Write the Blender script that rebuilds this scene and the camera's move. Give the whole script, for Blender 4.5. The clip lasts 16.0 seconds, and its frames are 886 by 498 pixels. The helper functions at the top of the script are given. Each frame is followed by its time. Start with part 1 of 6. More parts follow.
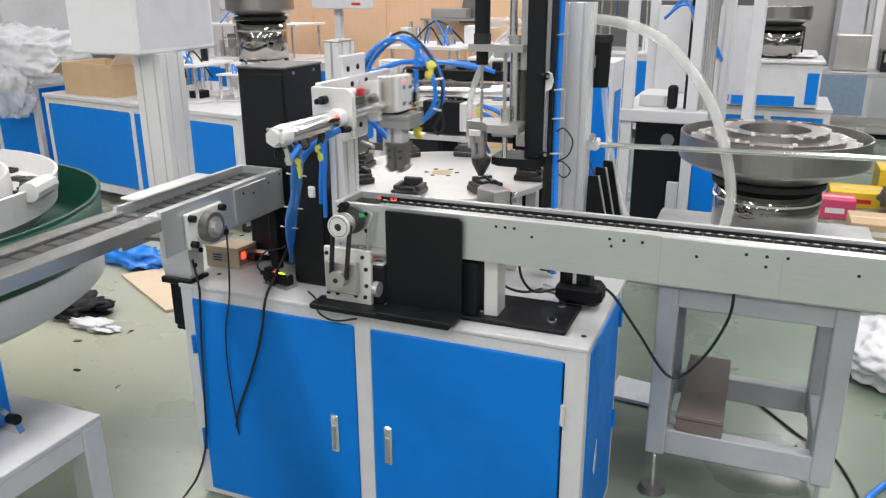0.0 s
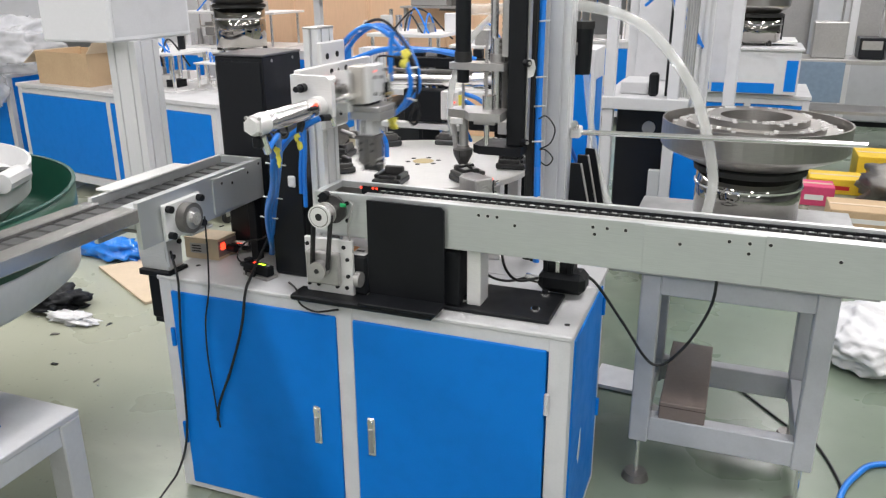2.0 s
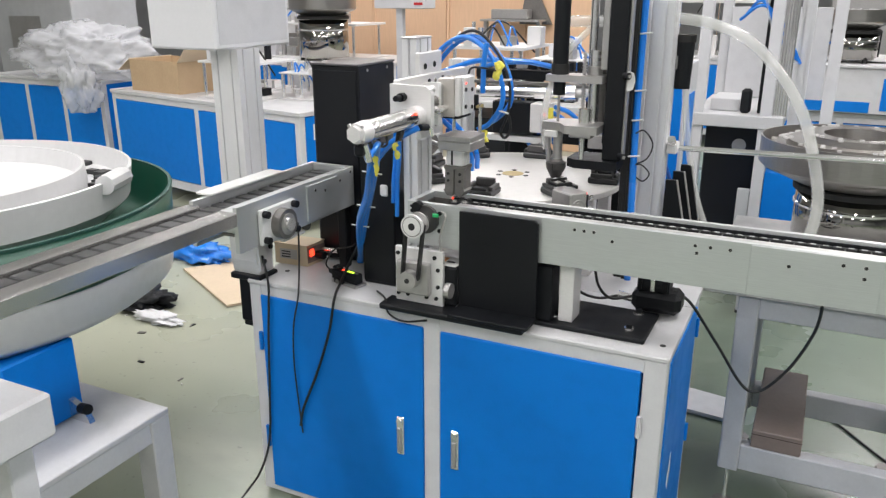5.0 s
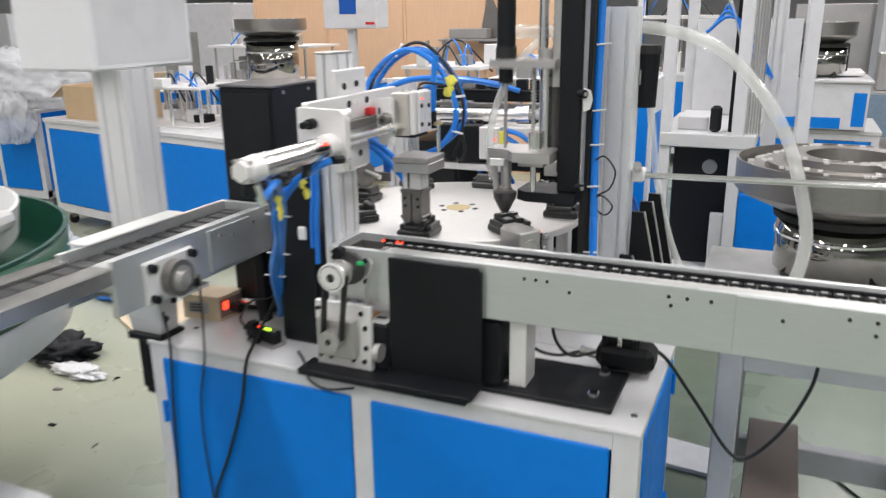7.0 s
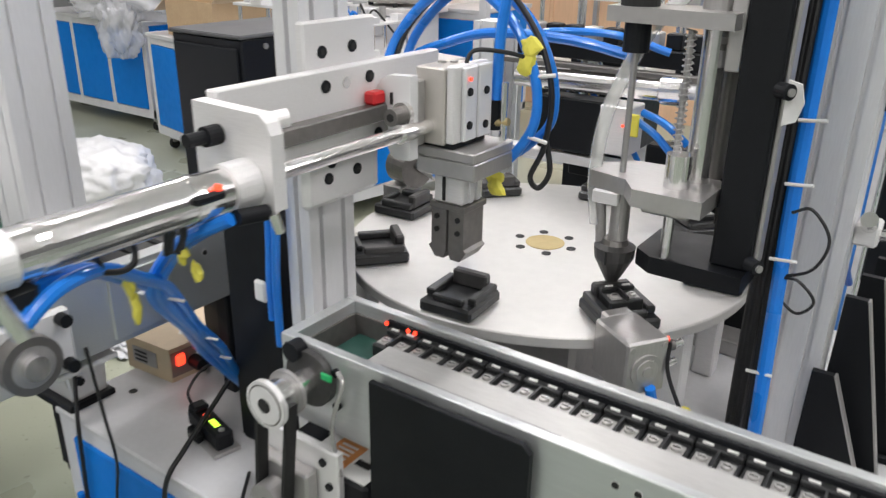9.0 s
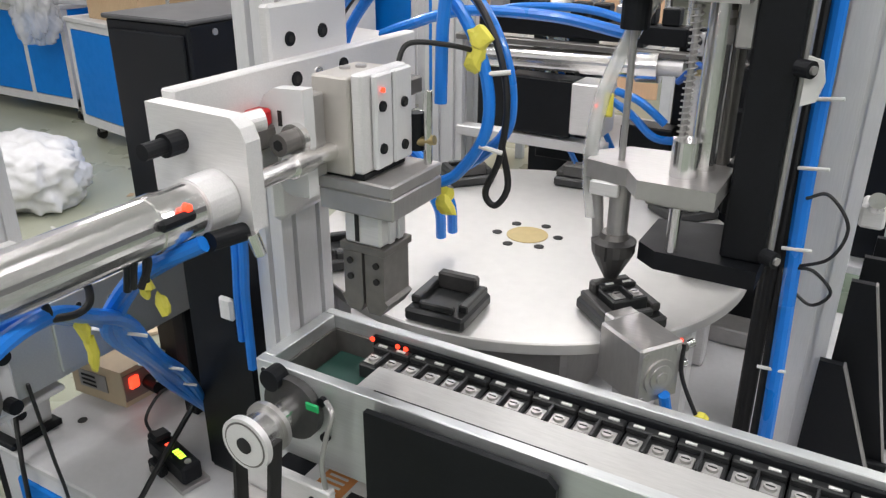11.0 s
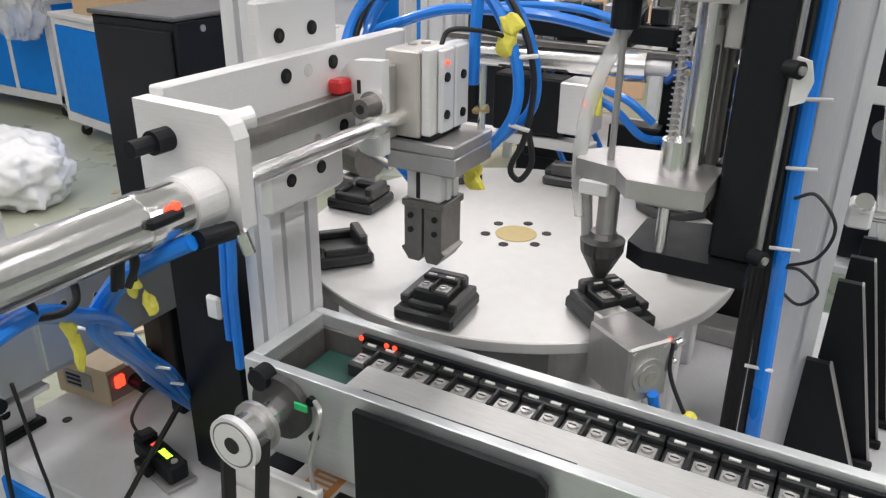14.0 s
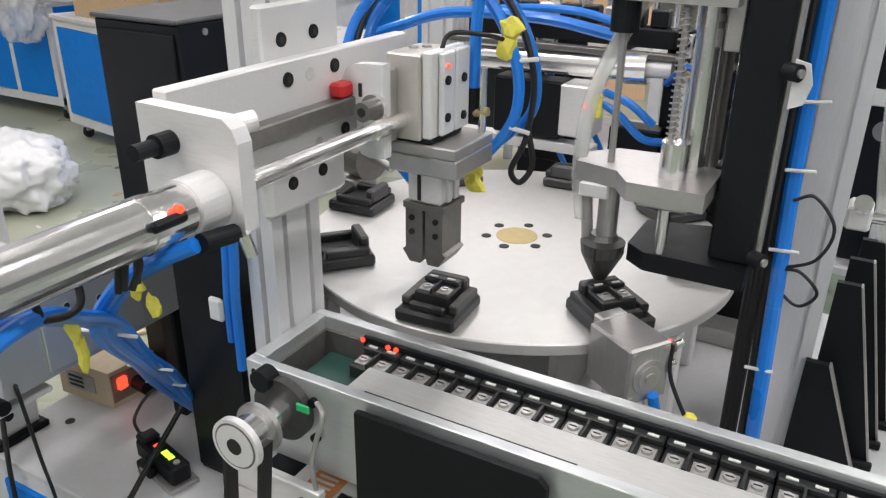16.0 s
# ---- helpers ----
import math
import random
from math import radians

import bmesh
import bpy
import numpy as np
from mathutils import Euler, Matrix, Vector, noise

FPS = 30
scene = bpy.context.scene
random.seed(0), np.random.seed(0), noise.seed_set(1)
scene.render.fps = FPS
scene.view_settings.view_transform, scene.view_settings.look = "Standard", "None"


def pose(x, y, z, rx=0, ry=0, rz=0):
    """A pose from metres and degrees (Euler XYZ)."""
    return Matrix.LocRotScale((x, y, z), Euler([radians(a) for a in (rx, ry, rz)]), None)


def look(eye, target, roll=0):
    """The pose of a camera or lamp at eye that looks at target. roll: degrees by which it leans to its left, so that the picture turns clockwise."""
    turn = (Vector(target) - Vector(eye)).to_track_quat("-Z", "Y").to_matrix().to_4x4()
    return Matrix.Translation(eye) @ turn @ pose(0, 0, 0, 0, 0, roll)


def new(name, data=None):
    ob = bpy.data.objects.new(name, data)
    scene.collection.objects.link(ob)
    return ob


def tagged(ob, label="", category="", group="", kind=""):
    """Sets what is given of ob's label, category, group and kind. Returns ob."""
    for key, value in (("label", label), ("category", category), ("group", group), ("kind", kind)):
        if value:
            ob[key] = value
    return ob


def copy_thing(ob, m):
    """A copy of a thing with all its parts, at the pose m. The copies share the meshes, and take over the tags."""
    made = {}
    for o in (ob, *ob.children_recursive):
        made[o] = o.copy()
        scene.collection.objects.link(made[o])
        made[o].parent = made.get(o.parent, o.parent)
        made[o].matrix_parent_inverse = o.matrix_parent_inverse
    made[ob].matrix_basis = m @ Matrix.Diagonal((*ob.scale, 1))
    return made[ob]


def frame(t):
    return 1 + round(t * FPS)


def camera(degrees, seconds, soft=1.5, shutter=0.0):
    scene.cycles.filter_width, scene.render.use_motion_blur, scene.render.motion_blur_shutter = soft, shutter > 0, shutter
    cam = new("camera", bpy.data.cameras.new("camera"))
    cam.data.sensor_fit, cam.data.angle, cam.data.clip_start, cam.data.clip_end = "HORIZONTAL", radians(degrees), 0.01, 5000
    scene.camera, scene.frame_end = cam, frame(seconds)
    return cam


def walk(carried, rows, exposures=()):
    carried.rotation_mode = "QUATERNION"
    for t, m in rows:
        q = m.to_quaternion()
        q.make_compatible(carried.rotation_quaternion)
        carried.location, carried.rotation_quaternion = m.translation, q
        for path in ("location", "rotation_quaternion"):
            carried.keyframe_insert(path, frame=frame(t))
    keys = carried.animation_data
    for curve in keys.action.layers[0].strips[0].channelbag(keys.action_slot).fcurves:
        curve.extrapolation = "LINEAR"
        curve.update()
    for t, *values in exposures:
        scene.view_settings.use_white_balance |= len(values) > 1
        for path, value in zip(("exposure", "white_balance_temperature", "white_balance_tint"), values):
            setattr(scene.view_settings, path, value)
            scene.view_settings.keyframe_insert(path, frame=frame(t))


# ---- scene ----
cam = camera(59.0, 16.0, soft=1.3, shutter=0.8)
PATH = [
    (0, (0.5157, -1.8794, 1.6046), (-0.1995, -0.1224, 0.9711), -0.27),
    (0.5, (0.5153, -1.8733, 1.6022), (-0.2005, -0.1189, 0.9620), -0.29),
    (1, (0.5136, -1.8661, 1.5995), (-0.1972, -0.1133, 0.9492), -0.39),
    (1.5, (0.5120, -1.8626, 1.6006), (-0.1745, -0.1031, 0.9428), -0.25),
    (2, (0.5078, -1.8622, 1.5989), (-0.1613, -0.0968, 0.9389), -0.26),
    (2.5, (0.5101, -1.8670, 1.6013), (-0.1521, -0.0991, 0.9409), -0.24),
    (3, (0.5094, -1.8629, 1.6020), (-0.1514, -0.0917, 0.9492), -0.05),
    (3.5, (0.5062, -1.8647, 1.6025), (-0.1582, -0.0924, 0.9563), 0.05),
    (4, (0.4955, -1.8657, 1.6009), (-0.2556, -0.1259, 0.9614), 0.12),
    (4.2, (0.4864, -1.8721, 1.5980), (-0.3382, -0.1639, 0.9638), 0.23),
    (6.3, (0.3561, -1.8323, 1.5738), (-0.4304, -0.0989, 0.9601), -1.27),
    (6.5, (0.3542, -1.7776, 1.5680), (-0.3690, -0.0221, 0.9395), -1.32),
    (7, (0.3754, -1.5087, 1.5500), (-0.3933, 0.2451, 0.9727), -0.72),
    (7.5, (0.3571, -1.2539, 1.5378), (-0.4146, 0.4752, 0.8940), -1.21),
    (8, (0.2466, -0.9839, 1.5341), (-0.3230, 0.8049, 0.8443), 1.14),
    (8.5, (0.1471, -0.7847, 1.5371), (-0.5017, 0.9570, 0.7986), -0.44),
    (9, (0.1248, -0.6415, 1.5374), (-0.9270, 0.8795, 0.7757), 0.94),
    (9.5, (0.0819, -0.5840, 1.5288), (-0.9339, 0.9521, 0.7489), 0.15),
    (12, (0.0043, -0.5822, 1.5284), (-0.8780, 1.0125, 0.7046), 0.73),
    (12.5, (0.0059, -0.5812, 1.5309), (-0.8729, 1.0154, 0.7071), 0.65),
    (13, (0.0045, -0.5778, 1.5286), (-0.8738, 1.0233, 0.7130), 0.65),
    (13.5, (0.0031, -0.5817, 1.5282), (-0.8745, 1.0180, 0.7092), 0.64),
    (14, (0.0048, -0.5814, 1.5278), (-0.8740, 1.0183, 0.7101), 0.78),
    (14.5, (0.0022, -0.5782, 1.5296), (-0.8754, 1.0196, 0.7068), 0.62),
    (15, (0.0022, -0.5797, 1.5291), (-0.8769, 1.0180, 0.7079), 0.47),
    (15.5, (0.0053, -0.5852, 1.5320), (-0.8749, 1.0141, 0.7151), 0.81),
    (16, (0.0072, -0.5853, 1.5309), (-0.8749, 1.0142, 0.7163), 0.69),
]
walk(cam, [(t, look(eye, target, roll)) for t, eye, target, roll in PATH],
     exposures=[(0.0, 0.0), (7.5, -0.02), (9.0, -0.18), (12.0, -0.26), (16.0, -0.26)])

# ---- world and lamps ----
world = bpy.data.worlds.new("hall_air")
scene.world = world
world.use_nodes = True
world.node_tree.nodes["Background"].inputs[0].default_value = (0.75, 0.8, 0.9, 1)
world.node_tree.nodes["Background"].inputs[1].default_value = 0.25
LAMP = 70.0
# the y=-6.8 row is added behind the camera to brighten the cabinet fronts
LAMP_PLACES = [(x, y) for x in (-5.2, -1.9, 1.4, 4.4) for y in (-6.8, -3.2, 0.4, 4.0, 7.6)]
for lx, ly in LAMP_PLACES:
    lamp = bpy.data.lights.new("tube_light", "AREA")
    lamp.shape, lamp.size, lamp.size_y, lamp.energy, lamp.color = "RECTANGLE", 0.3, 2.2, LAMP, (1.0, 0.965, 0.975)
    new("tube_light", lamp).matrix_world = pose(lx, ly, 4.30)


# ---- materials ----
def material(name, colour, rough=0.5, metal=0.0, spread=0.12, scale=30.0, bump=0.0, stretch=(1, 1, 1), stain=0.0, glow=None, power=0.0, coat=0.0, random_tint=0.0, spec=0.5):
    """A surface with fine grain and slow stains, in object space."""
    m = bpy.data.materials.new(name)
    m.use_nodes = True
    n, link = m.node_tree.nodes, m.node_tree.links
    b = n["Principled BSDF"]
    b.inputs["Roughness"].default_value, b.inputs["Metallic"].default_value = rough, metal
    b.inputs["Coat Weight"].default_value = coat
    co, mp = n.new("ShaderNodeTexCoord"), n.new("ShaderNodeMapping")
    mp.inputs["Scale"].default_value = stretch
    link.new(co.outputs["Object"], mp.inputs[0])
    fine, slow = n.new("ShaderNodeTexNoise"), n.new("ShaderNodeTexNoise")
    fine.inputs["Scale"].default_value, fine.inputs["Detail"].default_value = scale, 5
    slow.inputs["Scale"].default_value, slow.inputs["Detail"].default_value = scale * 0.08 + 1.0, 4
    link.new(mp.outputs[0], fine.inputs["Vector"])
    link.new(co.outputs["Object"], slow.inputs["Vector"])
    mix = n.new("ShaderNodeMix")
    mix.data_type = "RGBA"
    lo = [max(0.0, c * (1 - spread)) for c in colour]
    hi = [min(1.0, c * (1 + spread)) for c in colour]
    mix.inputs[6].default_value, mix.inputs[7].default_value = (*lo, 1), (*hi, 1)
    link.new(fine.outputs[0], mix.inputs[0])
    out = mix.outputs[2]
    if stain:
        ramp = n.new("ShaderNodeMapRange")
        ramp.inputs[1].default_value, ramp.inputs[2].default_value = 0.45, 0.75
        link.new(slow.outputs[0], ramp.inputs[0])
        amount = n.new("ShaderNodeMath")
        amount.operation = "MULTIPLY"
        amount.inputs[1].default_value = stain
        link.new(ramp.outputs[0], amount.inputs[0])
        dirt = n.new("ShaderNodeMix")
        dirt.data_type = "RGBA"
        dirt.inputs[7].default_value = (*[c * 0.45 for c in colour], 1)
        link.new(amount.outputs[0], dirt.inputs[0])
        link.new(out, dirt.inputs[6])
        out = dirt.outputs[2]
    if random_tint:
        info, hue = n.new("ShaderNodeObjectInfo"), n.new("ShaderNodeHueSaturation")
        rng = n.new("ShaderNodeMapRange")
        rng.inputs[3].default_value, rng.inputs[4].default_value = 1 - random_tint, 1 + random_tint
        link.new(info.outputs["Random"], rng.inputs[0])
        link.new(rng.outputs[0], hue.inputs["Value"])
        link.new(out, hue.inputs["Color"])
        out = hue.outputs[0]
    link.new(out, b.inputs["Base Color"])
    rr = n.new("ShaderNodeMapRange")
    rr.inputs[3].default_value, rr.inputs[4].default_value = max(0.03, rough * 0.75), min(1.0, rough * 1.3)
    link.new(slow.outputs[0], rr.inputs[0])
    link.new(rr.outputs[0], b.inputs["Roughness"])
    if bump:
        bm_ = n.new("ShaderNodeBump")
        bm_.inputs["Strength"].default_value, bm_.inputs["Distance"].default_value = bump, 0.002
        link.new(fine.outputs[0], bm_.inputs["Height"])
        link.new(bm_.outputs[0], b.inputs["Normal"])
    b.inputs["Specular IOR Level"].default_value = spec
    if glow:
        b.inputs["Emission Color"].default_value, b.inputs["Emission Strength"].default_value = (*glow, 1), power
    return m


def clear(name, colour, rough, alpha):
    m = bpy.data.materials.new(name)
    m.use_nodes = True
    b = m.node_tree.nodes["Principled BSDF"]
    b.inputs["Base Color"].default_value = (*colour, 1)
    b.inputs["Roughness"].default_value, b.inputs["Alpha"].default_value = rough, alpha
    b.inputs["Coat Weight"].default_value, b.inputs["Coat Roughness"].default_value = 0.6, 0.06
    return m


BLUE = material("blue_powder_coat", (0.0, 0.185, 0.66), 0.45, 0, 0.06, 220, 0.05, stain=0.10, spec=0.25)
WHITE = material("light_grey_frame_paint", (0.63, 0.63, 0.65), 0.42, 0, 0.05, 160, 0.04, stain=0.15)
TOP = material("grey_white_table_paint", (0.58, 0.58, 0.59), 0.34, 0, 0.06, 90, 0.03, stain=0.15)
ALU = material("milled_aluminium", (0.79, 0.78, 0.775), 0.40, 0.38, 0.10, 60, 0.05, (1, 12, 12))
ALUX = material("brushed_aluminium_side_plate", (0.66, 0.68, 0.68), 0.40, 0.78, 0.10, 40, 0.04, (0.6, 8, 14), stain=0.1)
PROFILE = material("anodised_aluminium_profile", (0.76, 0.76, 0.77), 0.40, 0.30, 0.08, 50, 0.03, (14, 14, 1))
PLATE = material("turned_aluminium_disc", (0.70, 0.69, 0.67), 0.46, 0.6, 0.06, 45, 0.03, stain=0.06)
CHROME = material("polished_steel", (0.84, 0.83, 0.82), 0.17, 0.92, 0.04, 30)
STEEL = material("grey_steel", (0.44, 0.43, 0.42), 0.36, 0.6, 0.15, 60, 0.05, stain=0.2)
JAW = material("dark_tool_steel", (0.21, 0.20, 0.19), 0.42, 0.7, 0.2, 80, 0.06, stain=0.2)
BLACK = material("black_painted_steel", (0.007, 0.008, 0.010), 0.50, 0, 0.25, 180, 0.05, stain=0.1, spec=0.25)
BLACKBOX = material("black_sheet_metal", (0.007, 0.008, 0.011), 0.36, 0, 0.2, 240, 0.05, spec=0.35)
NEST = material("black_plastic", (0.020, 0.021, 0.022), 0.38, 0, 0.3, 120, 0.08)
NESTGREY = material("dark_grey_fixture_steel", (0.085, 0.083, 0.082), 0.45, 0.6, 0.2, 120, 0.06)
RUBBER = material("black_rubber", (0.013, 0.013, 0.013), 0.6, 0, 0.2, 200, 0.1)
HOSE = material("blue_hose", (0.012, 0.20, 0.72), 0.28, 0, 0.08, 40, coat=0.3)
HOSEDARK = material("deep_blue_hose", (0.01, 0.09, 0.40), 0.35, 0, 0.1, 40)
CABLE = material("black_cable", (0.012, 0.012, 0.013), 0.45, 0, 0.2, 60)
RED = material("red_plastic", (0.55, 0.02, 0.025), 0.4, 0, 0.08, 60)
YELLOW = material("yellow_tape", (0.80, 0.72, 0.10), 0.5, 0, 0.1, 80, 0.1)
GREEN = material("green_plastic", (0.008, 0.075, 0.045), 0.35, 0, 0.15, 30, 0.02, stain=0.2)
GREENPAD = material("green_belt", (0.018, 0.07, 0.055), 0.5, 0, 0.2, 60, 0.05)
BRASS = material("brass", (0.55, 0.44, 0.22), 0.4, 0.8, 0.12, 60)
BROWN = material("brown_painted_steel", (0.23, 0.18, 0.16), 0.55, 0, 0.1, 90, 0.05, stain=0.1)
CARD = material("cardboard", (0.50, 0.36, 0.22), 0.8, 0, 0.12, 60, 0.1, (1, 8, 1), stain=0.15)
CARDPALE = material("pale_cardboard", (0.62, 0.50, 0.36), 0.8, 0, 0.08, 60, 0.1, stain=0.1)
PLY = material("orange_brown_board", (0.76, 0.50, 0.32), 0.5, 0, 0.10, 14, 0.02, (6, 6, 0.5), stain=0.1)
FILM = material("crumpled_plastic_film", (0.72, 0.73, 0.76), 0.22, 0, 0.10, 20, 0.6)
FILM.node_tree.nodes["Principled BSDF"].inputs["Alpha"].default_value = 0.42
BAG = material("white_plastic_bag", (0.72, 0.72, 0.73), 0.3, 0, 0.12, 20, 0.5)
PLATED = material("plated_screw_steel", (0.60, 0.59, 0.57), 0.42, 0.75, 0.12, 60)
TOOLPLATE = material("ground_tool_plate", (0.50, 0.49, 0.48), 0.36, 0.75, 0.12, 50, 0.05, (1, 6, 1), stain=0.15)
RIM = material("white_plastic_rim", (0.66, 0.66, 0.66), 0.35, 0, 0.06, 40)
HALLWALL = material("grey_hall_wall", (0.52, 0.53, 0.55), 0.7, 0, 0.08, 12, 0.05, stain=0.2)
CEILING = material("pale_ceiling", (0.62, 0.63, 0.64), 0.8, 0, 0.05, 12)
STICKER = material("paper_label", (0.70, 0.70, 0.68), 0.6, 0, 0.06, 120)
ORANGE = material("orange_label", (0.70, 0.30, 0.10), 0.5, 0, 0.1, 90)
PINK = material("pink_printed_card", (0.60, 0.06, 0.16), 0.5, 0, 0.15, 60)
YCARD = material("yellow_printed_card", (0.75, 0.50, 0.03), 0.5, 0, 0.15, 60)
REDGLOW = material("red_lamp", (0.9, 0.05, 0.02), 0.3, glow=(1.0, 0.05, 0.02), power=3)
GREENGLOW = material("yellow_green_digits", (0.3, 0.8, 0.05), 0.3, glow=(0.55, 1.0, 0.05), power=3)
TUBEGLOW = material("tube_diffuser", (0.9, 0.9, 0.9), 0.5, glow=(1.0, 0.985, 0.96), power=6)
CLEAR = clear("clear_hose", (0.84, 0.85, 0.82), 0.12, 0.32)


def floor_material():
    """Green-grey epoxy: paler towards its -x side, worn patches, dark scuffs and fine grit."""
    m = material("green_grey_epoxy", (0.182, 0.226, 0.172), 0.28, 0, 0.07, 9, 0.01, stain=0.30)
    n, link = m.node_tree.nodes, m.node_tree.links
    b = n["Principled BSDF"]
    base = b.inputs["Base Color"].links[0].from_socket
    co = n.new("ShaderNodeTexCoord")
    worn, grit = n.new("ShaderNodeTexNoise"), n.new("ShaderNodeTexNoise")
    worn.inputs["Scale"].default_value, worn.inputs["Detail"].default_value, worn.inputs["Distortion"].default_value = 0.9, 6, 1.2
    grit.inputs["Scale"].default_value, grit.inputs["Detail"].default_value = 38, 3
    for t in (worn, grit):
        link.new(co.outputs["Object"], t.inputs["Vector"])
    # base colour blends to a pale tone as x falls from -0.6 to -2.6
    axis, x_fade, pale = n.new("ShaderNodeSeparateXYZ"), n.new("ShaderNodeMapRange"), n.new("ShaderNodeMix")
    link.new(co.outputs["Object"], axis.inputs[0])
    x_fade.interpolation_type = "SMOOTHSTEP"
    x_fade.inputs[1].default_value, x_fade.inputs[2].default_value, x_fade.inputs[3].default_value, x_fade.inputs[4].default_value = -2.6, -0.6, 0.85, 0.0
    link.new(axis.outputs[0], x_fade.inputs[0])
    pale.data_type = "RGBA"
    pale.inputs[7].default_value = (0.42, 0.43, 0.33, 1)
    link.new(x_fade.outputs[0], pale.inputs[0])
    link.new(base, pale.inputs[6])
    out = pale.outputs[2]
    for tex, lo, hi, amount, colour in ((worn, 0.5, 0.68, 0.55, (0.40, 0.41, 0.33)), (grit, 0.66, 0.74, 0.45, (0.10, 0.11, 0.09))):
        rng, mix = n.new("ShaderNodeMapRange"), n.new("ShaderNodeMix")
        rng.inputs[1].default_value, rng.inputs[2].default_value, rng.inputs[4].default_value = lo, hi, amount
        link.new(tex.outputs[0], rng.inputs[0])
        mix.data_type = "RGBA"
        mix.inputs[7].default_value = (*colour, 1)
        link.new(rng.outputs[0], mix.inputs[0])
        link.new(out, mix.inputs[6])
        out = mix.outputs[2]
    link.new(out, b.inputs["Base Color"])
    return m


FLOOR = floor_material()


# ---- mesh helpers ----
BASE = {}
GROUND = -0.055


def settle(bm):
    """Heights are told from the machine's own datum, the hall floor lies a little lower: feet go down to it, legs grow."""
    for v in bm.verts:
        v.co.z += GROUND * min(1.0, max(0.0, (0.20 - v.co.z) / 0.17))


def thing(name, label, category, at=(0, 0, 0), group="", kind=""):
    ob = new(name)
    ob.location = at
    ob.empty_display_size = 0.05
    BASE[ob.name] = Vector(at)
    return tagged(ob, label, category, group, kind)


def part(name, bm, mat, parent, label="", smooth=False):
    """Links a bmesh, built in world places, as one mesh under a thing or under a part."""
    at = BASE[parent.name]
    if at.length > 0:
        settle(bm)
    bmesh.ops.translate(bm, verts=bm.verts, vec=-at)
    me = bpy.data.meshes.new(name)
    bm.to_mesh(me)
    bm.free()
    me.materials.append(mat)
    if smooth:
        me.polygons.foreach_set("use_smooth", [True] * len(me.polygons))
    ob = new(name, me)
    ob.parent = parent
    BASE[ob.name] = at
    return tagged(ob, label)


def solo(name, bm, mat, label, category, group="", kind="", smooth=False):
    settle(bm)
    me = bpy.data.meshes.new(name)
    bm.to_mesh(me)
    bm.free()
    me.materials.append(mat)
    if smooth:
        me.polygons.foreach_set("use_smooth", [True] * len(me.polygons))
    ob = new(name, me)
    BASE[ob.name] = Vector((0, 0, 0))
    return tagged(ob, label, category, group, kind)


def bx(x0, x1, y0, y1, z0, z1, bevel=0.002, bm=None):
    bm = bm or bmesh.new()
    m = Matrix.Translation(((x0 + x1) / 2, (y0 + y1) / 2, (z0 + z1) / 2)) @ Matrix.Diagonal((abs(x1 - x0), abs(y1 - y0), abs(z1 - z0), 1))
    made = bmesh.ops.create_cube(bm, size=1, matrix=m)["verts"]
    if bevel:
        edges = list({e for v in made for e in v.link_edges})
        bmesh.ops.bevel(bm, geom=edges, offset=min(bevel, 0.45 * min(abs(x1 - x0), abs(y1 - y0), abs(z1 - z0))), segments=1, affect="EDGES")
    return bm


def rod(p, q, r, r2=None, seg=20, bm=None, cap=True):
    bm = bm or bmesh.new()
    p, q = Vector(p), Vector(q)
    m = Matrix.Translation((p + q) / 2) @ (q - p).to_track_quat("Z", "Y").to_matrix().to_4x4()
    bmesh.ops.create_cone(bm, cap_ends=cap, segments=seg, radius1=r, radius2=r if r2 is None else r2, depth=(q - p).length, matrix=m)
    return bm


def lathe(at, prof, seg=40, bm=None):
    """Turns a profile of (radius, height) round the vertical through at."""
    bm = bm or bmesh.new()
    rings = [[bm.verts.new((at[0] + r * math.cos(2 * math.pi * k / seg), at[1] + r * math.sin(2 * math.pi * k / seg), at[2] + z)) for k in range(seg)] for r, z in prof]
    for a, b in zip(rings, rings[1:]):
        for k in range(seg):
            bm.faces.new((a[k], a[(k + 1) % seg], b[(k + 1) % seg], b[k]))
    return bm


def smooth_path(pts, per=8):
    """A Catmull-Rom curve through the points."""
    p = [Vector(q) for q in pts]
    p = [2 * p[0] - p[1]] + p + [2 * p[-1] - p[-2]]
    out = []
    for i in range(1, len(p) - 2):
        for k in range(per):
            t = k / per
            out.append(0.5 * (2 * p[i] + (p[i + 1] - p[i - 1]) * t + (2 * p[i - 1] - 5 * p[i] + 4 * p[i + 1] - p[i + 2]) * t * t + (3 * p[i] - p[i - 1] - 3 * p[i + 1] + p[i + 2]) * t ** 3))
    return out + [p[-2]]


def hose(pts, r, per=8, seg=10, bm=None):
    bm = bm or bmesh.new()
    c = smooth_path(pts, per)
    side, rings = Vector((0.31, 0.17, 0.93)), []
    for i, q in enumerate(c):
        d = (c[min(i + 1, len(c) - 1)] - c[max(i - 1, 0)]).normalized()
        u = side - d * side.dot(d)
        if u.length < 1e-4:
            u = d.orthogonal()
        u.normalize()
        side = u
        w = d.cross(u)
        rings.append([bm.verts.new(q + r * (math.cos(2 * math.pi * k / seg) * u + math.sin(2 * math.pi * k / seg) * w)) for k in range(seg)])
    for a, b in zip(rings, rings[1:]):
        for k in range(seg):
            bm.faces.new((a[k], a[(k + 1) % seg], b[(k + 1) % seg], b[k]))
    bm.faces.new(rings[0][::-1])
    bm.faces.new(rings[-1])
    return bm


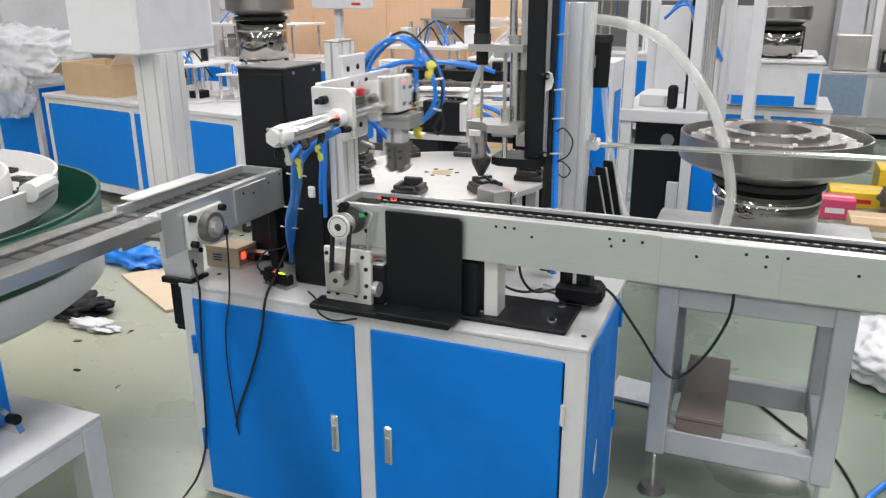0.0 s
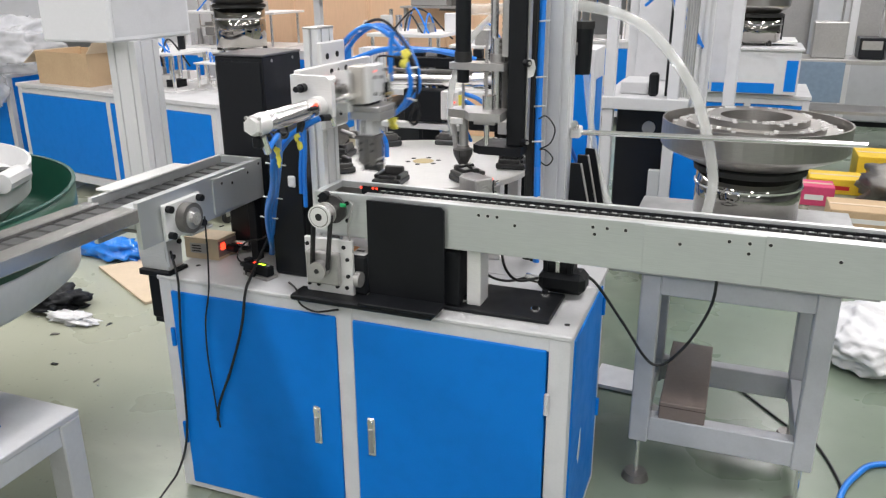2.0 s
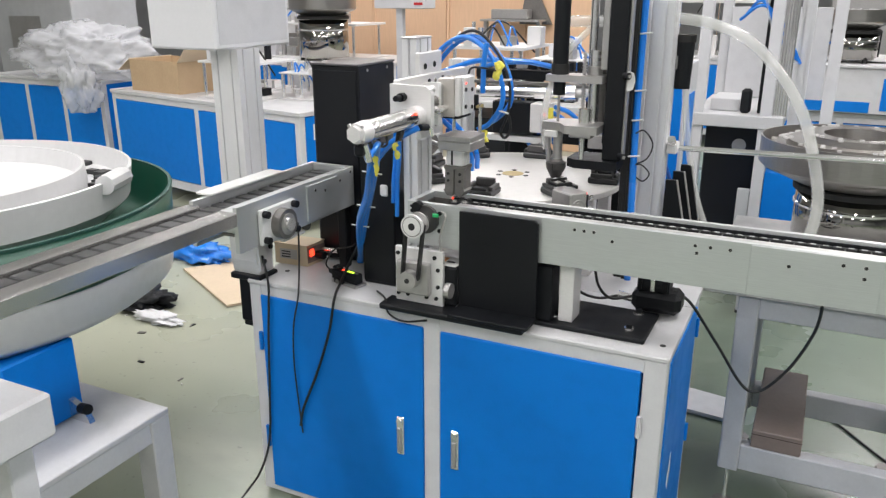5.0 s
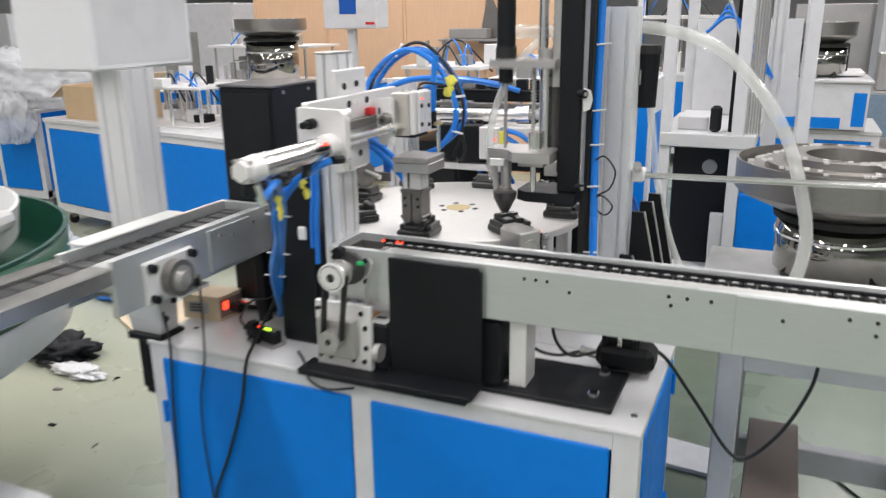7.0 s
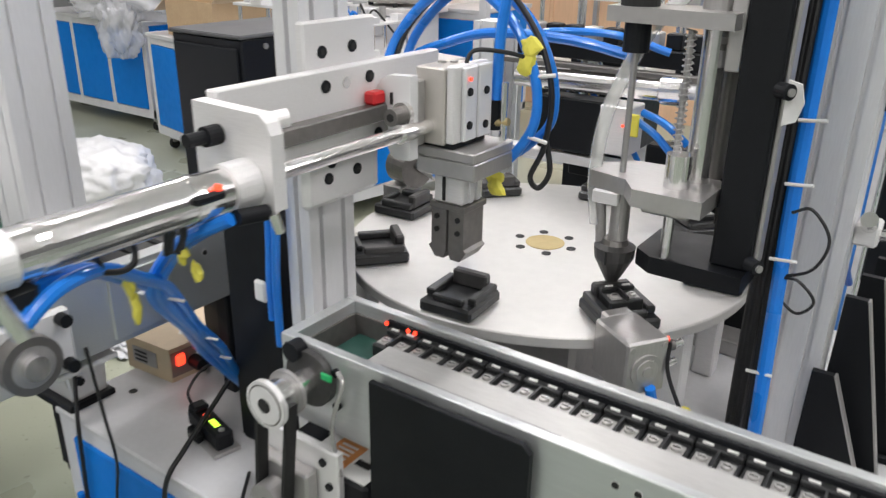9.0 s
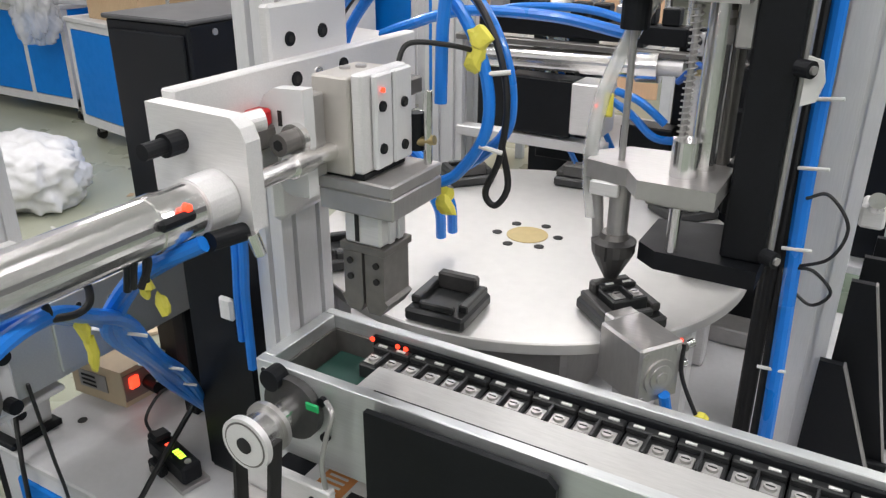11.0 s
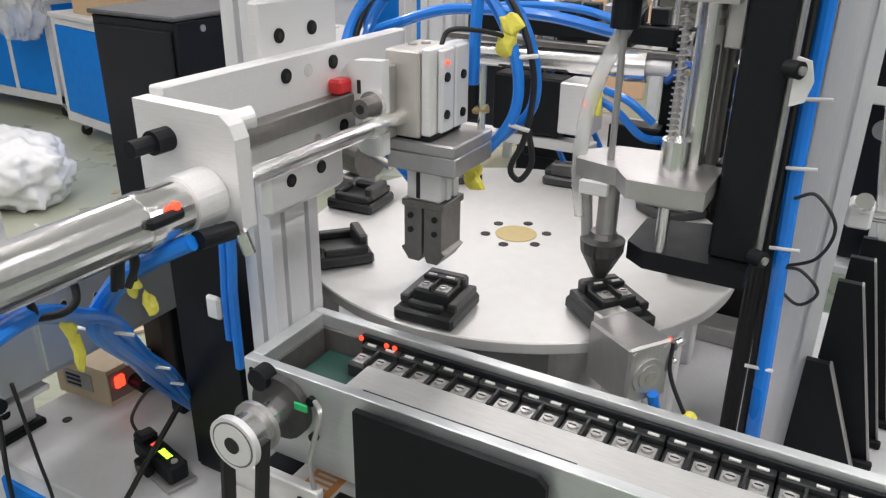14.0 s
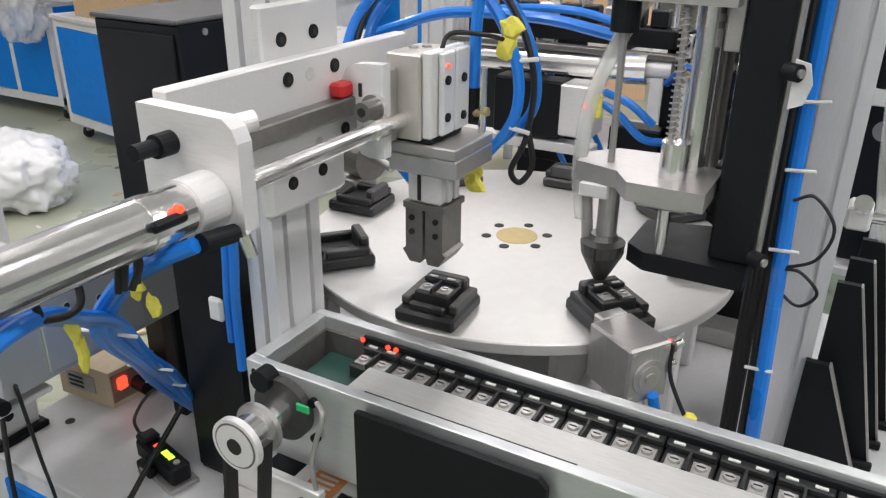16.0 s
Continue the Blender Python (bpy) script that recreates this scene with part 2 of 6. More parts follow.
def prism(pts, axis, a, b, bm=None):
    """A polygon of (u, v) pushed along an axis from a to b: x takes (y, z), y takes (x, z), z takes (x, y)."""
    bm = bm or bmesh.new()
    put = {"x": lambda u, v, w: (w, u, v), "y": lambda u, v, w: (u, w, v), "z": lambda u, v, w: (u, v, w)}[axis]
    lo, hi = [bm.verts.new(put(u, v, a)) for u, v in pts], [bm.verts.new(put(u, v, b)) for u, v in pts]
    n = len(pts)
    for k in range(n):
        bm.faces.new((lo[k], lo[(k + 1) % n], hi[(k + 1) % n], hi[k]))
    bm.faces.new(lo[::-1])
    bm.faces.new(hi)
    bmesh.ops.recalc_face_normals(bm, faces=bm.faces)
    return bm


def slotted(x0, x1, y0, y1, nx, ny, slot=0.0085, deep=0.009):
    """The outline of a T-slot profile, with nx slots on the sides along x and ny on those along y."""
    def side(n, length):
        out, s = [], length / n
        for k in range(n):
            c = s * (k + 0.5)
            out += [(c - slot / 2, 0), (c - slot / 2, deep), (c + slot / 2, deep), (c + slot / 2, 0)]
        return out
    w, d = x1 - x0, y1 - y0
    pts = [(x0, y0)] + [(x0 + u, y0 + v) for u, v in side(nx, w)]
    pts += [(x1, y0)] + [(x1 - v, y0 + u) for u, v in side(ny, d)]
    pts += [(x1, y1)] + [(x1 - u, y1 - v) for u, v in side(nx, w)]
    pts += [(x0, y1)] + [(x0 + v, y1 - u) for u, v in side(ny, d)]
    return pts


def socket_screw(parent, at, axis, r=0.006, h=0.004, mat=None):
    """A socket-head screw: a turned head, with a raised dark disc for its recess's shade."""
    at, d = Vector(at), Vector(axis)
    head = part("screw", rod(at - d * 0.002, at + d * h, r, r * 0.92, 14), mat or BLACK, parent)
    part("hex_socket", rod(at + d * (h - 0.001), at + d * (h + 0.0006), r * 0.5, seg=6), RUBBER, head)


def bored_hole(parent, at, axis, r=0.005):
    """A drilled hole: a countersunk bright lip round a raised dark disc, the bore's shade as colour."""
    at, d = Vector(at), Vector(axis)
    bm = rod(at - d * 0.004, at + d * 0.0006, r * 1.25, r * 1.15, 16)
    lip = part("hole_lip", bm, ALU, parent)
    part("bore", rod(at - d * 0.003, at + d * 0.0012, r, seg=14), RUBBER, lip)


# ---- hall ----
def hall():
    bm = bmesh.new()
    bmesh.ops.create_grid(bm, x_segments=2, y_segments=2, size=1, matrix=Matrix.Translation((0, 4, 0)) @ Matrix.Diagonal((14, 14, 1, 1)))
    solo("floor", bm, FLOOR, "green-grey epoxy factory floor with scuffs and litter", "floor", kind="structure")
    solo("ceiling", bx(-14, 14, -10, 18, 4.45, 4.6, 0), CEILING, "pale ceiling of the factory hall", "ceiling", kind="structure")
    for name, b in (("wall_north", (-14, 14, 17.9, 18.1)), ("wall_south", (-14, 14, -10.1, -9.9)), ("wall_west", (-14.1, -13.9, -9.9, 17.9)), ("wall_east", (13.9, 14.1, -9.9, 17.9))):
        solo(name, bx(*b, 0, 4.45, 0), HALLWALL, "plain grey hall wall", "wall", kind="structure")
    # one unseen batten per lamp, the added fill row at y=-6.8 included
    for x, y in LAMP_PLACES:
        f = thing("ceiling_light", "white fluorescent batten under the ceiling, assumed and out of view", "light", (x, y, 4.33), "ceiling lights")
        part("housing", bx(x - 0.16, x + 0.16, y - 1.12, y + 1.12, 4.36, 4.45), WHITE, f)
        for dx in (-0.08, 0.08):
            part("tube", rod((x + dx, y - 1.08, 4.335), (x + dx, y + 1.08, 4.335), 0.014), TUBEGLOW, f)


hall()


# ---- blue machine cabinets ----
def door_leaf(root, x0, x1, y, z0, z1, handle=None):
    d = part("door", bx(x0, x1, y - 0.004, y + 0.016, z0, z1, 0.003), BLUE, root, "blue powder-coated steel door")
    if handle is not None:
        hx, hz = handle
        plate = part("handle", bx(hx - 0.015, hx + 0.015, y - 0.010, y - 0.003, hz - 0.062, hz + 0.062, 0.006), STEEL, d, "bright plated swing handle")
        return plate
    return d


def main_cabinet():
    c = thing("machine_cabinet", "blue double-door steel cabinet with light grey frame under the machine", "cabinet", (-0.41, 0.2, 0))
    x0, x1, y0, y1, zb, zt = -1.128, 0.171, -0.05, 0.47, 0.012, 0.724
    top = bx(x0 - 0.004, x1 + 0.004, y0 - 0.004, 0.318, zt - 0.014, zt, 0.003)
    bx(-1.06, x1 + 0.004, 0.3182, 1.12, zt - 0.014, zt, 0, top)
    part("tabletop", top, TOP, c, "light grey machine tabletop")
    w = 0.046
    for px_, py_ in ((x0, y0), (x1 - w, y0), (x0, 0.27), (x1 - w, y1 - w)):
        px_, wide = (px_ - 0.011, w + 0.011) if px_ > 0 else (px_, w)
        part("post", bx(px_, px_ + wide, py_, py_ + w, zb, zt - 0.014), WHITE, c)
    part("mullion", bx(-0.509, -0.457, y0, y0 + w, zb, zt - 0.014), WHITE, c)
    for z0, z1 in ((zb, zb + 0.04), (zt - 0.052, zt - 0.0145)):
        part("front_rail", bx(x0 + w, x1 - w - 0.0112, y0 + 0.002, y0 + w, z0, z1, 0), WHITE, c)
        part("side_rail", bx(x1 - w, x1 - 0.001, y0 + w, y1 - w, z0, z1, 0), WHITE, c)
        part("side_rail", bx(x0 + 0.001, x0 + w, y0 + w, 0.27, z0, z1, 0), WHITE, c)
    door_leaf(c, -1.086, -0.5105, y0, 0.032, 0.677)
    door_leaf(c, -0.4555, 0.1085, y0, 0.032, 0.675)
    for hx, hz in ((-0.587, 0.307), (-0.406, 0.305)):
        h = part("handle", bx(hx - 0.013, hx + 0.013, y0 - 0.012, y0 - 0.003, hz - 0.065, hz + 0.065, 0.008), CHROME, c, "bright plated swing handle")
        part("keyhole", rod((hx, y0 - 0.011, hz + 0.05), (hx, y0 - 0.0145, hz + 0.05), 0.0095), CHROME, h)
        part("lever", bx(hx - 0.007, hx + 0.007, y0 - 0.016, y0 - 0.011, hz - 0.055, hz + 0.03, 0.004), STEEL, h)
    for hx in (0.115, -1.092):
        for hz in (0.52, 0.18):
            part("hinge", rod((hx, y0 - 0.006, hz - 0.03), (hx, y0 - 0.006, hz + 0.03), 0.007, seg=10), BLUE if hx < 0 else WHITE, c)
    side = part("side_door", bx(x1 - 0.012, x1 + 0.004, y0 + 0.05, y1 - 0.05, 0.05, 0.690, 0.003), BLUE, c, "blue side door with scratched label")
    part("torn_sticker", prism([(0.115, 0.26), (0.145, 0.345), (0.155, 0.29), (0.135, 0.23)], "x", x1 + 0.0035, x1 + 0.005), STICKER, side)
    for hz in (0.62, 0.26):
        part("hinge", rod((x1 + 0.006, y1 - 0.045, hz - 0.03), (x1 + 0.006, y1 - 0.045, hz + 0.03), 0.007, seg=10), BLUE, c)
    part("side_panel", bx(x0 - 0.003, x0 + 0.012, y0 + 0.05, 0.265, 0.05, 0.690, 0.003), BLUE, c)
    part("rear_body", bx(-0.995, 0.04, y1, 1.10, zb, zt - 0.0145, 0.004), BLUE, c, "blue rear body of the cabinet")
    for fx, fy in ((x0 + 0.05, y0 + 0.05), (x1 - 0.05, y0 + 0.05), (-0.95, 1.0), (0.0, 1.0), (x1 - 0.05, y1 - 0.05)):
        foot = part("foot", rod((fx, fy, 0.0), (fx, fy, 0.012), 0.032, 0.026), STEEL, c)
        part("stem", rod((fx, fy, 0.01), (fx, fy, zb + 0.004), 0.009), STEEL, foot)
    # flat dark discs on the tabletop stand for shade inside tapped holes
    for hx, hy in ((0.145, 0.02), (-1.06, 0.06), (-1.085, 0.13), (-0.95, 0.30)):
        part("tapped_hole", rod((hx, hy, zt - 0.001), (hx, hy, zt + 0.0008), 0.008), RUBBER, c)


main_cabinet()


# ---- chain conveyor along the front ----
def front_conveyor():
    c = thing("chain_conveyor", "aluminium-sided parts conveyor mounted across the cabinet front", "conveyor", (0.3, 0.07, 0.724))
    xa, xb = -0.582, 1.55
    f = part("front_plate", bx(xa, xb, 0, 0.014, 0.905, 1.03, 0.001), ALUX, c, "brushed aluminium side plate with drilled holes")
    part("rear_plate", bx(xa, xb, 0.132, 0.146, 0.905, 1.03, 0.001), ALUX, c)
    part("end_plate", bx(xa, xa + 0.018, 0.0145, 0.1315, 0.94, 1.03, 0.001), ALUX, c)
    part("rear_lining", bx(xa + 0.019, xa + 0.20, 0.1270, 0.1312, 0.942, 1.012, 0), JAW, c, "dark inner lining")
    part("end_lining", bx(xa + 0.0185, xa + 0.022, 0.016, 0.1265, 0.942, 1.012, 0), JAW, c)
    part("bed", bx(xa + 0.14, xb, 0.0145, 0.1315, 0.955, 0.962, 0), STEEL, c)
    part("joint_plate", bx(0.325, 0.60, -0.004, -0.0005, 0.906, 1.0285, 0.001), ALUX, f)
    part("guard_strip", bx(-0.455, xb, 0.0145, 0.074, 0.9625, 1.019, 0.002), material("dull_milled_strip", (0.56, 0.555, 0.54), 0.50, 0.6, 0.14, 50, 0.06, (1, 10, 10), stain=0.2), c, "bright milled guide strip beside the parts")
    part("guide_rail", bx(-0.50, xb, 0.126, 0.1315, 0.9625, 1.021, 0.001), BLACK, c)
    for x in (-0.500, -0.462, -0.450):
        part("sensor_lamp", rod((x, 0.1258, 1.016), (x, 0.1242, 1.016), 0.0032, seg=12), REDGLOW, c)
    part("slot_line", bx(-0.43, -0.175, 0.026, 0.0275, 1.0188, 1.0196, 0), RUBBER, c)
    part("green_pad", bx(xa + 0.03, -0.47, 0.02, 0.125, 0.952, 0.985, 0.003), GREENPAD, c, "green circuit board pad at the chain's end")
    for x, z in ((0.0, 0.99), (0.41, 0.989), (0.205, 0.99), (-0.098, 1.008), (-0.073, 1.008), (-0.048, 1.008), (0.20, 1.008), (0.235, 1.008), (0.28, 1.008), (0.52, 1.008), (0.565, 1.008), (0.61, 1.008), (0.565, 0.983), (0.76, 0.985), (0.95, 1.0), (-0.57, 1.016)):
        y = -0.004 if 0.325 < x < 0.60 else 0.0
        bored_hole(f, (x, y, z), (0, -1, 0), 0.0042)
    for x in (-0.20, -0.11, -0.02, 0.06):
        part("pin", rod((x, 0.128, 1.012), (x, 0.1325, 1.012), 0.004), CHROME, c)


front_conveyor()


def conveyor_drive():
    d = thing("belt_drive", "small motor with two toothed pulleys on a black base", "motor", (-0.5, -0.06, 0.724))
    part("base", bx(-0.635, -0.20, -0.085, -0.01, 0.7245, 0.742, 0.004), BLACK, d, "black steel foot plate")
    part("motor_plate", bx(-0.605, -0.455, -0.035, -0.022, 0.742, 0.905, 0.002), ALU, d, "drilled aluminium motor plate")
    part("bearing_block", bx(-0.59, -0.49, -0.058, -0.0355, 0.775, 0.87, 0.003), STEEL, d)
    part("motor", bx(-0.59, -0.42, -0.0215, 0.06, 0.7425, 0.86, 0.006), BLACK, d)
    part("gearbox", rod((-0.44, -0.046, 0.80), (-0.424, -0.046, 0.80), 0.022), STEEL, d)
    sticker = part("name_plate", bx(-0.535, -0.425, -0.018, 0.055, 0.8605, 0.8615, 0), STICKER, d, "orange and white rating label")
    part("label_band", bx(-0.515, -0.470, -0.010, 0.045, 0.8617, 0.8622, 0), ORANGE, sticker)
    for k in range(5):
        part("label_bar", bx(-0.508, -0.480, -0.004 + 0.009 * k, 0.0 + 0.009 * k, 0.8624, 0.8628, 0), STICKER, sticker)
    part("label_line", bx(-0.465, -0.44, 0.008, 0.02, 0.862, 0.8625, 0), RUBBER, sticker)
    up = part("upper_pulley", rod((-0.523, -0.088, 0.984), (-0.523, -0.080, 0.984), 0.033, seg=36), ALU, d, "aluminium pulley disc")
    part("pulley_hub", rod((-0.523, -0.080, 0.984), (-0.523, -0.052, 0.984), 0.024, seg=28), CHROME, up)
    part("rear_flange", rod((-0.523, -0.052, 0.984), (-0.523, -0.046, 0.984), 0.031, seg=36), STEEL, up)
    part("shaft", rod((-0.523, -0.046, 0.984), (-0.523, 0.005, 0.984), 0.017), CHROME, up)
    part("pulley_bolt", rod((-0.523, -0.0905, 0.984), (-0.523, -0.087, 0.984), 0.010), RUBBER, up)
    part("face_groove", rod((-0.523, -0.0886, 0.984), (-0.523, -0.0876, 0.984), 0.0285, seg=36), JAW, up)
    part("face_disc", rod((-0.523, -0.0892, 0.984), (-0.523, -0.0880, 0.984), 0.0262, seg=36), ALU, up)
    low = part("lower_pulley", rod((-0.54, -0.088, 0.825), (-0.54, -0.062, 0.825), 0.026, seg=30), STEEL, d)
    part("pulley_bolt", rod((-0.54, -0.0905, 0.825), (-0.54, -0.087, 0.825), 0.007), RUBBER, low)
    bm = bmesh.new()
    for sx in (-1, 1):
        a, b = Vector((-0.523 + sx * 0.0265, 0, 0.984)), Vector((-0.54 + sx * 0.024, 0, 0.825))
        prism([(a.x - 0.0025, a.z), (a.x + 0.0025, a.z), (b.x + 0.0025, b.z), (b.x - 0.0025, b.z)], "y", -0.079, -0.060, bm)
    part("toothed_belt", bm, RUBBER, d)
    for px_, pz in ((-0.595, 0.765), (-0.565, 0.765), (-0.505, 0.765), (-0.475, 0.765), (-0.595, 0.885), (-0.48, 0.885), (-0.47, 0.85), (-0.47, 0.80)):
        socket_screw(d, (px_, -0.035, pz), (0, -1, 0), 0.006)
    part("flange_bearing", rod((-0.523, -0.012, 0.984), (-0.523, -0.0005, 0.984), 0.040, seg=36), NESTGREY, d, "dark flange bearing")
    for dx, dz in ((-0.042, 0.02), (0.042, 0.02), (0.042, -0.03), (-0.042, -0.03)):
        part("bearing_screw", rod((-0.523 + dx, -0.006, 0.984 + dz), (-0.523 + dx, 0.0, 0.984 + dz), 0.006, seg=12), BLACK, d)
    part("sensor_lead", hose([(-0.470, -0.010, 1.012), (-0.455, -0.020, 1.005), (-0.462, -0.026, 0.97), (-0.468, -0.028, 0.93), (-0.455, -0.03, 0.87)], 0.0032), STEEL, d, "braided sensor lead")
    part("collar_screw", rod((-0.545, -0.02, 1.02), (-0.545, -0.0, 1.02), 0.014), BLACK, d)
    part("green_tag", bx(-0.497, -0.478, -0.016, -0.0125, 0.995, 1.006, 0.002), material("bright_green_tag", (0.02, 0.45, 0.14), 0.4), d)


conveyor_drive()


def guard_plate():
    g = thing("black_guard_plate", "upright black steel guard plate on an angled foot", "guard plate", (-0.3, -0.05, 0.724))
    pts = [(-0.415, 0.742), (-0.415, 1.022), (-0.200, 1.022), (-0.190, 1.012), (-0.190, 0.742)]
    part("upright", prism(pts, "y", -0.016, -0.008), BLACK, g)
    part("foot", bx(-0.415, -0.185, -0.095, -0.0165, 0.7425, 0.752, 0.002), BLACK, g)


guard_plate()


def motor_plate():
    m = thing("motor_mount", "black mounting plate with four socket bolts and a gear motor", "motor mount", (-0.03, 0.12, 0.724))
    part("plate", bx(-0.20, 0.10, 0.0, 0.20, 0.7245, 0.737, 0.003), BLACK, m)
    part("side_block", bx(-0.21, -0.155, 0.012, 0.08, 0.737, 0.89, 0.003), BLACK, m)
    for x, y in ((0.048, 0.057), (-0.155, 0.057), (-0.156, 0.171), (0.048, 0.171)):
        b = part("bolt", rod((x, y, 0.737), (x, y, 0.752), 0.0095, 0.009, 16), BLACK, m, "black socket bolt")
        part("washer", rod((x, y, 0.7365), (x, y, 0.7425), 0.014, 0.013), CHROME, b)
    part("gear_motor", bx(0.02, 0.155, 0.185, 0.27, 0.737, 0.80, 0.016), BLACK, m, "black gear motor")
    part("motor_can", rod((0.035, 0.225, 0.812), (0.12, 0.225, 0.812), 0.030), BLACK, m)
    for x in (0.04, 0.075, 0.11):
        part("clip", bx(x - 0.006, x + 0.006, 0.19, 0.2, 0.80, 0.835, 0.002), CHROME if x == 0.075 else BLACK, m)
    part("support_post", bx(-0.14, -0.10, 0.03, 0.1, 0.737, 0.905, 0.002), ALU, m)
    part("air_fitting", rod((-0.02, 0.21, 0.77), (0.02, 0.21, 0.765), 0.012), CHROME, m)


motor_plate()


# ---- rotary table ----
CX, CY, TZ = -0.486, 0.574, 0.999
RT = 0.366
NEST_R = 0.312


def rotary_table():
    t = thing("rotary_table", "bright aluminium indexing turntable with eight black part nests", "turntable", (CX, CY, TZ))
    part("disc", lathe((CX, CY, TZ), [(0.0, -0.018), (RT - 0.002, -0.018), (RT, -0.016), (RT, -0.002), (RT - 0.002, 0), (0.0, 0)], 96), PLATE, t, "turned aluminium disc")
    part("hub_plate", lathe((CX, CY, TZ), [(0, 0.0008), (0.036, 0.0008), (0.036, -0.001)], 32), BRASS, t, "dull brass centre cover")
    for k in range(6):
        a = math.radians(60 * k + 12)
        p = Vector((CX + 0.053 * math.cos(a), CY + 0.053 * math.sin(a), TZ))
        part("hub_screw", rod(p - Vector((0, 0, 0.002)), p + Vector((0, 0, 0.001)), 0.0085), RUBBER, t)
    for k in range(8):
        turn = Matrix.Translation((CX, CY, TZ)) @ Matrix.Rotation(math.radians(45 * k), 4, "Z")

        def spot(bm):
            bmesh.ops.transform(bm, matrix=turn, verts=bm.verts)
            return bm
        n = part("nest", spot(bx(NEST_R - 0.048, NEST_R + 0.048, -0.045, 0.045, 0.0005, 0.020, 0.004)), NEST, t, "black stepped part nest")
        for sy in (-1, 1):
            part("cheek", spot(bx(NEST_R - 0.040, NEST_R + 0.030, sy * 0.036 - 0.007, sy * 0.036 + 0.007, 0.020, 0.032, 0.002)), NESTGREY if k % 3 == 0 else NEST, n)
        part("clamp", spot(bx(NEST_R - 0.042, NEST_R - 0.026, -0.03, 0.03, 0.020, 0.046, 0.003)), NESTGREY, n)
        part("stop", spot(bx(NEST_R + 0.030, NEST_R + 0.040, -0.026, 0.026, 0.020, 0.030, 0.002)), NEST, n)
    return t


TABLE = rotary_table()
ped = thing("table_drive", "dark indexing gearbox under the turntable", "gearbox", (CX, CY, 0.724))
part("housing", bx(CX - 0.13, CX + 0.13, CY - 0.12, CY + 0.12, 0.7245, 0.93, 0.01), STEEL, ped)
part("flange", rod((CX, CY, 0.93), (CX, CY, 0.9805), 0.09, seg=32), STEEL, ped)
for sx, sy in ((0.30, -0.12), (0.27, 0.2), (-0.27, -0.2)):
    part("support_leg", bx(CX + sx - 0.02, CX + sx + 0.02, CY + sy - 0.02, CY + sy + 0.02, 0.7245, 0.975, 0.003), ALU, ped)


def terminal_block():
    """A two-pole black terminal with two plated screws, its base at its own origin."""
    t = thing("terminal_block", "small black two-pole terminal block with plated screws", "terminal block", (0, 0, 0), "terminal blocks")
    body = part("body", bx(-0.0265, 0.0265, -0.022, 0.022, 0, 0.020, 0.002), NEST, t)
    part("rear_wall", bx(-0.0265, 0.0265, 0.010, 0.022, 0.020, 0.028, 0.0015), NEST, t)
    part("divider", bx(-0.0015, 0.0015, -0.022, 0.022, 0.020, 0.027, 0), NEST, t)
    for x in (-0.0135, 0.0135):
        part("contact", bx(x - 0.009, x + 0.009, -0.016, 0.003, 0.020, 0.0215, 0.001), STEEL, t)
        s = part("screw", rod((x, -0.0065, 0.0215), (x, -0.0065, 0.0245), 0.0065, 0.0058, 14), PLATED, t, "plated cross-head screw")
        part("cross_slot", bx(x - 0.0045, x + 0.0045, -0.0075, -0.0055, 0.0243, 0.0249, 0), RUBBER, s)
        part("latch", bx(x - 0.006, x + 0.006, 0.013, 0.0165, 0.028, 0.0295, 0), STICKER, t)
    return t


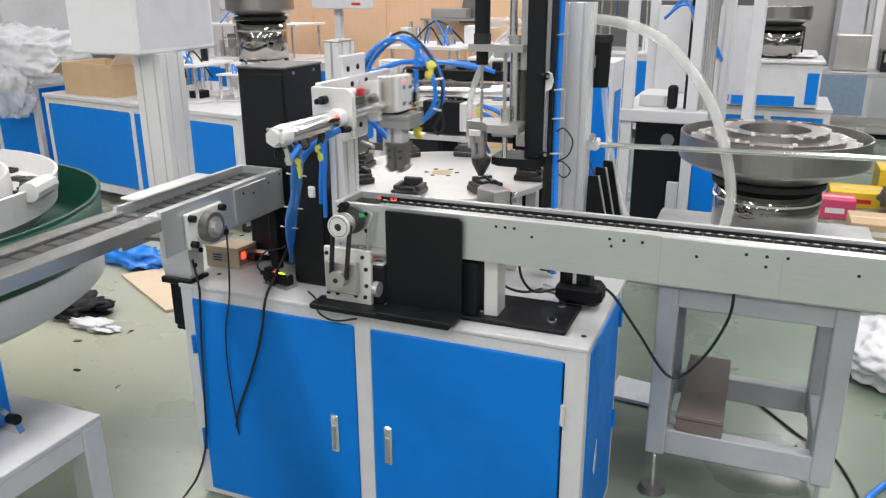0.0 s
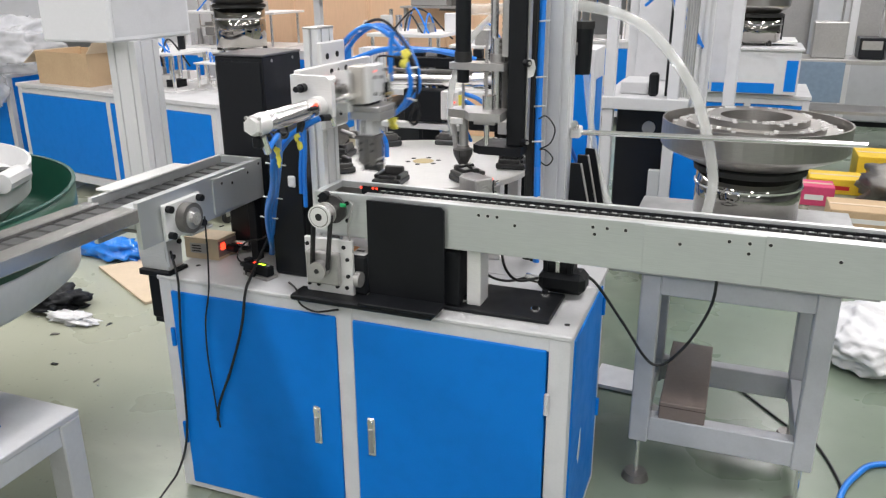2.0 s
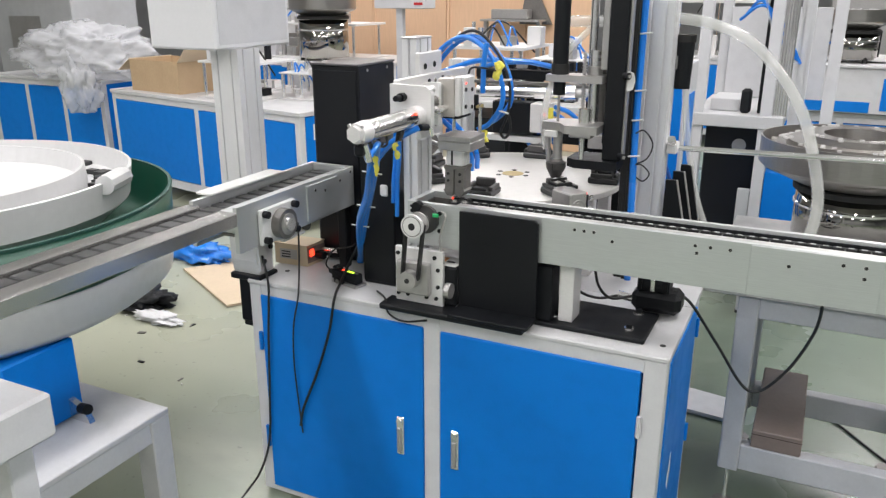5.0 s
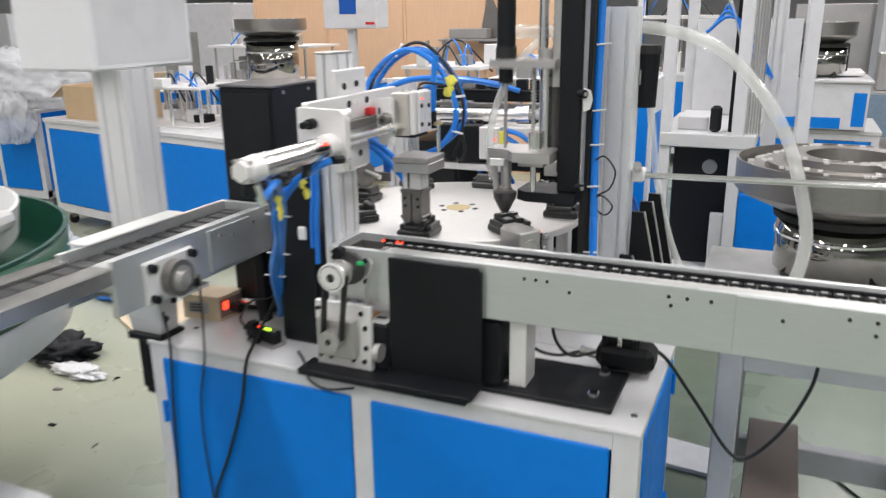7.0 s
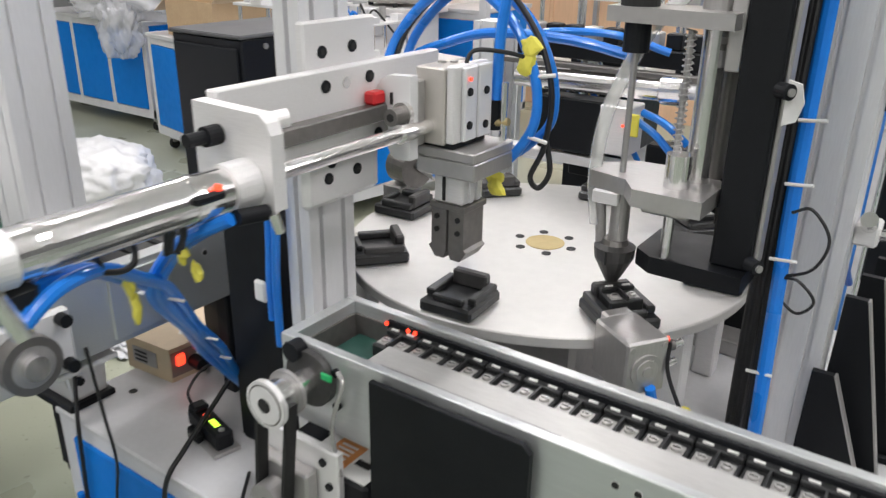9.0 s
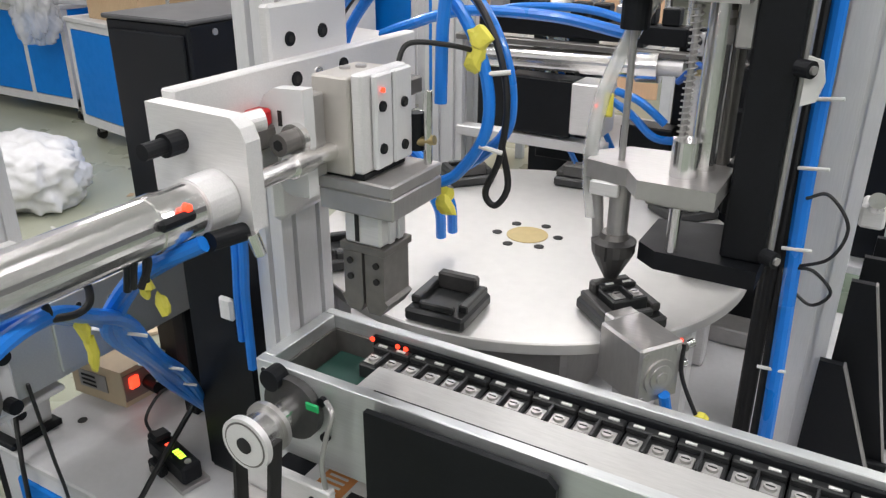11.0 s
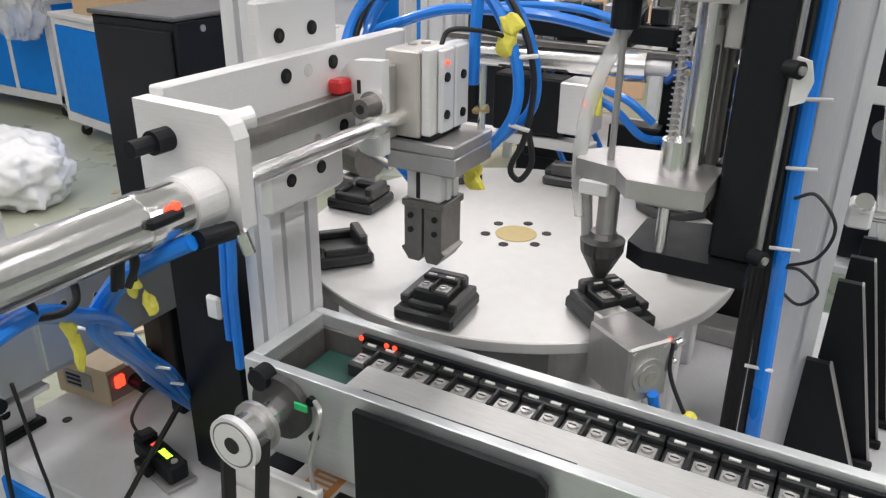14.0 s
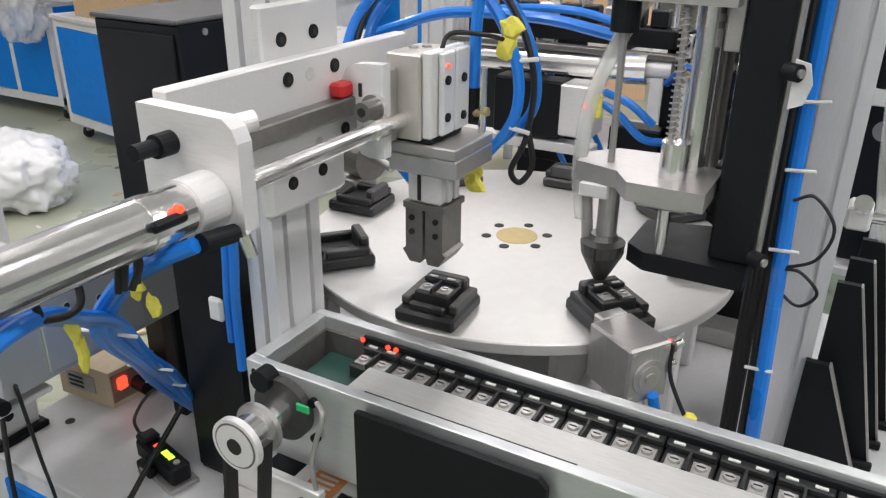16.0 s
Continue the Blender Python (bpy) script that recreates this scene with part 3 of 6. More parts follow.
# ---- pick and place arm ----
def transfer_arm():
    a = thing("pick_and_place_unit", "aluminium profile post carrying a horizontal air-cylinder arm", "pick arm", (-0.605, 0.115, 0.724))
    part("post", prism(slotted(-0.630, -0.585, 0.068, 0.158, 1, 2, 0.0082, 0.010), "z", 0.7245, 1.462), PROFILE, a, "slotted aluminium profile post")
    part("post_cap", bx(-0.632, -0.583, 0.066, 0.160, 1.462, 1.468, 0.002), STEEL, a)
    part("base_bracket", bx(-0.665, -0.565, 0.155, 0.195, 0.7245, 0.734, 0.002), ALU, a)
    part("back_plate", bx(-0.566, -0.549, -0.0975, 0.315, 1.262, 1.372, 0.002), ALU, a, "long milled arm plate")
    part("upper_bracket", bx(-0.5848, -0.5702, 0.058, 0.196, 1.255, 1.428, 0.003), ALU, a)
    part("lower_bracket", bx(-0.5848, -0.5662, 0.047, 0.198, 1.188, 1.2548, 0.008), ALU, a)
    for y, z, x in ((0.090, 1.390, -0.5702), (0.147, 1.392, -0.5702), (0.072, 1.352, -0.549), (0.156, 1.354, -0.549), (0.146, 1.227, -0.5662), (0.089, 1.226, -0.5662), (0.096, 1.247, -0.5662), (0.172, 1.275, -0.549)):
        socket_screw(a, (x, y, z), (1, 0, 0), 0.0085, 0.002)
    for y in (0.11, 0.12):
        part("plug", rod((-0.5505, y, 1.352 if y < 0.115 else 1.27), (-0.5478, y, 1.352 if y < 0.115 else 1.27), 0.007), CHROME, a)
    part("front_flange", prism([(-0.566, 1.262), (-0.566, 1.364), (-0.464, 1.362), (-0.454, 1.354), (-0.449, 1.342), (-0.449, 1.262)], "y", -0.116, -0.098), ALU, a, "milled front flange")
    part("corner_lug", rod((-0.474, -0.1025, 1.350), (-0.462, -0.078, 1.353), 0.0095, seg=18), ALU, a)
    part("linear_rail", bx(-0.5488, -0.529, -0.09, 0.30, 1.296, 1.318, 0.002), JAW, a, "dark linear guide rail")
    part("piston_rod", rod((-0.487, -0.105, 1.288), (-0.487, 0.22, 1.288), 0.0095), CHROME, a)
    cyl = part("air_cylinder", rod((-0.487, -0.117, 1.288), (-0.487, -0.37, 1.288), 0.0235, seg=36), CHROME, a, "stainless steel air cylinder")
    part("nose_cap", rod((-0.487, -0.1165, 1.288), (-0.487, -0.150, 1.288), 0.0262, seg=32), ALU, cyl)
    part("end_cap", rod((-0.487, -0.37, 1.288), (-0.487, -0.408, 1.288), 0.0255, 0.023, seg=32), ALU, cyl)
    part("end_nut", rod((-0.487, -0.408, 1.288), (-0.487, -0.420, 1.288), 0.019, seg=6), ALU, cyl)
    for dx, dz in ((0.017, 0.017), (-0.017, 0.017), (0.017, -0.017)):
        part("cap_screw", rod((-0.487 + dx, -0.406, 1.288 + dz), (-0.487 + dx, -0.411, 1.288 + dz), 0.004, seg=10), STEEL, cyl)
    part("clamp_band", rod((-0.487, -0.185, 1.288), (-0.487, -0.197, 1.288), 0.0248, seg=32), CHROME, cyl)
    part("sensor", bx(-0.4655, -0.457, -0.205, -0.168, 1.290, 1.300, 0.003), BLACK, cyl)
    part("sensor_lamp", rod((-0.4645, -0.175, 1.302), (-0.459, -0.175, 1.302), 0.0035), REDGLOW, cyl)
    part("band", rod((-0.487, -0.34, 1.288), (-0.487, -0.35, 1.288), 0.0245, seg=32), CHROME, cyl)
    part("buffer_bolt", rod((-0.527, -0.116, 1.333), (-0.527, -0.135, 1.333), 0.011, seg=16), BLACK, a)
    part("buffer_tip", rod((-0.527, -0.135, 1.333), (-0.527, -0.158, 1.333), 0.0075, seg=14), BLACK, a)
    part("lower_elbow", rod((-0.458, -0.120, 1.262), (-0.458, -0.160, 1.267), 0.0085), BLACK, a)
    part("valve", rod((-0.450, -0.118, 1.262), (-0.448, -0.112, 1.240), 0.006), CHROME, a)
    part("rear_elbow", rod((-0.48, -0.388, 1.262), (-0.478, -0.372, 1.222), 0.009), CHROME, a)
    part("sensor_block", bx(-0.500, -0.476, -0.405, -0.350, 1.235, 1.264, 0.006), BLACK, a)


transfer_arm()

def transfer_slide():
    s = thing("transfer_slide", "grey compact slide cylinder with a white mounting plate on the arm", "slide", (-0.49, 0.25, 1.3))
    body = part("slide_body", bx(-0.509, -0.462, 0.204, 0.285, 1.263, 1.366, 0.002), material("warm_anodised_grey", (0.58, 0.55, 0.51), 0.42, 0.5, 0.06, 80, 0.03), s, "pale anodised slide cylinder")
    part("slide_table", bx(-0.4612, -0.4482, 0.207, 0.292, 1.266, 1.370, 0.002), ALU, s)
    part("slide_edge", bx(-0.4475, -0.440, 0.222, 0.252, 1.268, 1.368, 0.002), PROFILE, s)
    part("slide_edge", bx(-0.4475, -0.440, 0.256, 0.290, 1.268, 1.368, 0.002), PROFILE, s)
    part("slide_groove", bx(-0.448, -0.4455, 0.2522, 0.2558, 1.268, 1.366, 0), RUBBER, s)
    part("base_shim", bx(-0.505, -0.450, 0.210, 0.290, 1.2585, 1.2658, 0.001), BLACK, s)
    for y, z in ((0.232, 1.335), (0.273, 1.332), (0.232, 1.29), (0.273, 1.285)):
        socket_screw(s, (-0.4395, y, z), (1, 0, 0), 0.006, 0.002)
    part("mount_plate", prism([(-0.5285, 1.258), (-0.5285, 1.294), (-0.5485, 1.320), (-0.5485, 1.336), (-0.541, 1.348), (-0.528, 1.356), (-0.490, 1.358), (-0.490, 1.246), (-0.512, 1.244), (-0.523, 1.248)], "y", 0.168, 0.184), RIM, s, "white rounded mounting plate")
    part("spacer", bx(-0.528, -0.492, 0.184, 0.2038, 1.262, 1.350, 0.002), STEEL, s)
    part("runner", bx(-0.5285, -0.5095, 0.206, 0.28, 1.29, 1.325, 0.001), STEEL, s)
    part("rod_joint", rod((-0.487, 0.140, 1.288), (-0.487, 0.168, 1.288), 0.013, 0.012, 20), CHROME, s)
    part("stop_bolt", rod((-0.500, 0.160, 1.308), (-0.500, 0.168, 1.308), 0.0165, seg=24), CHROME, s)
    part("stop_nut", rod((-0.500, 0.138, 1.308), (-0.500, 0.160, 1.308), 0.0115, seg=18), JAW, s)
    part("red_bumper", bx(-0.5485, -0.5295, 0.142, 0.167, 1.3185, 1.336, 0.003), RED, s, "red plastic bumper")
    part("plate_slot", bx(-0.524, -0.519, 0.1672, 0.1685, 1.318, 1.334, 0), RUBBER, s)
    part("plate_hole", rod((-0.520, 0.1686, 1.272), (-0.520, 0.1672, 1.272), 0.003, seg=12), RUBBER, s)
    part("bolt_socket", rod((-0.500, 0.1385, 1.308), (-0.500, 0.1372, 1.308), 0.006, seg=6), RUBBER, s)
    part("top_screw", rod((-0.495, 0.245, 1.365), (-0.495, 0.245, 1.3685), 0.006), STEEL, s)
    part("top_screw", rod((-0.485, 0.26, 1.365), (-0.485, 0.26, 1.3685), 0.006), STEEL, s)
    part("sensor_lamp", rod((-0.4395, 0.232, 1.352), (-0.437, 0.232, 1.352), 0.0025), REDGLOW, s)
    part("elbow", rod((-0.441, 0.30, 1.272), (-0.441, 0.30, 1.314), 0.0095), BLACK, s)
    part("fitting", rod((-0.441, 0.297, 1.281), (-0.417, 0.299, 1.286), 0.0055), BRASS, s)
    return s


SLIDE = transfer_slide()


def gripper():
    g = thing("gripper", "steel parallel gripper with two dark fingers", "gripper", (-0.462, 0.262, 1.25))
    part("lift_plate", bx(-0.512, -0.415, 0.208, 0.312, 1.243, 1.258, 0.002), STEEL, g, "grey steel lift plate")
    part("carrier_plate", bx(-0.512, -0.415, 0.210, 0.312, 1.218, 1.2428, 0.002), TOOLPLATE, g, "bright milled carrier plate")
    part("body", bx(-0.500, -0.450, 0.236, 0.290, 1.170, 1.2178, 0.003), ALU, g)
    part("cylinder_slot", bx(-0.484, -0.479, 0.2345, 0.2365, 1.174, 1.2175, 0), RUBBER, g)
    for y in (0.250, 0.268):
        part("side_rail", bx(-0.4502, -0.446, y, y + 0.010, 1.172, 1.2175, 0.001), PROFILE, g)
    part("jaw_guide", bx(-0.506, -0.444, 0.234, 0.292, 1.1605, 1.170, 0.001), JAW, g)
    for x in (-0.505, -0.425):
        part("guide_rod", rod((x, 0.298, 1.258), (x, 0.298, 1.34), 0.005), CHROME, g)
    for sx, x in ((-1, -0.477), (1, -0.473)):
        f = part("finger", prism([(x, 1.160), (x + sx * 0.026, 1.160), (x + sx * 0.026, 1.104), (x + sx * 0.031, 1.100), (x + sx * 0.020, 1.084), (x + sx * 0.004, 1.084), (x, 1.094)], "y", 0.236, 0.288), JAW, g, "dark steel gripper finger")
        part("finger_screw", rod((x + sx * 0.016, 0.2365, 1.148), (x + sx * 0.016, 0.2335, 1.148), 0.004), RUBBER, f)
        part("finger_screw", rod((x + sx * 0.016, 0.2365, 1.128), (x + sx * 0.016, 0.2335, 1.128), 0.004), RUBBER, f)
    return g


GRIPPER = gripper()


# ---- screwdriving station ----
def driver_station():
    s = thing("screwdriver_station", "black vertical slide with chrome shafts and a screw nozzle", "screw station", (-0.03, 0.6, 0.724))
    part("column", prism(slotted(-0.082, 0.006, 0.565, 0.655, 2, 2), "z", 0.7245, 1.56), PROFILE, s, "slotted aluminium profile column in blue film")
    part("slide_beam", bx(-0.139, -0.086, 0.385, 0.435, 1.112, 1.75, 0.003), BLACK, s, "black vertical slide beam")
    part("beam_side", bx(-0.0858, -0.079, 0.395, 0.425, 1.12, 1.75, 0.002), STEEL, s)
    part("beam_arm", bx(-0.155, -0.115, 0.4355, 0.5645, 1.15, 1.22, 0.003), BLACK, s)
    part("beam_arm", bx(-0.155, -0.115, 0.4355, 0.5645, 1.42, 1.49, 0.003), BLACK, s)
    part("rear_carrier", bx(-0.155, -0.0825, 0.5350, 0.5648, 1.12, 1.52, 0.003), BLACK, s)
    part("rack_plate", bx(-0.160, -0.1395, 0.392, 0.425, 1.372, 1.72, 0.002), STEEL, s, "grey toothed side plate")
    part("foot_block", prism([(-0.243, 0.385), (-0.215, 0.362), (-0.088, 0.362), (-0.088, 0.52), (-0.243, 0.48)], "z", 1.086, 1.1115), BLACK, s, "black pressing block")
    for k in range(9):
        part("rack_tooth", bx(-0.1625, -0.160, 0.398, 0.42, 1.395 + 0.017 * k, 1.403 + 0.017 * k, 0), JAW, s)
    for z in (1.13, 1.36):
        k = part("clamp_knob", rod((-0.0855, 0.375, z), (-0.070, 0.365, z), 0.010), BLACK, s)
        part("knob_screw", rod((-0.070, 0.365, z), (-0.067, 0.363, z), 0.005), STEEL, k)
    part("white_clip", prism([(-0.078, 1.315), (-0.062, 1.322), (-0.056, 1.345), (-0.062, 1.368), (-0.078, 1.372)], "y", 0.383, 0.388), STICKER, s, "white cable-tie base")
    part("shaft", rod((-0.181, 0.415, 1.21), (-0.181, 0.415, 1.425), 0.0165, seg=28), CHROME, s, "polished guide shaft")
    part("shaft", rod((-0.164, 0.448, 1.21), (-0.164, 0.448, 1.425), 0.0105, seg=20), JAW, s)
    part("bushing", rod((-0.194, 0.372, 1.205), (-0.194, 0.372, 1.262), 0.0175, seg=28), CHROME, s)
    bm = bmesh.new()
    turns = [(-0.204 + 0.0068 * math.cos(0.9 * k), 0.384 + 0.0068 * math.sin(0.9 * k), 1.225 + 0.0011 * k) for k in range(180)]
    hose(turns, 0.0013, 1, 5, bm)
    part("spring", bm, STEEL, s)
    part("spring_rod", rod((-0.204, 0.384, 1.21), (-0.204, 0.384, 1.42), 0.004), STEEL, s)
    low = part("guide_plate", prism([(-0.322, 0.378), (-0.262, 0.362), (-0.238, 0.325), (-0.143, 0.325), (-0.143, 0.478), (-0.29, 0.462), (-0.322, 0.425)], "z", 1.192, 1.216), TOOLPLATE, s, "pale lower guide plate")
    part("lip", bx(-0.312, -0.272, 0.366, 0.374, 1.172, 1.1915, 0.002), ALU, low)
    part("pin", rod((-0.197, 0.372, 1.1117), (-0.197, 0.372, 1.192), 0.008), CHROME, low)
    part("pin_flange", bx(-0.232, -0.165, 0.350, 0.395, 1.178, 1.1915, 0.002), TOOLPLATE, low)
    nz = thing("screw_nozzle", "black funnel-shaped screw nozzle with a steel neck", "nozzle", (-0.28, 0.394, 1.07))
    part("neck", rod((-0.277, 0.394, 1.09), (-0.277, 0.394, 1.20), 0.014), STEEL, nz)
    part("jaw_cone", lathe((-0.28, 0.394, 1.034), [(0.0, -0.004), (0.004, -0.004), (0.017, 0.020), (0.029, 0.044), (0.031, 0.062), (0.018, 0.068), (0.0, 0.068)], 20), NESTGREY, nz, "dark funnel jaws")
    for sy in (-1, 1):
        part("jaw_split", bx(-0.2812, -0.2788, 0.394 + sy * 0.0305 - 0.0015, 0.394 + sy * 0.0305 + 0.0015, 1.075, 1.096, 0), RUBBER, nz)
    part("jaw_collar", rod((-0.28, 0.394, 1.098), (-0.28, 0.394, 1.108), 0.022, 0.018, 20), JAW, nz)
    part("jaw_pin", rod((-0.31, 0.394, 1.085), (-0.25, 0.394, 1.085), 0.004), BLACK, nz)
    part("feed_neck", rod((-0.302, 0.394, 1.085), (-0.312, 0.394, 1.19), 0.008), STEEL, nz)
    return nz


NOZZLE = driver_station()


def driver_head():
    d = thing("electric_screwdriver", "black electric screwdriver on a pale carriage plate", "screwdriver", (-0.25, 0.4, 1.43))
    part("carriage_plate", prism([(-0.315, 0.368), (-0.145, 0.36), (-0.145, 0.46), (-0.315, 0.43)], "z", 1.425, 1.445), TOOLPLATE, d, "pale carriage plate")
    m = part("motor", rod((-0.28, 0.394, 1.445), (-0.28, 0.394, 1.66), 0.023, seg=24), BLACK, d, "black screwdriver motor")
    part("collar", rod((-0.28, 0.394, 1.445), (-0.28, 0.394, 1.475), 0.026, seg=24), RUBBER, m)
    part("clutch", rod((-0.28, 0.394, 1.385), (-0.28, 0.394, 1.4245), 0.018, seg=20), BLACK, d)
    part("bit", rod((-0.28, 0.394, 1.20), (-0.28, 0.394, 1.385), 0.0045, seg=10), STEEL, d)
    part("shaft_clamp", rod((-0.181, 0.415, 1.445), (-0.181, 0.415, 1.47), 0.022), STEEL, d)
    part("upper_shaft", rod((-0.195, 0.43, 1.447), (-0.195, 0.43, 1.75), 0.012), CHROME, d)
    return d


DRIVER = driver_head()


def sensor_block():
    b = thing("sensor_bracket", "square aluminium block with a pneumatic plunger beside the turntable", "sensor block", (-0.2, 0.29, 0.724))
    turn = Matrix.Translation((-0.185, 0.235, 0)) @ Matrix.Rotation(math.radians(56), 4, "Z")

    def spot(bm):
        bmesh.ops.transform(bm, matrix=turn, verts=bm.verts)
        return bm
    part("pillar", spot(bx(0.012, 0.050, 0.028, 0.062, 0.7245, 0.9545, 0.002)), ALU, b)
    part("foot_plate", spot(bx(0.0, 0.062, 0.015, 0.085, 0.7242, 0.734, 0.002)), ALU, b)
    h = part("cylinder_block", spot(bx(0.0, 0.066, 0.0, 0.082, 0.955, 1.036, 0.003)), TOOLPLATE, b, "square air cylinder block")
    part("upper_lug", spot(bx(0.022, 0.066, 0.0822, 0.104, 0.985, 1.034, 0.003)), TOOLPLATE, h)
    part("plunger_seat", spot(rod((0.032, 0.0005, 0.992), (0.032, -0.003, 0.992), 0.024, seg=28)), STEEL, h)
    part("plunger_ring", spot(rod((0.032, -0.003, 0.992), (0.032, -0.005, 0.992), 0.017, seg=24)), TOOLPLATE, h)
    part("plunger_tip", spot(rod((0.032, -0.005, 0.992), (0.032, -0.007, 0.992), 0.008, seg=16)), STEEL, h)
    for x, z in ((0.008, 1.026), (0.058, 1.026), (0.008, 0.963)):
        part("corner_screw", spot(rod((x, 0.0005, z), (x, -0.0015, z), 0.0045, seg=12)), STEEL, h)
    for z, y in ((1.012, 0.018), (0.978, 0.026)):
        f = part("fitting", spot(rod((0.066, y, z), (0.086, y, z), 0.008)), JAW, b)
        part("fitting_tip", spot(rod((0.086, y, z), (0.100, y, z + 0.002), 0.0055)), CHROME, f)
    part("lamp", spot(rod((0.0665, 0.008, 1.03), (0.0695, 0.008, 1.03), 0.003)), REDGLOW, b)
    part("air_hose", hose([(-0.158, 0.262, 0.968), (-0.152, 0.272, 0.93), (-0.142, 0.285, 0.895), (-0.11, 0.31, 0.87)], 0.0075), HOSE, b)
    part("sensor_cable", hose([(-0.148, 0.292, 1.028), (-0.145, 0.285, 0.99), (-0.125, 0.28, 0.95), (-0.105, 0.28, 0.92), (-0.085, 0.285, 0.905), (-0.082, 0.29, 0.87)], 0.0028), CABLE, b)
    part("yellow_tag", bx(-0.122, -0.104, 0.268, 0.289, 0.922, 0.944, 0.005), YELLOW, b)


sensor_block()


def column_braces():
    for k, (y, x, tall) in enumerate(((0.545, -0.005, 0.19), (0.60, 0.012, 0.30), (0.665, 0.022, 0.315), (0.73, 0.034, 0.325))):
        b = thing("brace_plate", "black triangular brace plate at the column foot", "brace plate", (x, y, 0.724), "column braces")
        part("web", prism([(x, 0.7248), (x + 0.105, 0.7248), (x + 0.036, 0.724 + tall), (x + 0.004, 0.724 + tall)], "y", y, y + 0.012), BLACK, b)
        part("edge_strip", prism([(x + 0.105, 0.7248), (x + 0.108, 0.7248), (x + 0.039, 0.724 + tall), (x + 0.036, 0.724 + tall)], "y", y - 0.003, y + 0.014), STEEL, b)
        part("toe", bx(x, x + 0.11, y - 0.012, y - 0.0005, 0.7248, 0.738, 0.002), BLACK, b)


column_braces()


# ---- feed conveyor at the cabinet's side ----
RAIL = material("polished_feeder_rail", (0.56, 0.55, 0.54), 0.24, 0.9, 0.12, 30, 0.03, (1, 0.3, 1), stain=0.25)


def side_conveyor():
    c = thing("feed_conveyor", "second aluminium parts conveyor running towards the turntable", "conveyor", (-0.95, -0.0, 0.905))
    y0, y1 = -0.36, 0.20
    right = part("right_plate", bx(-0.884, -0.870, y0, y1, 0.905, 1.03, 0.001), ALUX, c, "brushed aluminium side plate")
    part("left_plate", bx(-1.03, -1.016, y0, y1, 0.905, 1.03, 0.001), ALUX, c)
    part("end_plate", bx(-1.0155, -0.8845, y1 - 0.012, y1, 0.92, 1.03, 0.001), ALUX, c)
    part("bed", bx(-1.0155, -0.8845, y0, y1 - 0.0125, 0.95, 0.958, 0), JAW, c)
    part("guide_strip", bx(-0.925, -0.8845, y0, y1 - 0.0125, 0.9585, 1.018, 0.002), ALUX, c)
    part("top_cover", bx(-1.06, -1.006, -0.30, 0.02, 1.0305, 1.038, 0.002), STICKER, c, "white cover strip on the rail")
    for k in range(11):
        y = 0.16 - 0.05 * k
        seg = part("chain_link", bx(-1.005, -0.935, y - 0.021, y + 0.021, 0.9585, 1.010, 0.004), NEST, c)
        if k % 2 == 0:
            part("screw", rod((-0.97, y, 1.006), (-0.97, y, 1.009), 0.007, seg=12), JAW, seg)
    part("splice_plate", bx(-0.8698, -0.8645, -0.06, 0.10, 0.915, 1.02, 0.001), ALUX, right)
    for y, z in ((-0.02, 1.0), (0.03, 0.99), (0.12, 1.0), (0.18, 1.015)):
        bored_hole(right, (-0.8645 if y < 0.1 else -0.870, y, z), (1, 0, 0), 0.0045)
    part("support_leg", bx(-0.915, -0.885, 0.165, 0.195, 0.6945, 0.905, 0.003), BLACK, c)
    c.location += Vector((-0.014, 0, 0.03))
    t = thing("linear_feeder", "shallow steel feeder track leading to the conveyor", "feeder track", (-0.95, -1.0, 0.6))
    for x0, x1, z in ((-1.035, -0.99, 1.026), (-0.925, -0.868, 1.022)):
        part("rail", bx(x0, x1, -1.8, y0 - 0.001, 0.985, z, 0.003), RAIL, t)
    part("floor_strip", bx(-0.9898, -0.9252, -1.8, y0 - 0.001, 0.985, 0.995, 0), JAW, t)
    for k in range(13):
        y = -0.40 - 0.05 * k
        part("dark_part", bx(-0.983, -0.932, y - 0.022, y + 0.022, 0.9955, 1.018, 0.003), NEST, t)
    part("spring_block", bx(-1.02, -0.90, -1.5, -1.05, 0.80, 0.9845, 0.006), RIM, t)
    part("base_block", bx(-1.05, -0.87, -1.6, -0.95, 0.70, 0.7995, 0.008), WHITE, t)
    for y in (-1.55, -1.0):
        part("leg", bx(-0.99, -0.93, y - 0.03, y + 0.03, -0.025, 0.70, 0.004), WHITE, t)
    t.location += Vector((-0.014, 0, 0.025))


side_conveyor()


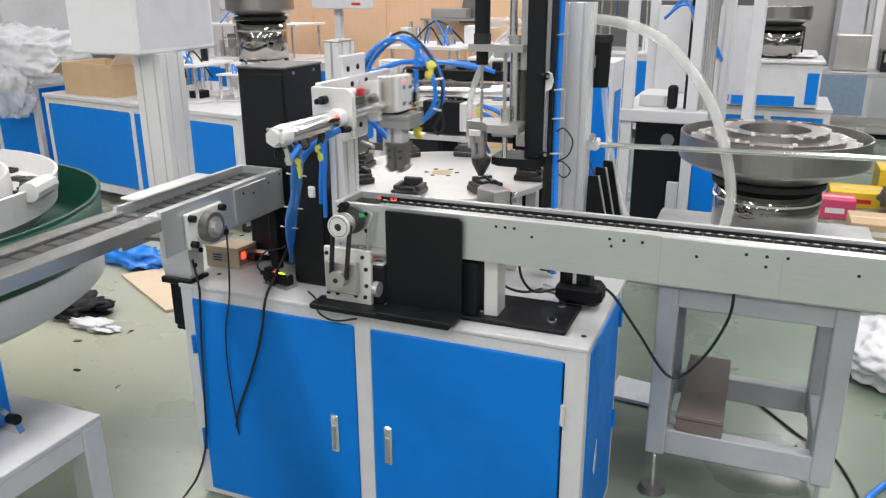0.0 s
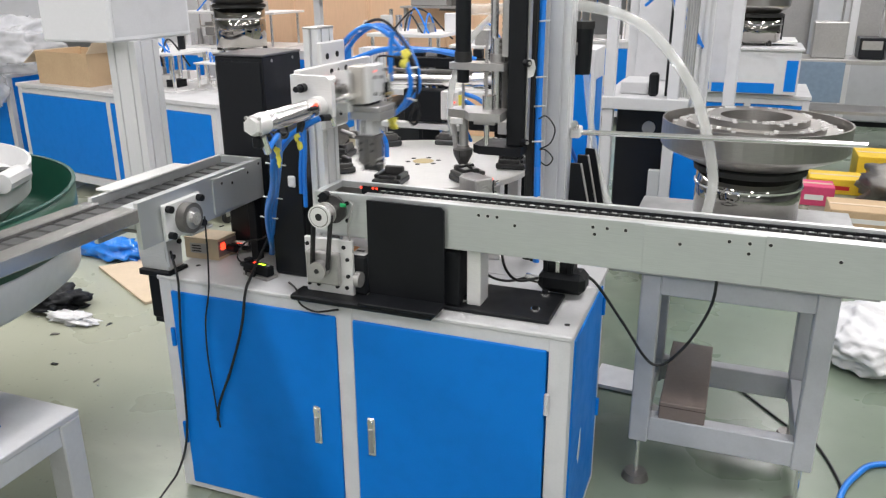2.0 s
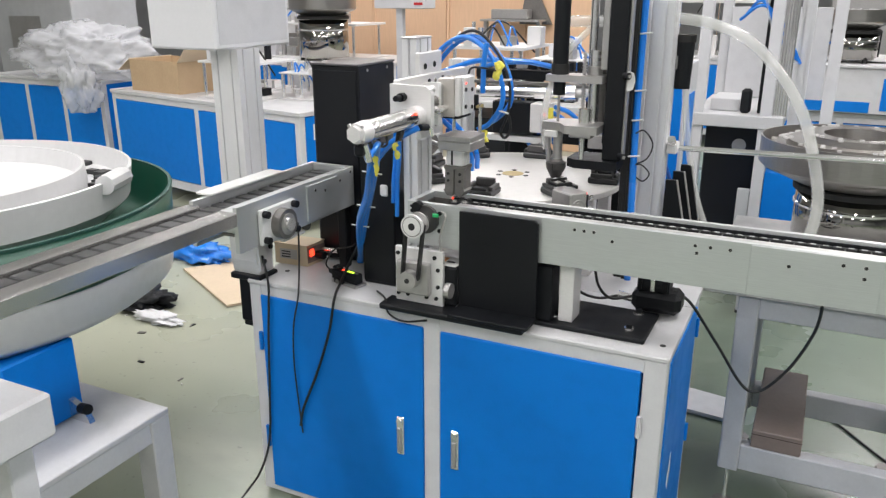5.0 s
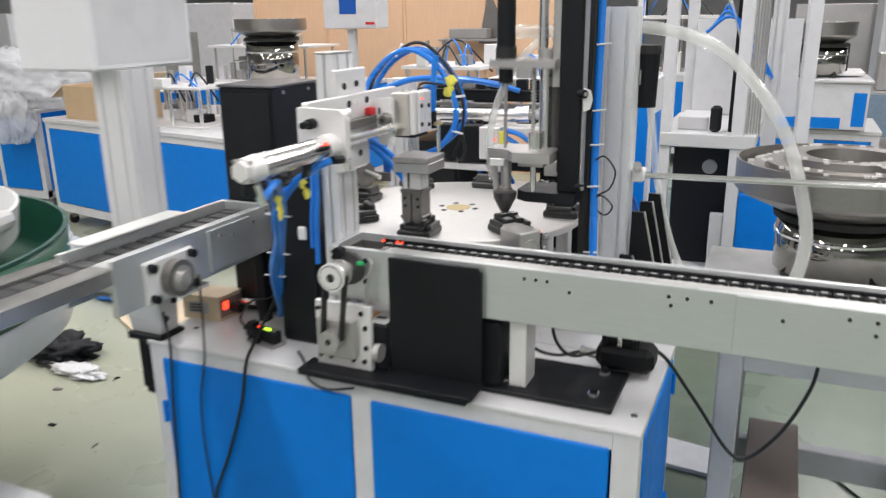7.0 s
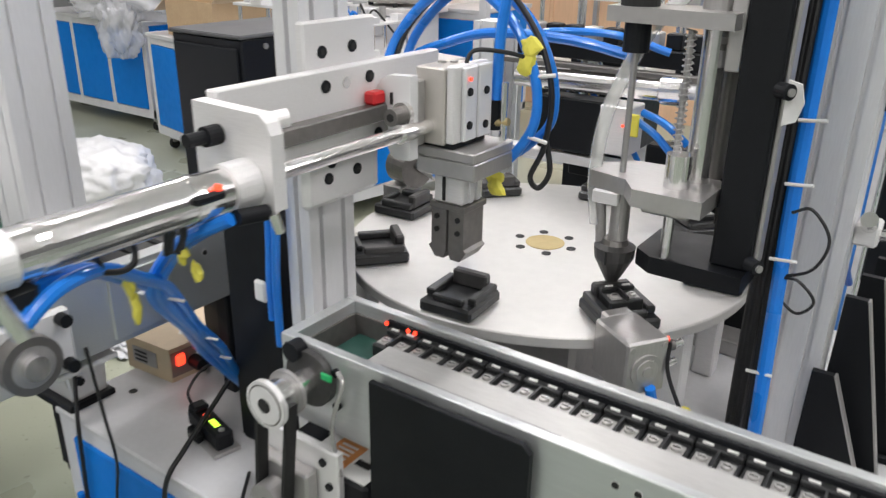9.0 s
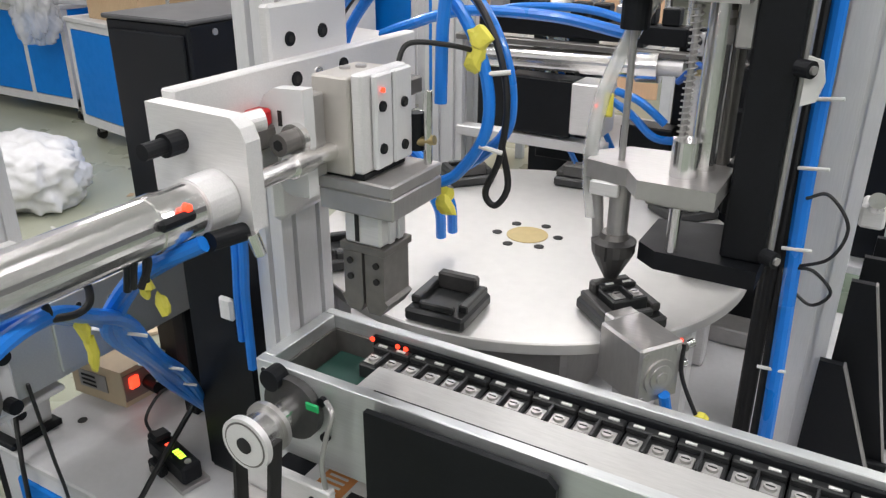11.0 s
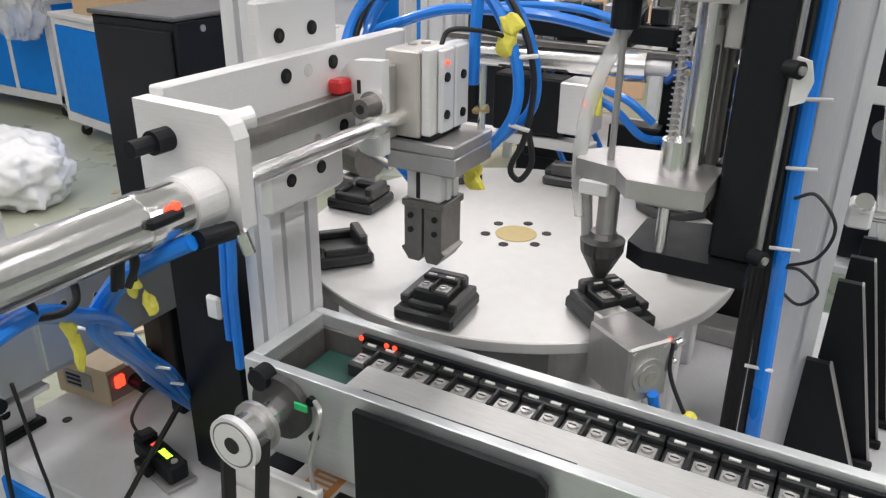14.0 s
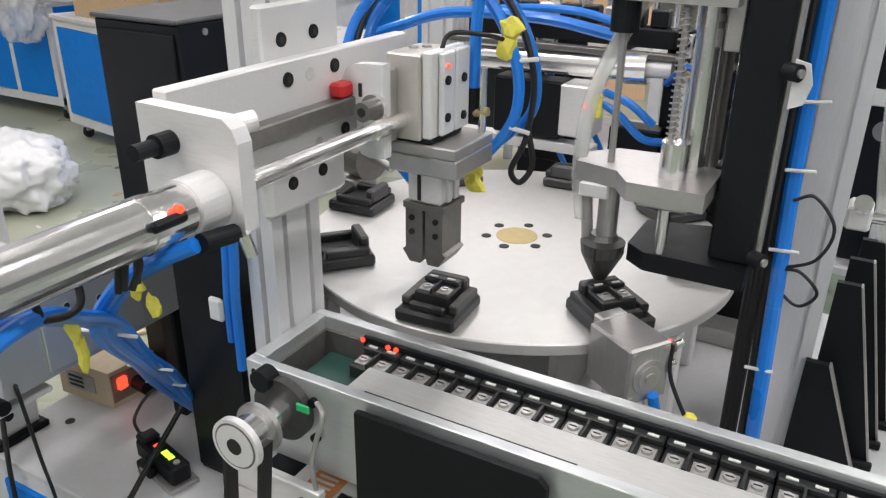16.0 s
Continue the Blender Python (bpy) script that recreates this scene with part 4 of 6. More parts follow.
def side_drive():
    d = thing("side_drive", "aluminium drive bracket with a toothed pulley and hanging black motor", "motor", (-1.0, -0.05, 0.64))
    part("bracket", prism([(-0.045, 0.905), (0.03, 0.905), (0.035, 0.80), (0.03, 0.735), (-0.035, 0.735), (-0.045, 0.78)], "x", -1.195, -1.095), ALU, d, "milled motor bracket")
    part("bracket_cheek", prism([(-0.05, 0.90), (0.02, 0.90), (0.02, 0.75), (-0.04, 0.75)], "x", -1.0945, -1.085), PROFILE, d)
    part("arm_plate", bx(-1.19, -0.90, -0.15, -0.05, 0.905, 0.9145, 0.002), ALU, d)
    part("flange", bx(-1.202, -1.082, -0.05, 0.04, 0.715, 0.7348, 0.003), BLACK, d)
    part("motor", bx(-1.185, -1.125, -0.035, 0.025, 0.565, 0.715, 0.006), BLACK, d, "black hanging motor")
    part("motor_cap", bx(-1.18, -1.13, -0.03, 0.02, 0.548, 0.5648, 0.004), BLACK, d)
    part("bearing_plate", bx(-0.8832, -0.868, -0.285, -0.13, 0.935, 1.035, 0.004), RIM, d, "pale bearing plate")
    pul = part("pulley", rod((-0.868, -0.205, 0.982), (-0.842, -0.205, 0.982), 0.042, seg=32), JAW, d, "dark toothed pulley")
    part("pulley_rim", rod((-0.842, -0.205, 0.982), (-0.8395, -0.205, 0.982), 0.030, seg=28), STEEL, pul)
    part("pulley_hub", rod((-0.8395, -0.205, 0.982), (-0.830, -0.205, 0.982), 0.018), CHROME, pul)
    for y, z in ((-0.272, 1.022), (-0.145, 1.022), (-0.145, 0.950), (-0.272, 0.950)):
        part("bolt", rod((-0.868, y, z), (-0.852, y, z), 0.010, seg=12), BLACK, d)
    for y, z in ((-0.02, 0.87), (0.01, 0.82), (-0.025, 0.78)):
        part("bolt", rod((-1.085, y, z), (-1.078, y, z), 0.008, seg=12), CHROME if z > 0.85 else BLACK, d)


side_drive()


# ---- control boxes ----
def black_tower():
    t = thing("control_tower", "tall matt black sheet-metal control box on the machine table", "control box", (-0.95, 0.33, 0.724))
    x0, x1, y0, y1 = -1.038, -0.864, 0.218, 0.44
    body = part("body", bx(x0, x1, y0, y1, 0.734, 1.366, 0.003), BLACKBOX, t)
    part("front_panel", bx(x0 + 0.008, x1 - 0.008, y0 - 0.005, y0 - 0.0005, 0.76, 1.352, 0.002), BLACKBOX, t)
    part("top_lid", bx(x0 - 0.002, x1 + 0.002, y0 - 0.006, y1 + 0.002, 1.366, 1.373, 0.002), material("worn_black_lid", (0.10, 0.10, 0.105), 0.32, 0, 0.2, 60, 0.03, stain=0.4), t, "dusty black lid with a sheen")
    for y, z in ((y0 + 0.05, 1.352), (y1 - 0.05, 1.352)):
        part("lid_screw", rod((x1 - 0.0005, y, z), (x1 + 0.002, y, z), 0.005, seg=12), STEEL, body)
    for x in (x0 + 0.03, x1 - 0.03):
        for y in (y0 + 0.03, y1 - 0.03):
            part("foot", rod((x, y, 0.7245), (x, y, 0.734), 0.014), RUBBER, t)


black_tower()

b = thing("valve_box", "black upright valve box behind the blue hoses", "valve box", (-0.72, 0.2, 0.724))
part("body", bx(-0.785, -0.672, 0.085, 0.26, 0.7245, 1.17, 0.004), BLACKBOX, b)
part("lid", bx(-0.783, -0.674, 0.082, 0.0848, 0.735, 1.16, 0.001), BLACK, b)
part("white_plug", bx(-0.715, -0.690, 0.072, 0.0817, 1.01, 1.045, 0.004), STICKER, b)


def amplifier():
    a = thing("feeder_controller", "cream metal controller box with a glowing red switch", "controller", (-1.09, 0.17, 0.724))
    body = part("body", prism([(-1.146, 0.112), (-1.024, 0.121), (-1.016, 0.208), (-1.138, 0.20)], "z", 0.7245, 0.792), material("cream_paint", (0.60, 0.49, 0.33), 0.40, 0, 0.06, 80, stain=0.2), a)
    part("lid", prism([(-1.148, 0.110), (-1.022, 0.119), (-1.014, 0.210), (-1.140, 0.202)], "z", 0.7922, 0.7965), CARDPALE, a)
    part("rating_plate", prism([(-1.125, 0.1125), (-1.06, 0.1172), (-1.06, 0.1157), (-1.125, 0.111)], "z", 0.745, 0.778), STEEL, body)
    part("switch", bx(-1.0225, -1.0135, 0.131, 0.150, 0.757, 0.780, 0.003), REDGLOW, a, "glowing red rocker switch")
    part("knob", rod((-0.985, 0.165, 0.755), (-1.03, 0.17, 0.755), 0.013), BLACK, a)
    part("plug", rod((-0.945, 0.185, 0.772), (-1.03, 0.19, 0.765), 0.009), CHROME, a)
    for k in range(3):
        part("plate_bar", prism([(-1.118, 0.1110), (-1.085, 0.1134), (-1.085, 0.1128), (-1.118, 0.1104)], "z", 0.750 + 0.009 * k, 0.754 + 0.009 * k), RUBBER, body)
    part("front_frame", prism([(-1.0235, 0.1225), (-1.0145, 0.207), (-1.0132, 0.207), (-1.0222, 0.1225)], "z", 0.735, 0.786), BROWN, body)


amplifier()


def meter():
    m = thing("sensor_amplifier", "small black sensor amplifier with red and green digits", "sensor", (-0.83, 0.05, 0.724))
    turn = Matrix.Translation((-0.826, 0.050, 0.7245)) @ Matrix.Rotation(math.radians(-14), 4, "Z")

    def spot(bm):
        bmesh.ops.transform(bm, matrix=turn, verts=bm.verts)
        return bm
    body = part("body", spot(bx(-0.055, 0.055, -0.016, 0.016, 0.008, 0.040, 0.004)), BLACK, m)
    part("rail", spot(bx(-0.045, 0.06, -0.024, 0.024, 0, 0.008, 0.001)), STEEL, m)
    part("cover", spot(bx(-0.052, -0.026, -0.014, 0.014, 0.0402, 0.050, 0.004)), BLACK, body)
    part("cable_gland", spot(rod((-0.055, 0, 0.024), (-0.078, 0.004, 0.022), 0.008, seg=12)), BLACK, body)
    part("clip", spot(bx(-0.030, 0.010, -0.030, -0.0165, 0.004, 0.022, 0.003)), BLACK, m)
    part("clip_screw", spot(rod((-0.010, -0.0305, 0.012), (-0.010, -0.034, 0.012), 0.007, seg=12)), JAW, m)
    for k in range(2):
        part("red_digit", spot(bx(-0.018 + 0.006 * k, -0.0135 + 0.006 * k, -0.0045, 0.0045, 0.040, 0.0408, 0)), REDGLOW, body)
    for k in range(4):
        part("digit_bar", spot(bx(0.006 + 0.0068 * k, 0.0102 + 0.0068 * k, -0.0048, 0.0048, 0.040, 0.0408, 0)), GREENGLOW, body)
    part("button", spot(rod((0.044, 0.0, 0.040), (0.044, 0.0, 0.0425), 0.005, seg=12)), STEEL, body)
    part("lead", hose([(-0.90, 0.072, 0.747), (-0.925, 0.085, 0.765), (-0.915, 0.12, 0.80), (-0.87, 0.14, 0.81), (-0.84, 0.13, 0.83)], 0.0026), CABLE, m)


meter()


def panel_on_column():
    h = thing("operator_panel", "white operator box on an aluminium column beside the conveyor", "operator panel", (-1.16, 0.0, 0.93))
    part("column", prism(slotted(-1.212, -1.112, -0.04, 0.06, 2, 2, 0.006, 0.006), "z", 0.93, 1.425), PROFILE, h, "slotted aluminium column")
    box = part("box", bx(-1.378, -1.130, -0.105, 0.24, 1.4255, 1.83, 0.006), material("white_box_paint", (0.74, 0.74, 0.76), 0.4, 0, 0.03, 120, 0.02), h, "white painted steel box")
    part("door_seam", bx(-1.1297, -1.1285, -0.09, 0.225, 1.440, 1.815, 0), WHITE, box)
    part("side_bracket", bx(-1.1115, -1.0305, -0.05, 0.07, 0.935, 1.02, 0.003), ALU, h)
    part("base_plate", bx(-1.24, -1.0305, -0.05, 0.07, 0.915, 0.9295, 0.002), STEEL, h)


panel_on_column()


# ---- hoses and cables ----
def hose_loop():
    h = thing("air_hose_loop", "loop of blue air hoses over the gripper arm", "air hose", (-0.5, 0.33, 1.36))
    for k in (0, 3):
        o = Vector((0.010 * (k % 2) - 0.004, 0.011 * k - 0.01, 0.009 * (k % 3) - 0.006))
        pts = [(-0.632, 0.30, 1.33), (-0.622, 0.325, 1.39), (-0.570, 0.335, 1.447), (-0.505, 0.335, 1.468), (-0.435, 0.335, 1.430), (-0.392, 0.335, 1.36), (-0.385, 0.332, 1.29), (-0.420, 0.325, 1.232), (-0.455, 0.318, 1.212)]
        if k == 3:
            pts[-2:] = [(-0.425, 0.34, 1.245), (-0.45, 0.33, 1.225)]
        part("hose", hose([Vector(p) + o for p in pts], 0.0072), HOSE, h)
    part("cable", hose([(-0.628, 0.30, 1.33), (-0.61, 0.325, 1.40), (-0.545, 0.345, 1.465), (-0.48, 0.345, 1.475), (-0.41, 0.345, 1.41), (-0.376, 0.342, 1.33), (-0.380, 0.34, 1.25), (-0.40, 0.34, 1.20), (-0.388, 0.345, 1.183), (-0.374, 0.35, 1.21), (-0.382, 0.345, 1.262)], 0.0042), CABLE, h)
    part("drop_hose", hose([(-0.432, 0.305, 1.45), (-0.438, 0.302, 1.40), (-0.440, 0.301, 1.312)], 0.0075), HOSE, h)
    part("sensor_cable", hose([(-0.455, 0.24, 1.362), (-0.45, 0.255, 1.385), (-0.425, 0.29, 1.382), (-0.405, 0.32, 1.372), (-0.398, 0.33, 1.36)], 0.003), CABLE, h)
    for p in ((-0.400, 0.318, 1.388), (-0.404, 0.318, 1.366), (-0.446, 0.315, 1.198), (-0.44, 0.31, 1.183)):
        q = Vector(p)
        bm = bmesh.new()
        bmesh.ops.create_icosphere(bm, subdivisions=2, radius=0.015, matrix=Matrix.Translation(q) @ Matrix.Diagonal((1.0, 0.45, 0.9, 1)))
        for v in bm.verts:
            v.co += (v.co - q) * 0.6 * noise.noise(v.co * 90)
        part("tape_tag", bm, YELLOW, h, "crumpled yellow tape tag")
    for p, q in (((-0.392, 0.322, 1.348), (-0.37, 0.34, 1.35)), ((-0.395, 0.315, 1.265), (-0.375, 0.335, 1.255)), ((-0.55, 0.32, 1.445), (-0.548, 0.355, 1.475))):
        part("cable_tie", rod(p, q, 0.003, seg=8), STICKER, h)
    return h


LOOP = hose_loop()


def arm_hoses():
    h = thing("cylinder_hoses", "bundle of blue hoses hanging below the air cylinder", "air hose", (-0.62, -0.15, 0.95))
    fork, bend, low, foot = Vector((-0.592, -0.166, 1.150)), Vector((-0.655, -0.085, 1.05)), Vector((-0.742, 0.012, 0.938)), Vector((-0.835, 0.145, 0.765))
    front = [Vector((-0.458, -0.166, 1.268)), Vector((-0.495, -0.178, 1.248)), Vector((-0.55, -0.172, 1.208))]
    rear = [Vector((-0.479, -0.375, 1.228)), Vector((-0.482, -0.345, 1.248)), Vector((-0.515, -0.285, 1.235)), Vector((-0.555, -0.225, 1.195))]
    for k in range(4):
        start = front if k < 2 else rear
        side = Vector((0.006 * (k % 3 - 1), 0.007 * (k % 3 - 1), 0.007 * (k // 2) - 0.003 + 0.002 * (k % 2)))
        loose = Vector((0.003 * math.sin(2.1 * k), 0.003 * math.cos(1.7 * k), 0))
        pts = [start[0] + side * 0.2] + [p + side for p in start[1:]] + [fork + side, bend + side + loose, low + side - loose * 0.6, foot + loose]
        part("hose", hose(pts, 0.0072), HOSE, h)
    for x, zb in ((-0.652, 1.06), (-0.640, 1.02)):
        part("post_hose", hose([(x + 0.005, 0.055, 1.225), (x + 0.004, 0.052, 1.13), (x - 0.004, 0.055, 1.07), (x - 0.010, 0.060, zb - 0.06)], 0.0065), HOSE, h)
    for pts in ([(-0.505, -0.298, 1.245), (-0.501, -0.284, 1.244), (-0.505, -0.284, 1.266), (-0.501, -0.264, 1.274), (-0.505, -0.247, 1.257), (-0.501, -0.249, 1.240), (-0.505, -0.260, 1.233), (-0.501, -0.284, 1.241)], [(-0.490, -0.222, 1.240), (-0.486, -0.218, 1.274), (-0.490, -0.206, 1.277), (-0.486, -0.203, 1.265), (-0.490, -0.203, 1.241)], [(-0.485, -0.220, 1.243), (-0.481, -0.217, 1.270), (-0.485, -0.206, 1.274), (-0.481, -0.205, 1.260), (-0.485, -0.213, 1.240)]):
        part("cable", hose(pts, 0.0032), CABLE, h)
    for p in ((-0.545, -0.232, 1.195), (-0.546, -0.226, 1.168), (-0.515, -0.185, 1.222), (-0.518, -0.168, 1.196)):
        q = Vector(p)
        bm = bmesh.new()
        bmesh.ops.create_icosphere(bm, subdivisions=2, radius=0.013, matrix=Matrix.Translation(q) @ Matrix.Diagonal((0.6, 0.35, 1.2, 1)))
        for v in bm.verts:
            v.co += (v.co - q) * 0.7 * noise.noise(v.co * 100)
        part("tape_tag", bm, YELLOW, h, "crumpled yellow tape tag")
    for k in range(2):
        o = Vector((0.012 * k, 0.016 * k, 0.006 * k))
        part("rear_hose", hose([Vector(p) + o for p in ((-0.66, 0.19, 1.30), (-0.69, 0.33, 1.235), (-0.665, 0.40, 1.19), (-0.61, 0.415, 1.135), (-0.575, 0.42, 1.085), (-0.575, 0.43, 1.03))], 0.0085), HOSE, h)
    for p in ((-0.60, -0.155, 1.14), (-0.685, -0.05, 1.015), (-0.75, 0.02, 0.93)):
        part("cable_tie", rod((p[0] - 0.02, p[1] - 0.02, p[2] + 0.005), (p[0] + 0.022, p[1] + 0.01, p[2] - 0.006), 0.002, seg=8), STICKER, h)


arm_hoses()


def table_cables():
    specs = [
        ("power_cable", "thin black lead hanging from the feed conveyor over the door", [(-0.880, -0.11, 0.955), (-0.900, -0.09, 0.82), (-0.930, -0.066, 0.70), (-0.955, -0.064, 0.60), (-0.962, -0.064, 0.48), (-0.955, -0.064, 0.35), (-0.945, -0.064, 0.225)], 0.0026),
        ("sensor_lead", "black sensor lead hanging over the cabinet door", [(-0.815, 0.125, 0.85), (-0.815, 0.06, 0.80), (-0.805, -0.02, 0.752), (-0.800, -0.064, 0.715), (-0.825, -0.064, 0.60), (-0.878, -0.064, 0.451), (-0.935, -0.064, 0.32), (-0.952, -0.064, 0.25)], 0.0042),
        ("motor_cable", "black motor cable running from the bracket to the floor", [(-1.085, -0.03, 0.80), (-1.045, -0.060, 0.730), (-1.045, -0.064, 0.659), (-1.055, -0.064, 0.553), (-1.069, -0.064, 0.334), (-1.089, -0.064, 0.155), (-1.178, -0.064, 0.010), (-1.16, -0.25, 0.012), (-1.35, -0.33, 0.008)], 0.0038),
        ("thin_lead", "short black lead curling on the machine table", [(-0.70, 0.02, 0.73), (-0.624, -0.064, 0.749), (-0.615, -0.064, 0.707), (-0.565, -0.064, 0.690), (-0.491, -0.064, 0.707)], 0.003),
        ("conveyor_cable", "black cable sagging from the gear motor under the conveyor", [(0.13, 0.22, 0.80), (0.17, 0.30, 0.74), (0.246, 0.35, 0.61), (0.348, 0.36, 0.477), (0.432, 0.36, 0.549), (0.495, 0.35, 0.70), (0.50, 0.25, 0.86), (0.50, 0.10, 0.91)], 0.0045),
        ("floor_cable", "black cable lying across the floor under the stand", [(0.60, 0.62, 0.78), (0.66, 0.75, 0.66), (0.74, 0.9, 0.62), (0.86, 1.1, 0.60)], 0.005),
        ("floor_lead", "dark cable on the floor near the stand", [(0.55, 1.40, 0.006), (0.653, 1.281, 0.006), (0.817, 1.065, 0.006), (0.909, 0.976, 0.006), (0.976, 0.70, 0.006), (0.95, 0.5, 0.006)], 0.0045),
        ("motor_lead", "black leads looping from the motor mount", [(-0.13, 0.11, 0.88), (-0.12, 0.13, 0.80), (-0.07, 0.17, 0.765), (-0.01, 0.21, 0.77)], 0.004),
        ("motor_lead", "black leads looping from the motor mount", [(-0.07, 0.11, 0.90), (-0.06, 0.13, 0.82), (-0.03, 0.16, 0.775), (0.02, 0.2, 0.775)], 0.004),
    ]
    for name, label, pts, r in specs:
        solo(name, hose(pts, r), CABLE, label, "cable", smooth=True)
    solo("floor_hose", hose([(0.93, 0.30, 0.012), (0.96, 0.62, 0.014), (1.03, 0.80, 0.012), (1.12, 0.90, 0.012), (1.35, 0.95, 0.012)], 0.011), HOSE, "blue air hose lying on the floor", "air hose", smooth=True)
    solo("floor_hose", hose([(0.62, 0.28, 0.012), (0.70, 0.32, 0.03), (0.78, 0.30, 0.012)], 0.011), HOSE, "blue air hose lying on the floor", "air hose", smooth=True)


table_cables()


def column_hoses():
    h = thing("column_hoses", "blue hose and black cables tied along the column", "air hose", (-0.06, 0.46, 0.74))
    part("hose", hose([(-0.042, 0.42, 0.74), (-0.048, 0.425, 0.95), (-0.060, 0.455, 1.2), (-0.064, 0.475, 1.4), (-0.068, 0.50, 1.7)], 0.0105), HOSE, h)
    part("hose", hose([(-0.058, 0.425, 0.74), (-0.062, 0.43, 0.95), (-0.071, 0.46, 1.2), (-0.074, 0.48, 1.4), (-0.078, 0.505, 1.7)], 0.006), CABLE, h)
    for x in (-0.072, -0.084, -0.078):
        part("cable", hose([(x, 0.435, 0.74), (x - 0.004, 0.445, 1.05), (x - 0.008, 0.49, 1.7)], 0.006), CABLE, h)
    for z in (0.95, 1.12, 1.225, 1.31, 1.47):
        y = 0.43 + (z - 0.95) * 0.10
        part("cable_tie", rod((-0.072, y - 0.010, z), (-0.036, y - 0.013, z + 0.004), 0.0026, seg=8), STICKER, h)
    loop = [(-0.055, 0.44, 1.19), (-0.03, 0.435, 1.20), (-0.002, 0.43, 1.165), (-0.015, 0.43, 1.12), (-0.055, 0.44, 1.095), (-0.03, 0.43, 1.10), (-0.005, 0.43, 1.075), (-0.025, 0.435, 1.05), (-0.058, 0.44, 1.07)]
    part("cable_loop", hose(loop, 0.0022), CABLE, h)


column_hoses()


def feed_tubes():
    solo("screw_feed_tube", hose([(-0.30, 0.50, 1.50), (-0.112, 0.65, 1.498), (0.013, 0.66, 1.508), (0.153, 0.67, 1.476), (0.26, 0.68, 1.403), (0.372, 0.68, 1.255), (0.435, 0.66, 1.085), (0.455, 0.64, 0.962), (0.43, 0.62, 0.84), (0.37, 0.62, 0.76)], 0.0175, 8, 16), CLEAR, "wide clear plastic hose arching to the bowl feeder", "hose", smooth=True)
    solo("clear_tube", hose([(0.02, 0.70, 1.45), (0.035, 0.72, 1.25), (0.06, 0.74, 1.08), (0.10, 0.74, 0.93), (0.15, 0.72, 0.82), (0.19, 0.66, 0.745)], 0.011, 8, 12), CLEAR, "narrow clear hose beside the column", "hose", smooth=True)
    solo("nozzle_tube", hose([(-0.313, 0.394, 1.13), (-0.325, 0.40, 1.20), (-0.318, 0.405, 1.29), (-0.29, 0.41, 1.37), (-0.26, 0.43, 1.43), (-0.20, 0.48, 1.50)], 0.0105, 8, 12), CLEAR, "clear screw feed hose at the nozzle", "hose", smooth=True)
    r = thing("support_rod", "long polished steel rod clamped across to the column", "rod", (0.4, 0.6, 1.12))
    part("rod", rod((-0.03, 0.63, 1.12), (0.86, 0.63, 1.136), 0.0085), CHROME, r)
    part("clamp", bx(0.0065, 0.04, 0.605, 0.655, 1.105, 1.14, 0.004), ALU, r)
    part("clamp_knob", rod((0.025, 0.605, 1.14), (0.025, 0.585, 1.155), 0.012), CHROME, r)
    d = thing("air_regulator", "black cylindrical regulator on the column", "regulator", (0.05, 0.66, 1.4))
    part("body", rod((0.022, 0.672, 1.30), (0.022, 0.672, 1.44), 0.028, 0.032), BLACK, d)
    part("cap", rod((0.022, 0.672, 1.44), (0.022, 0.672, 1.462), 0.035), RUBBER, d)
    part("bracket", bx(0.0065, 0.012, 0.635, 0.66, 1.36, 1.40, 0.002), STEEL, d)


feed_tubes()


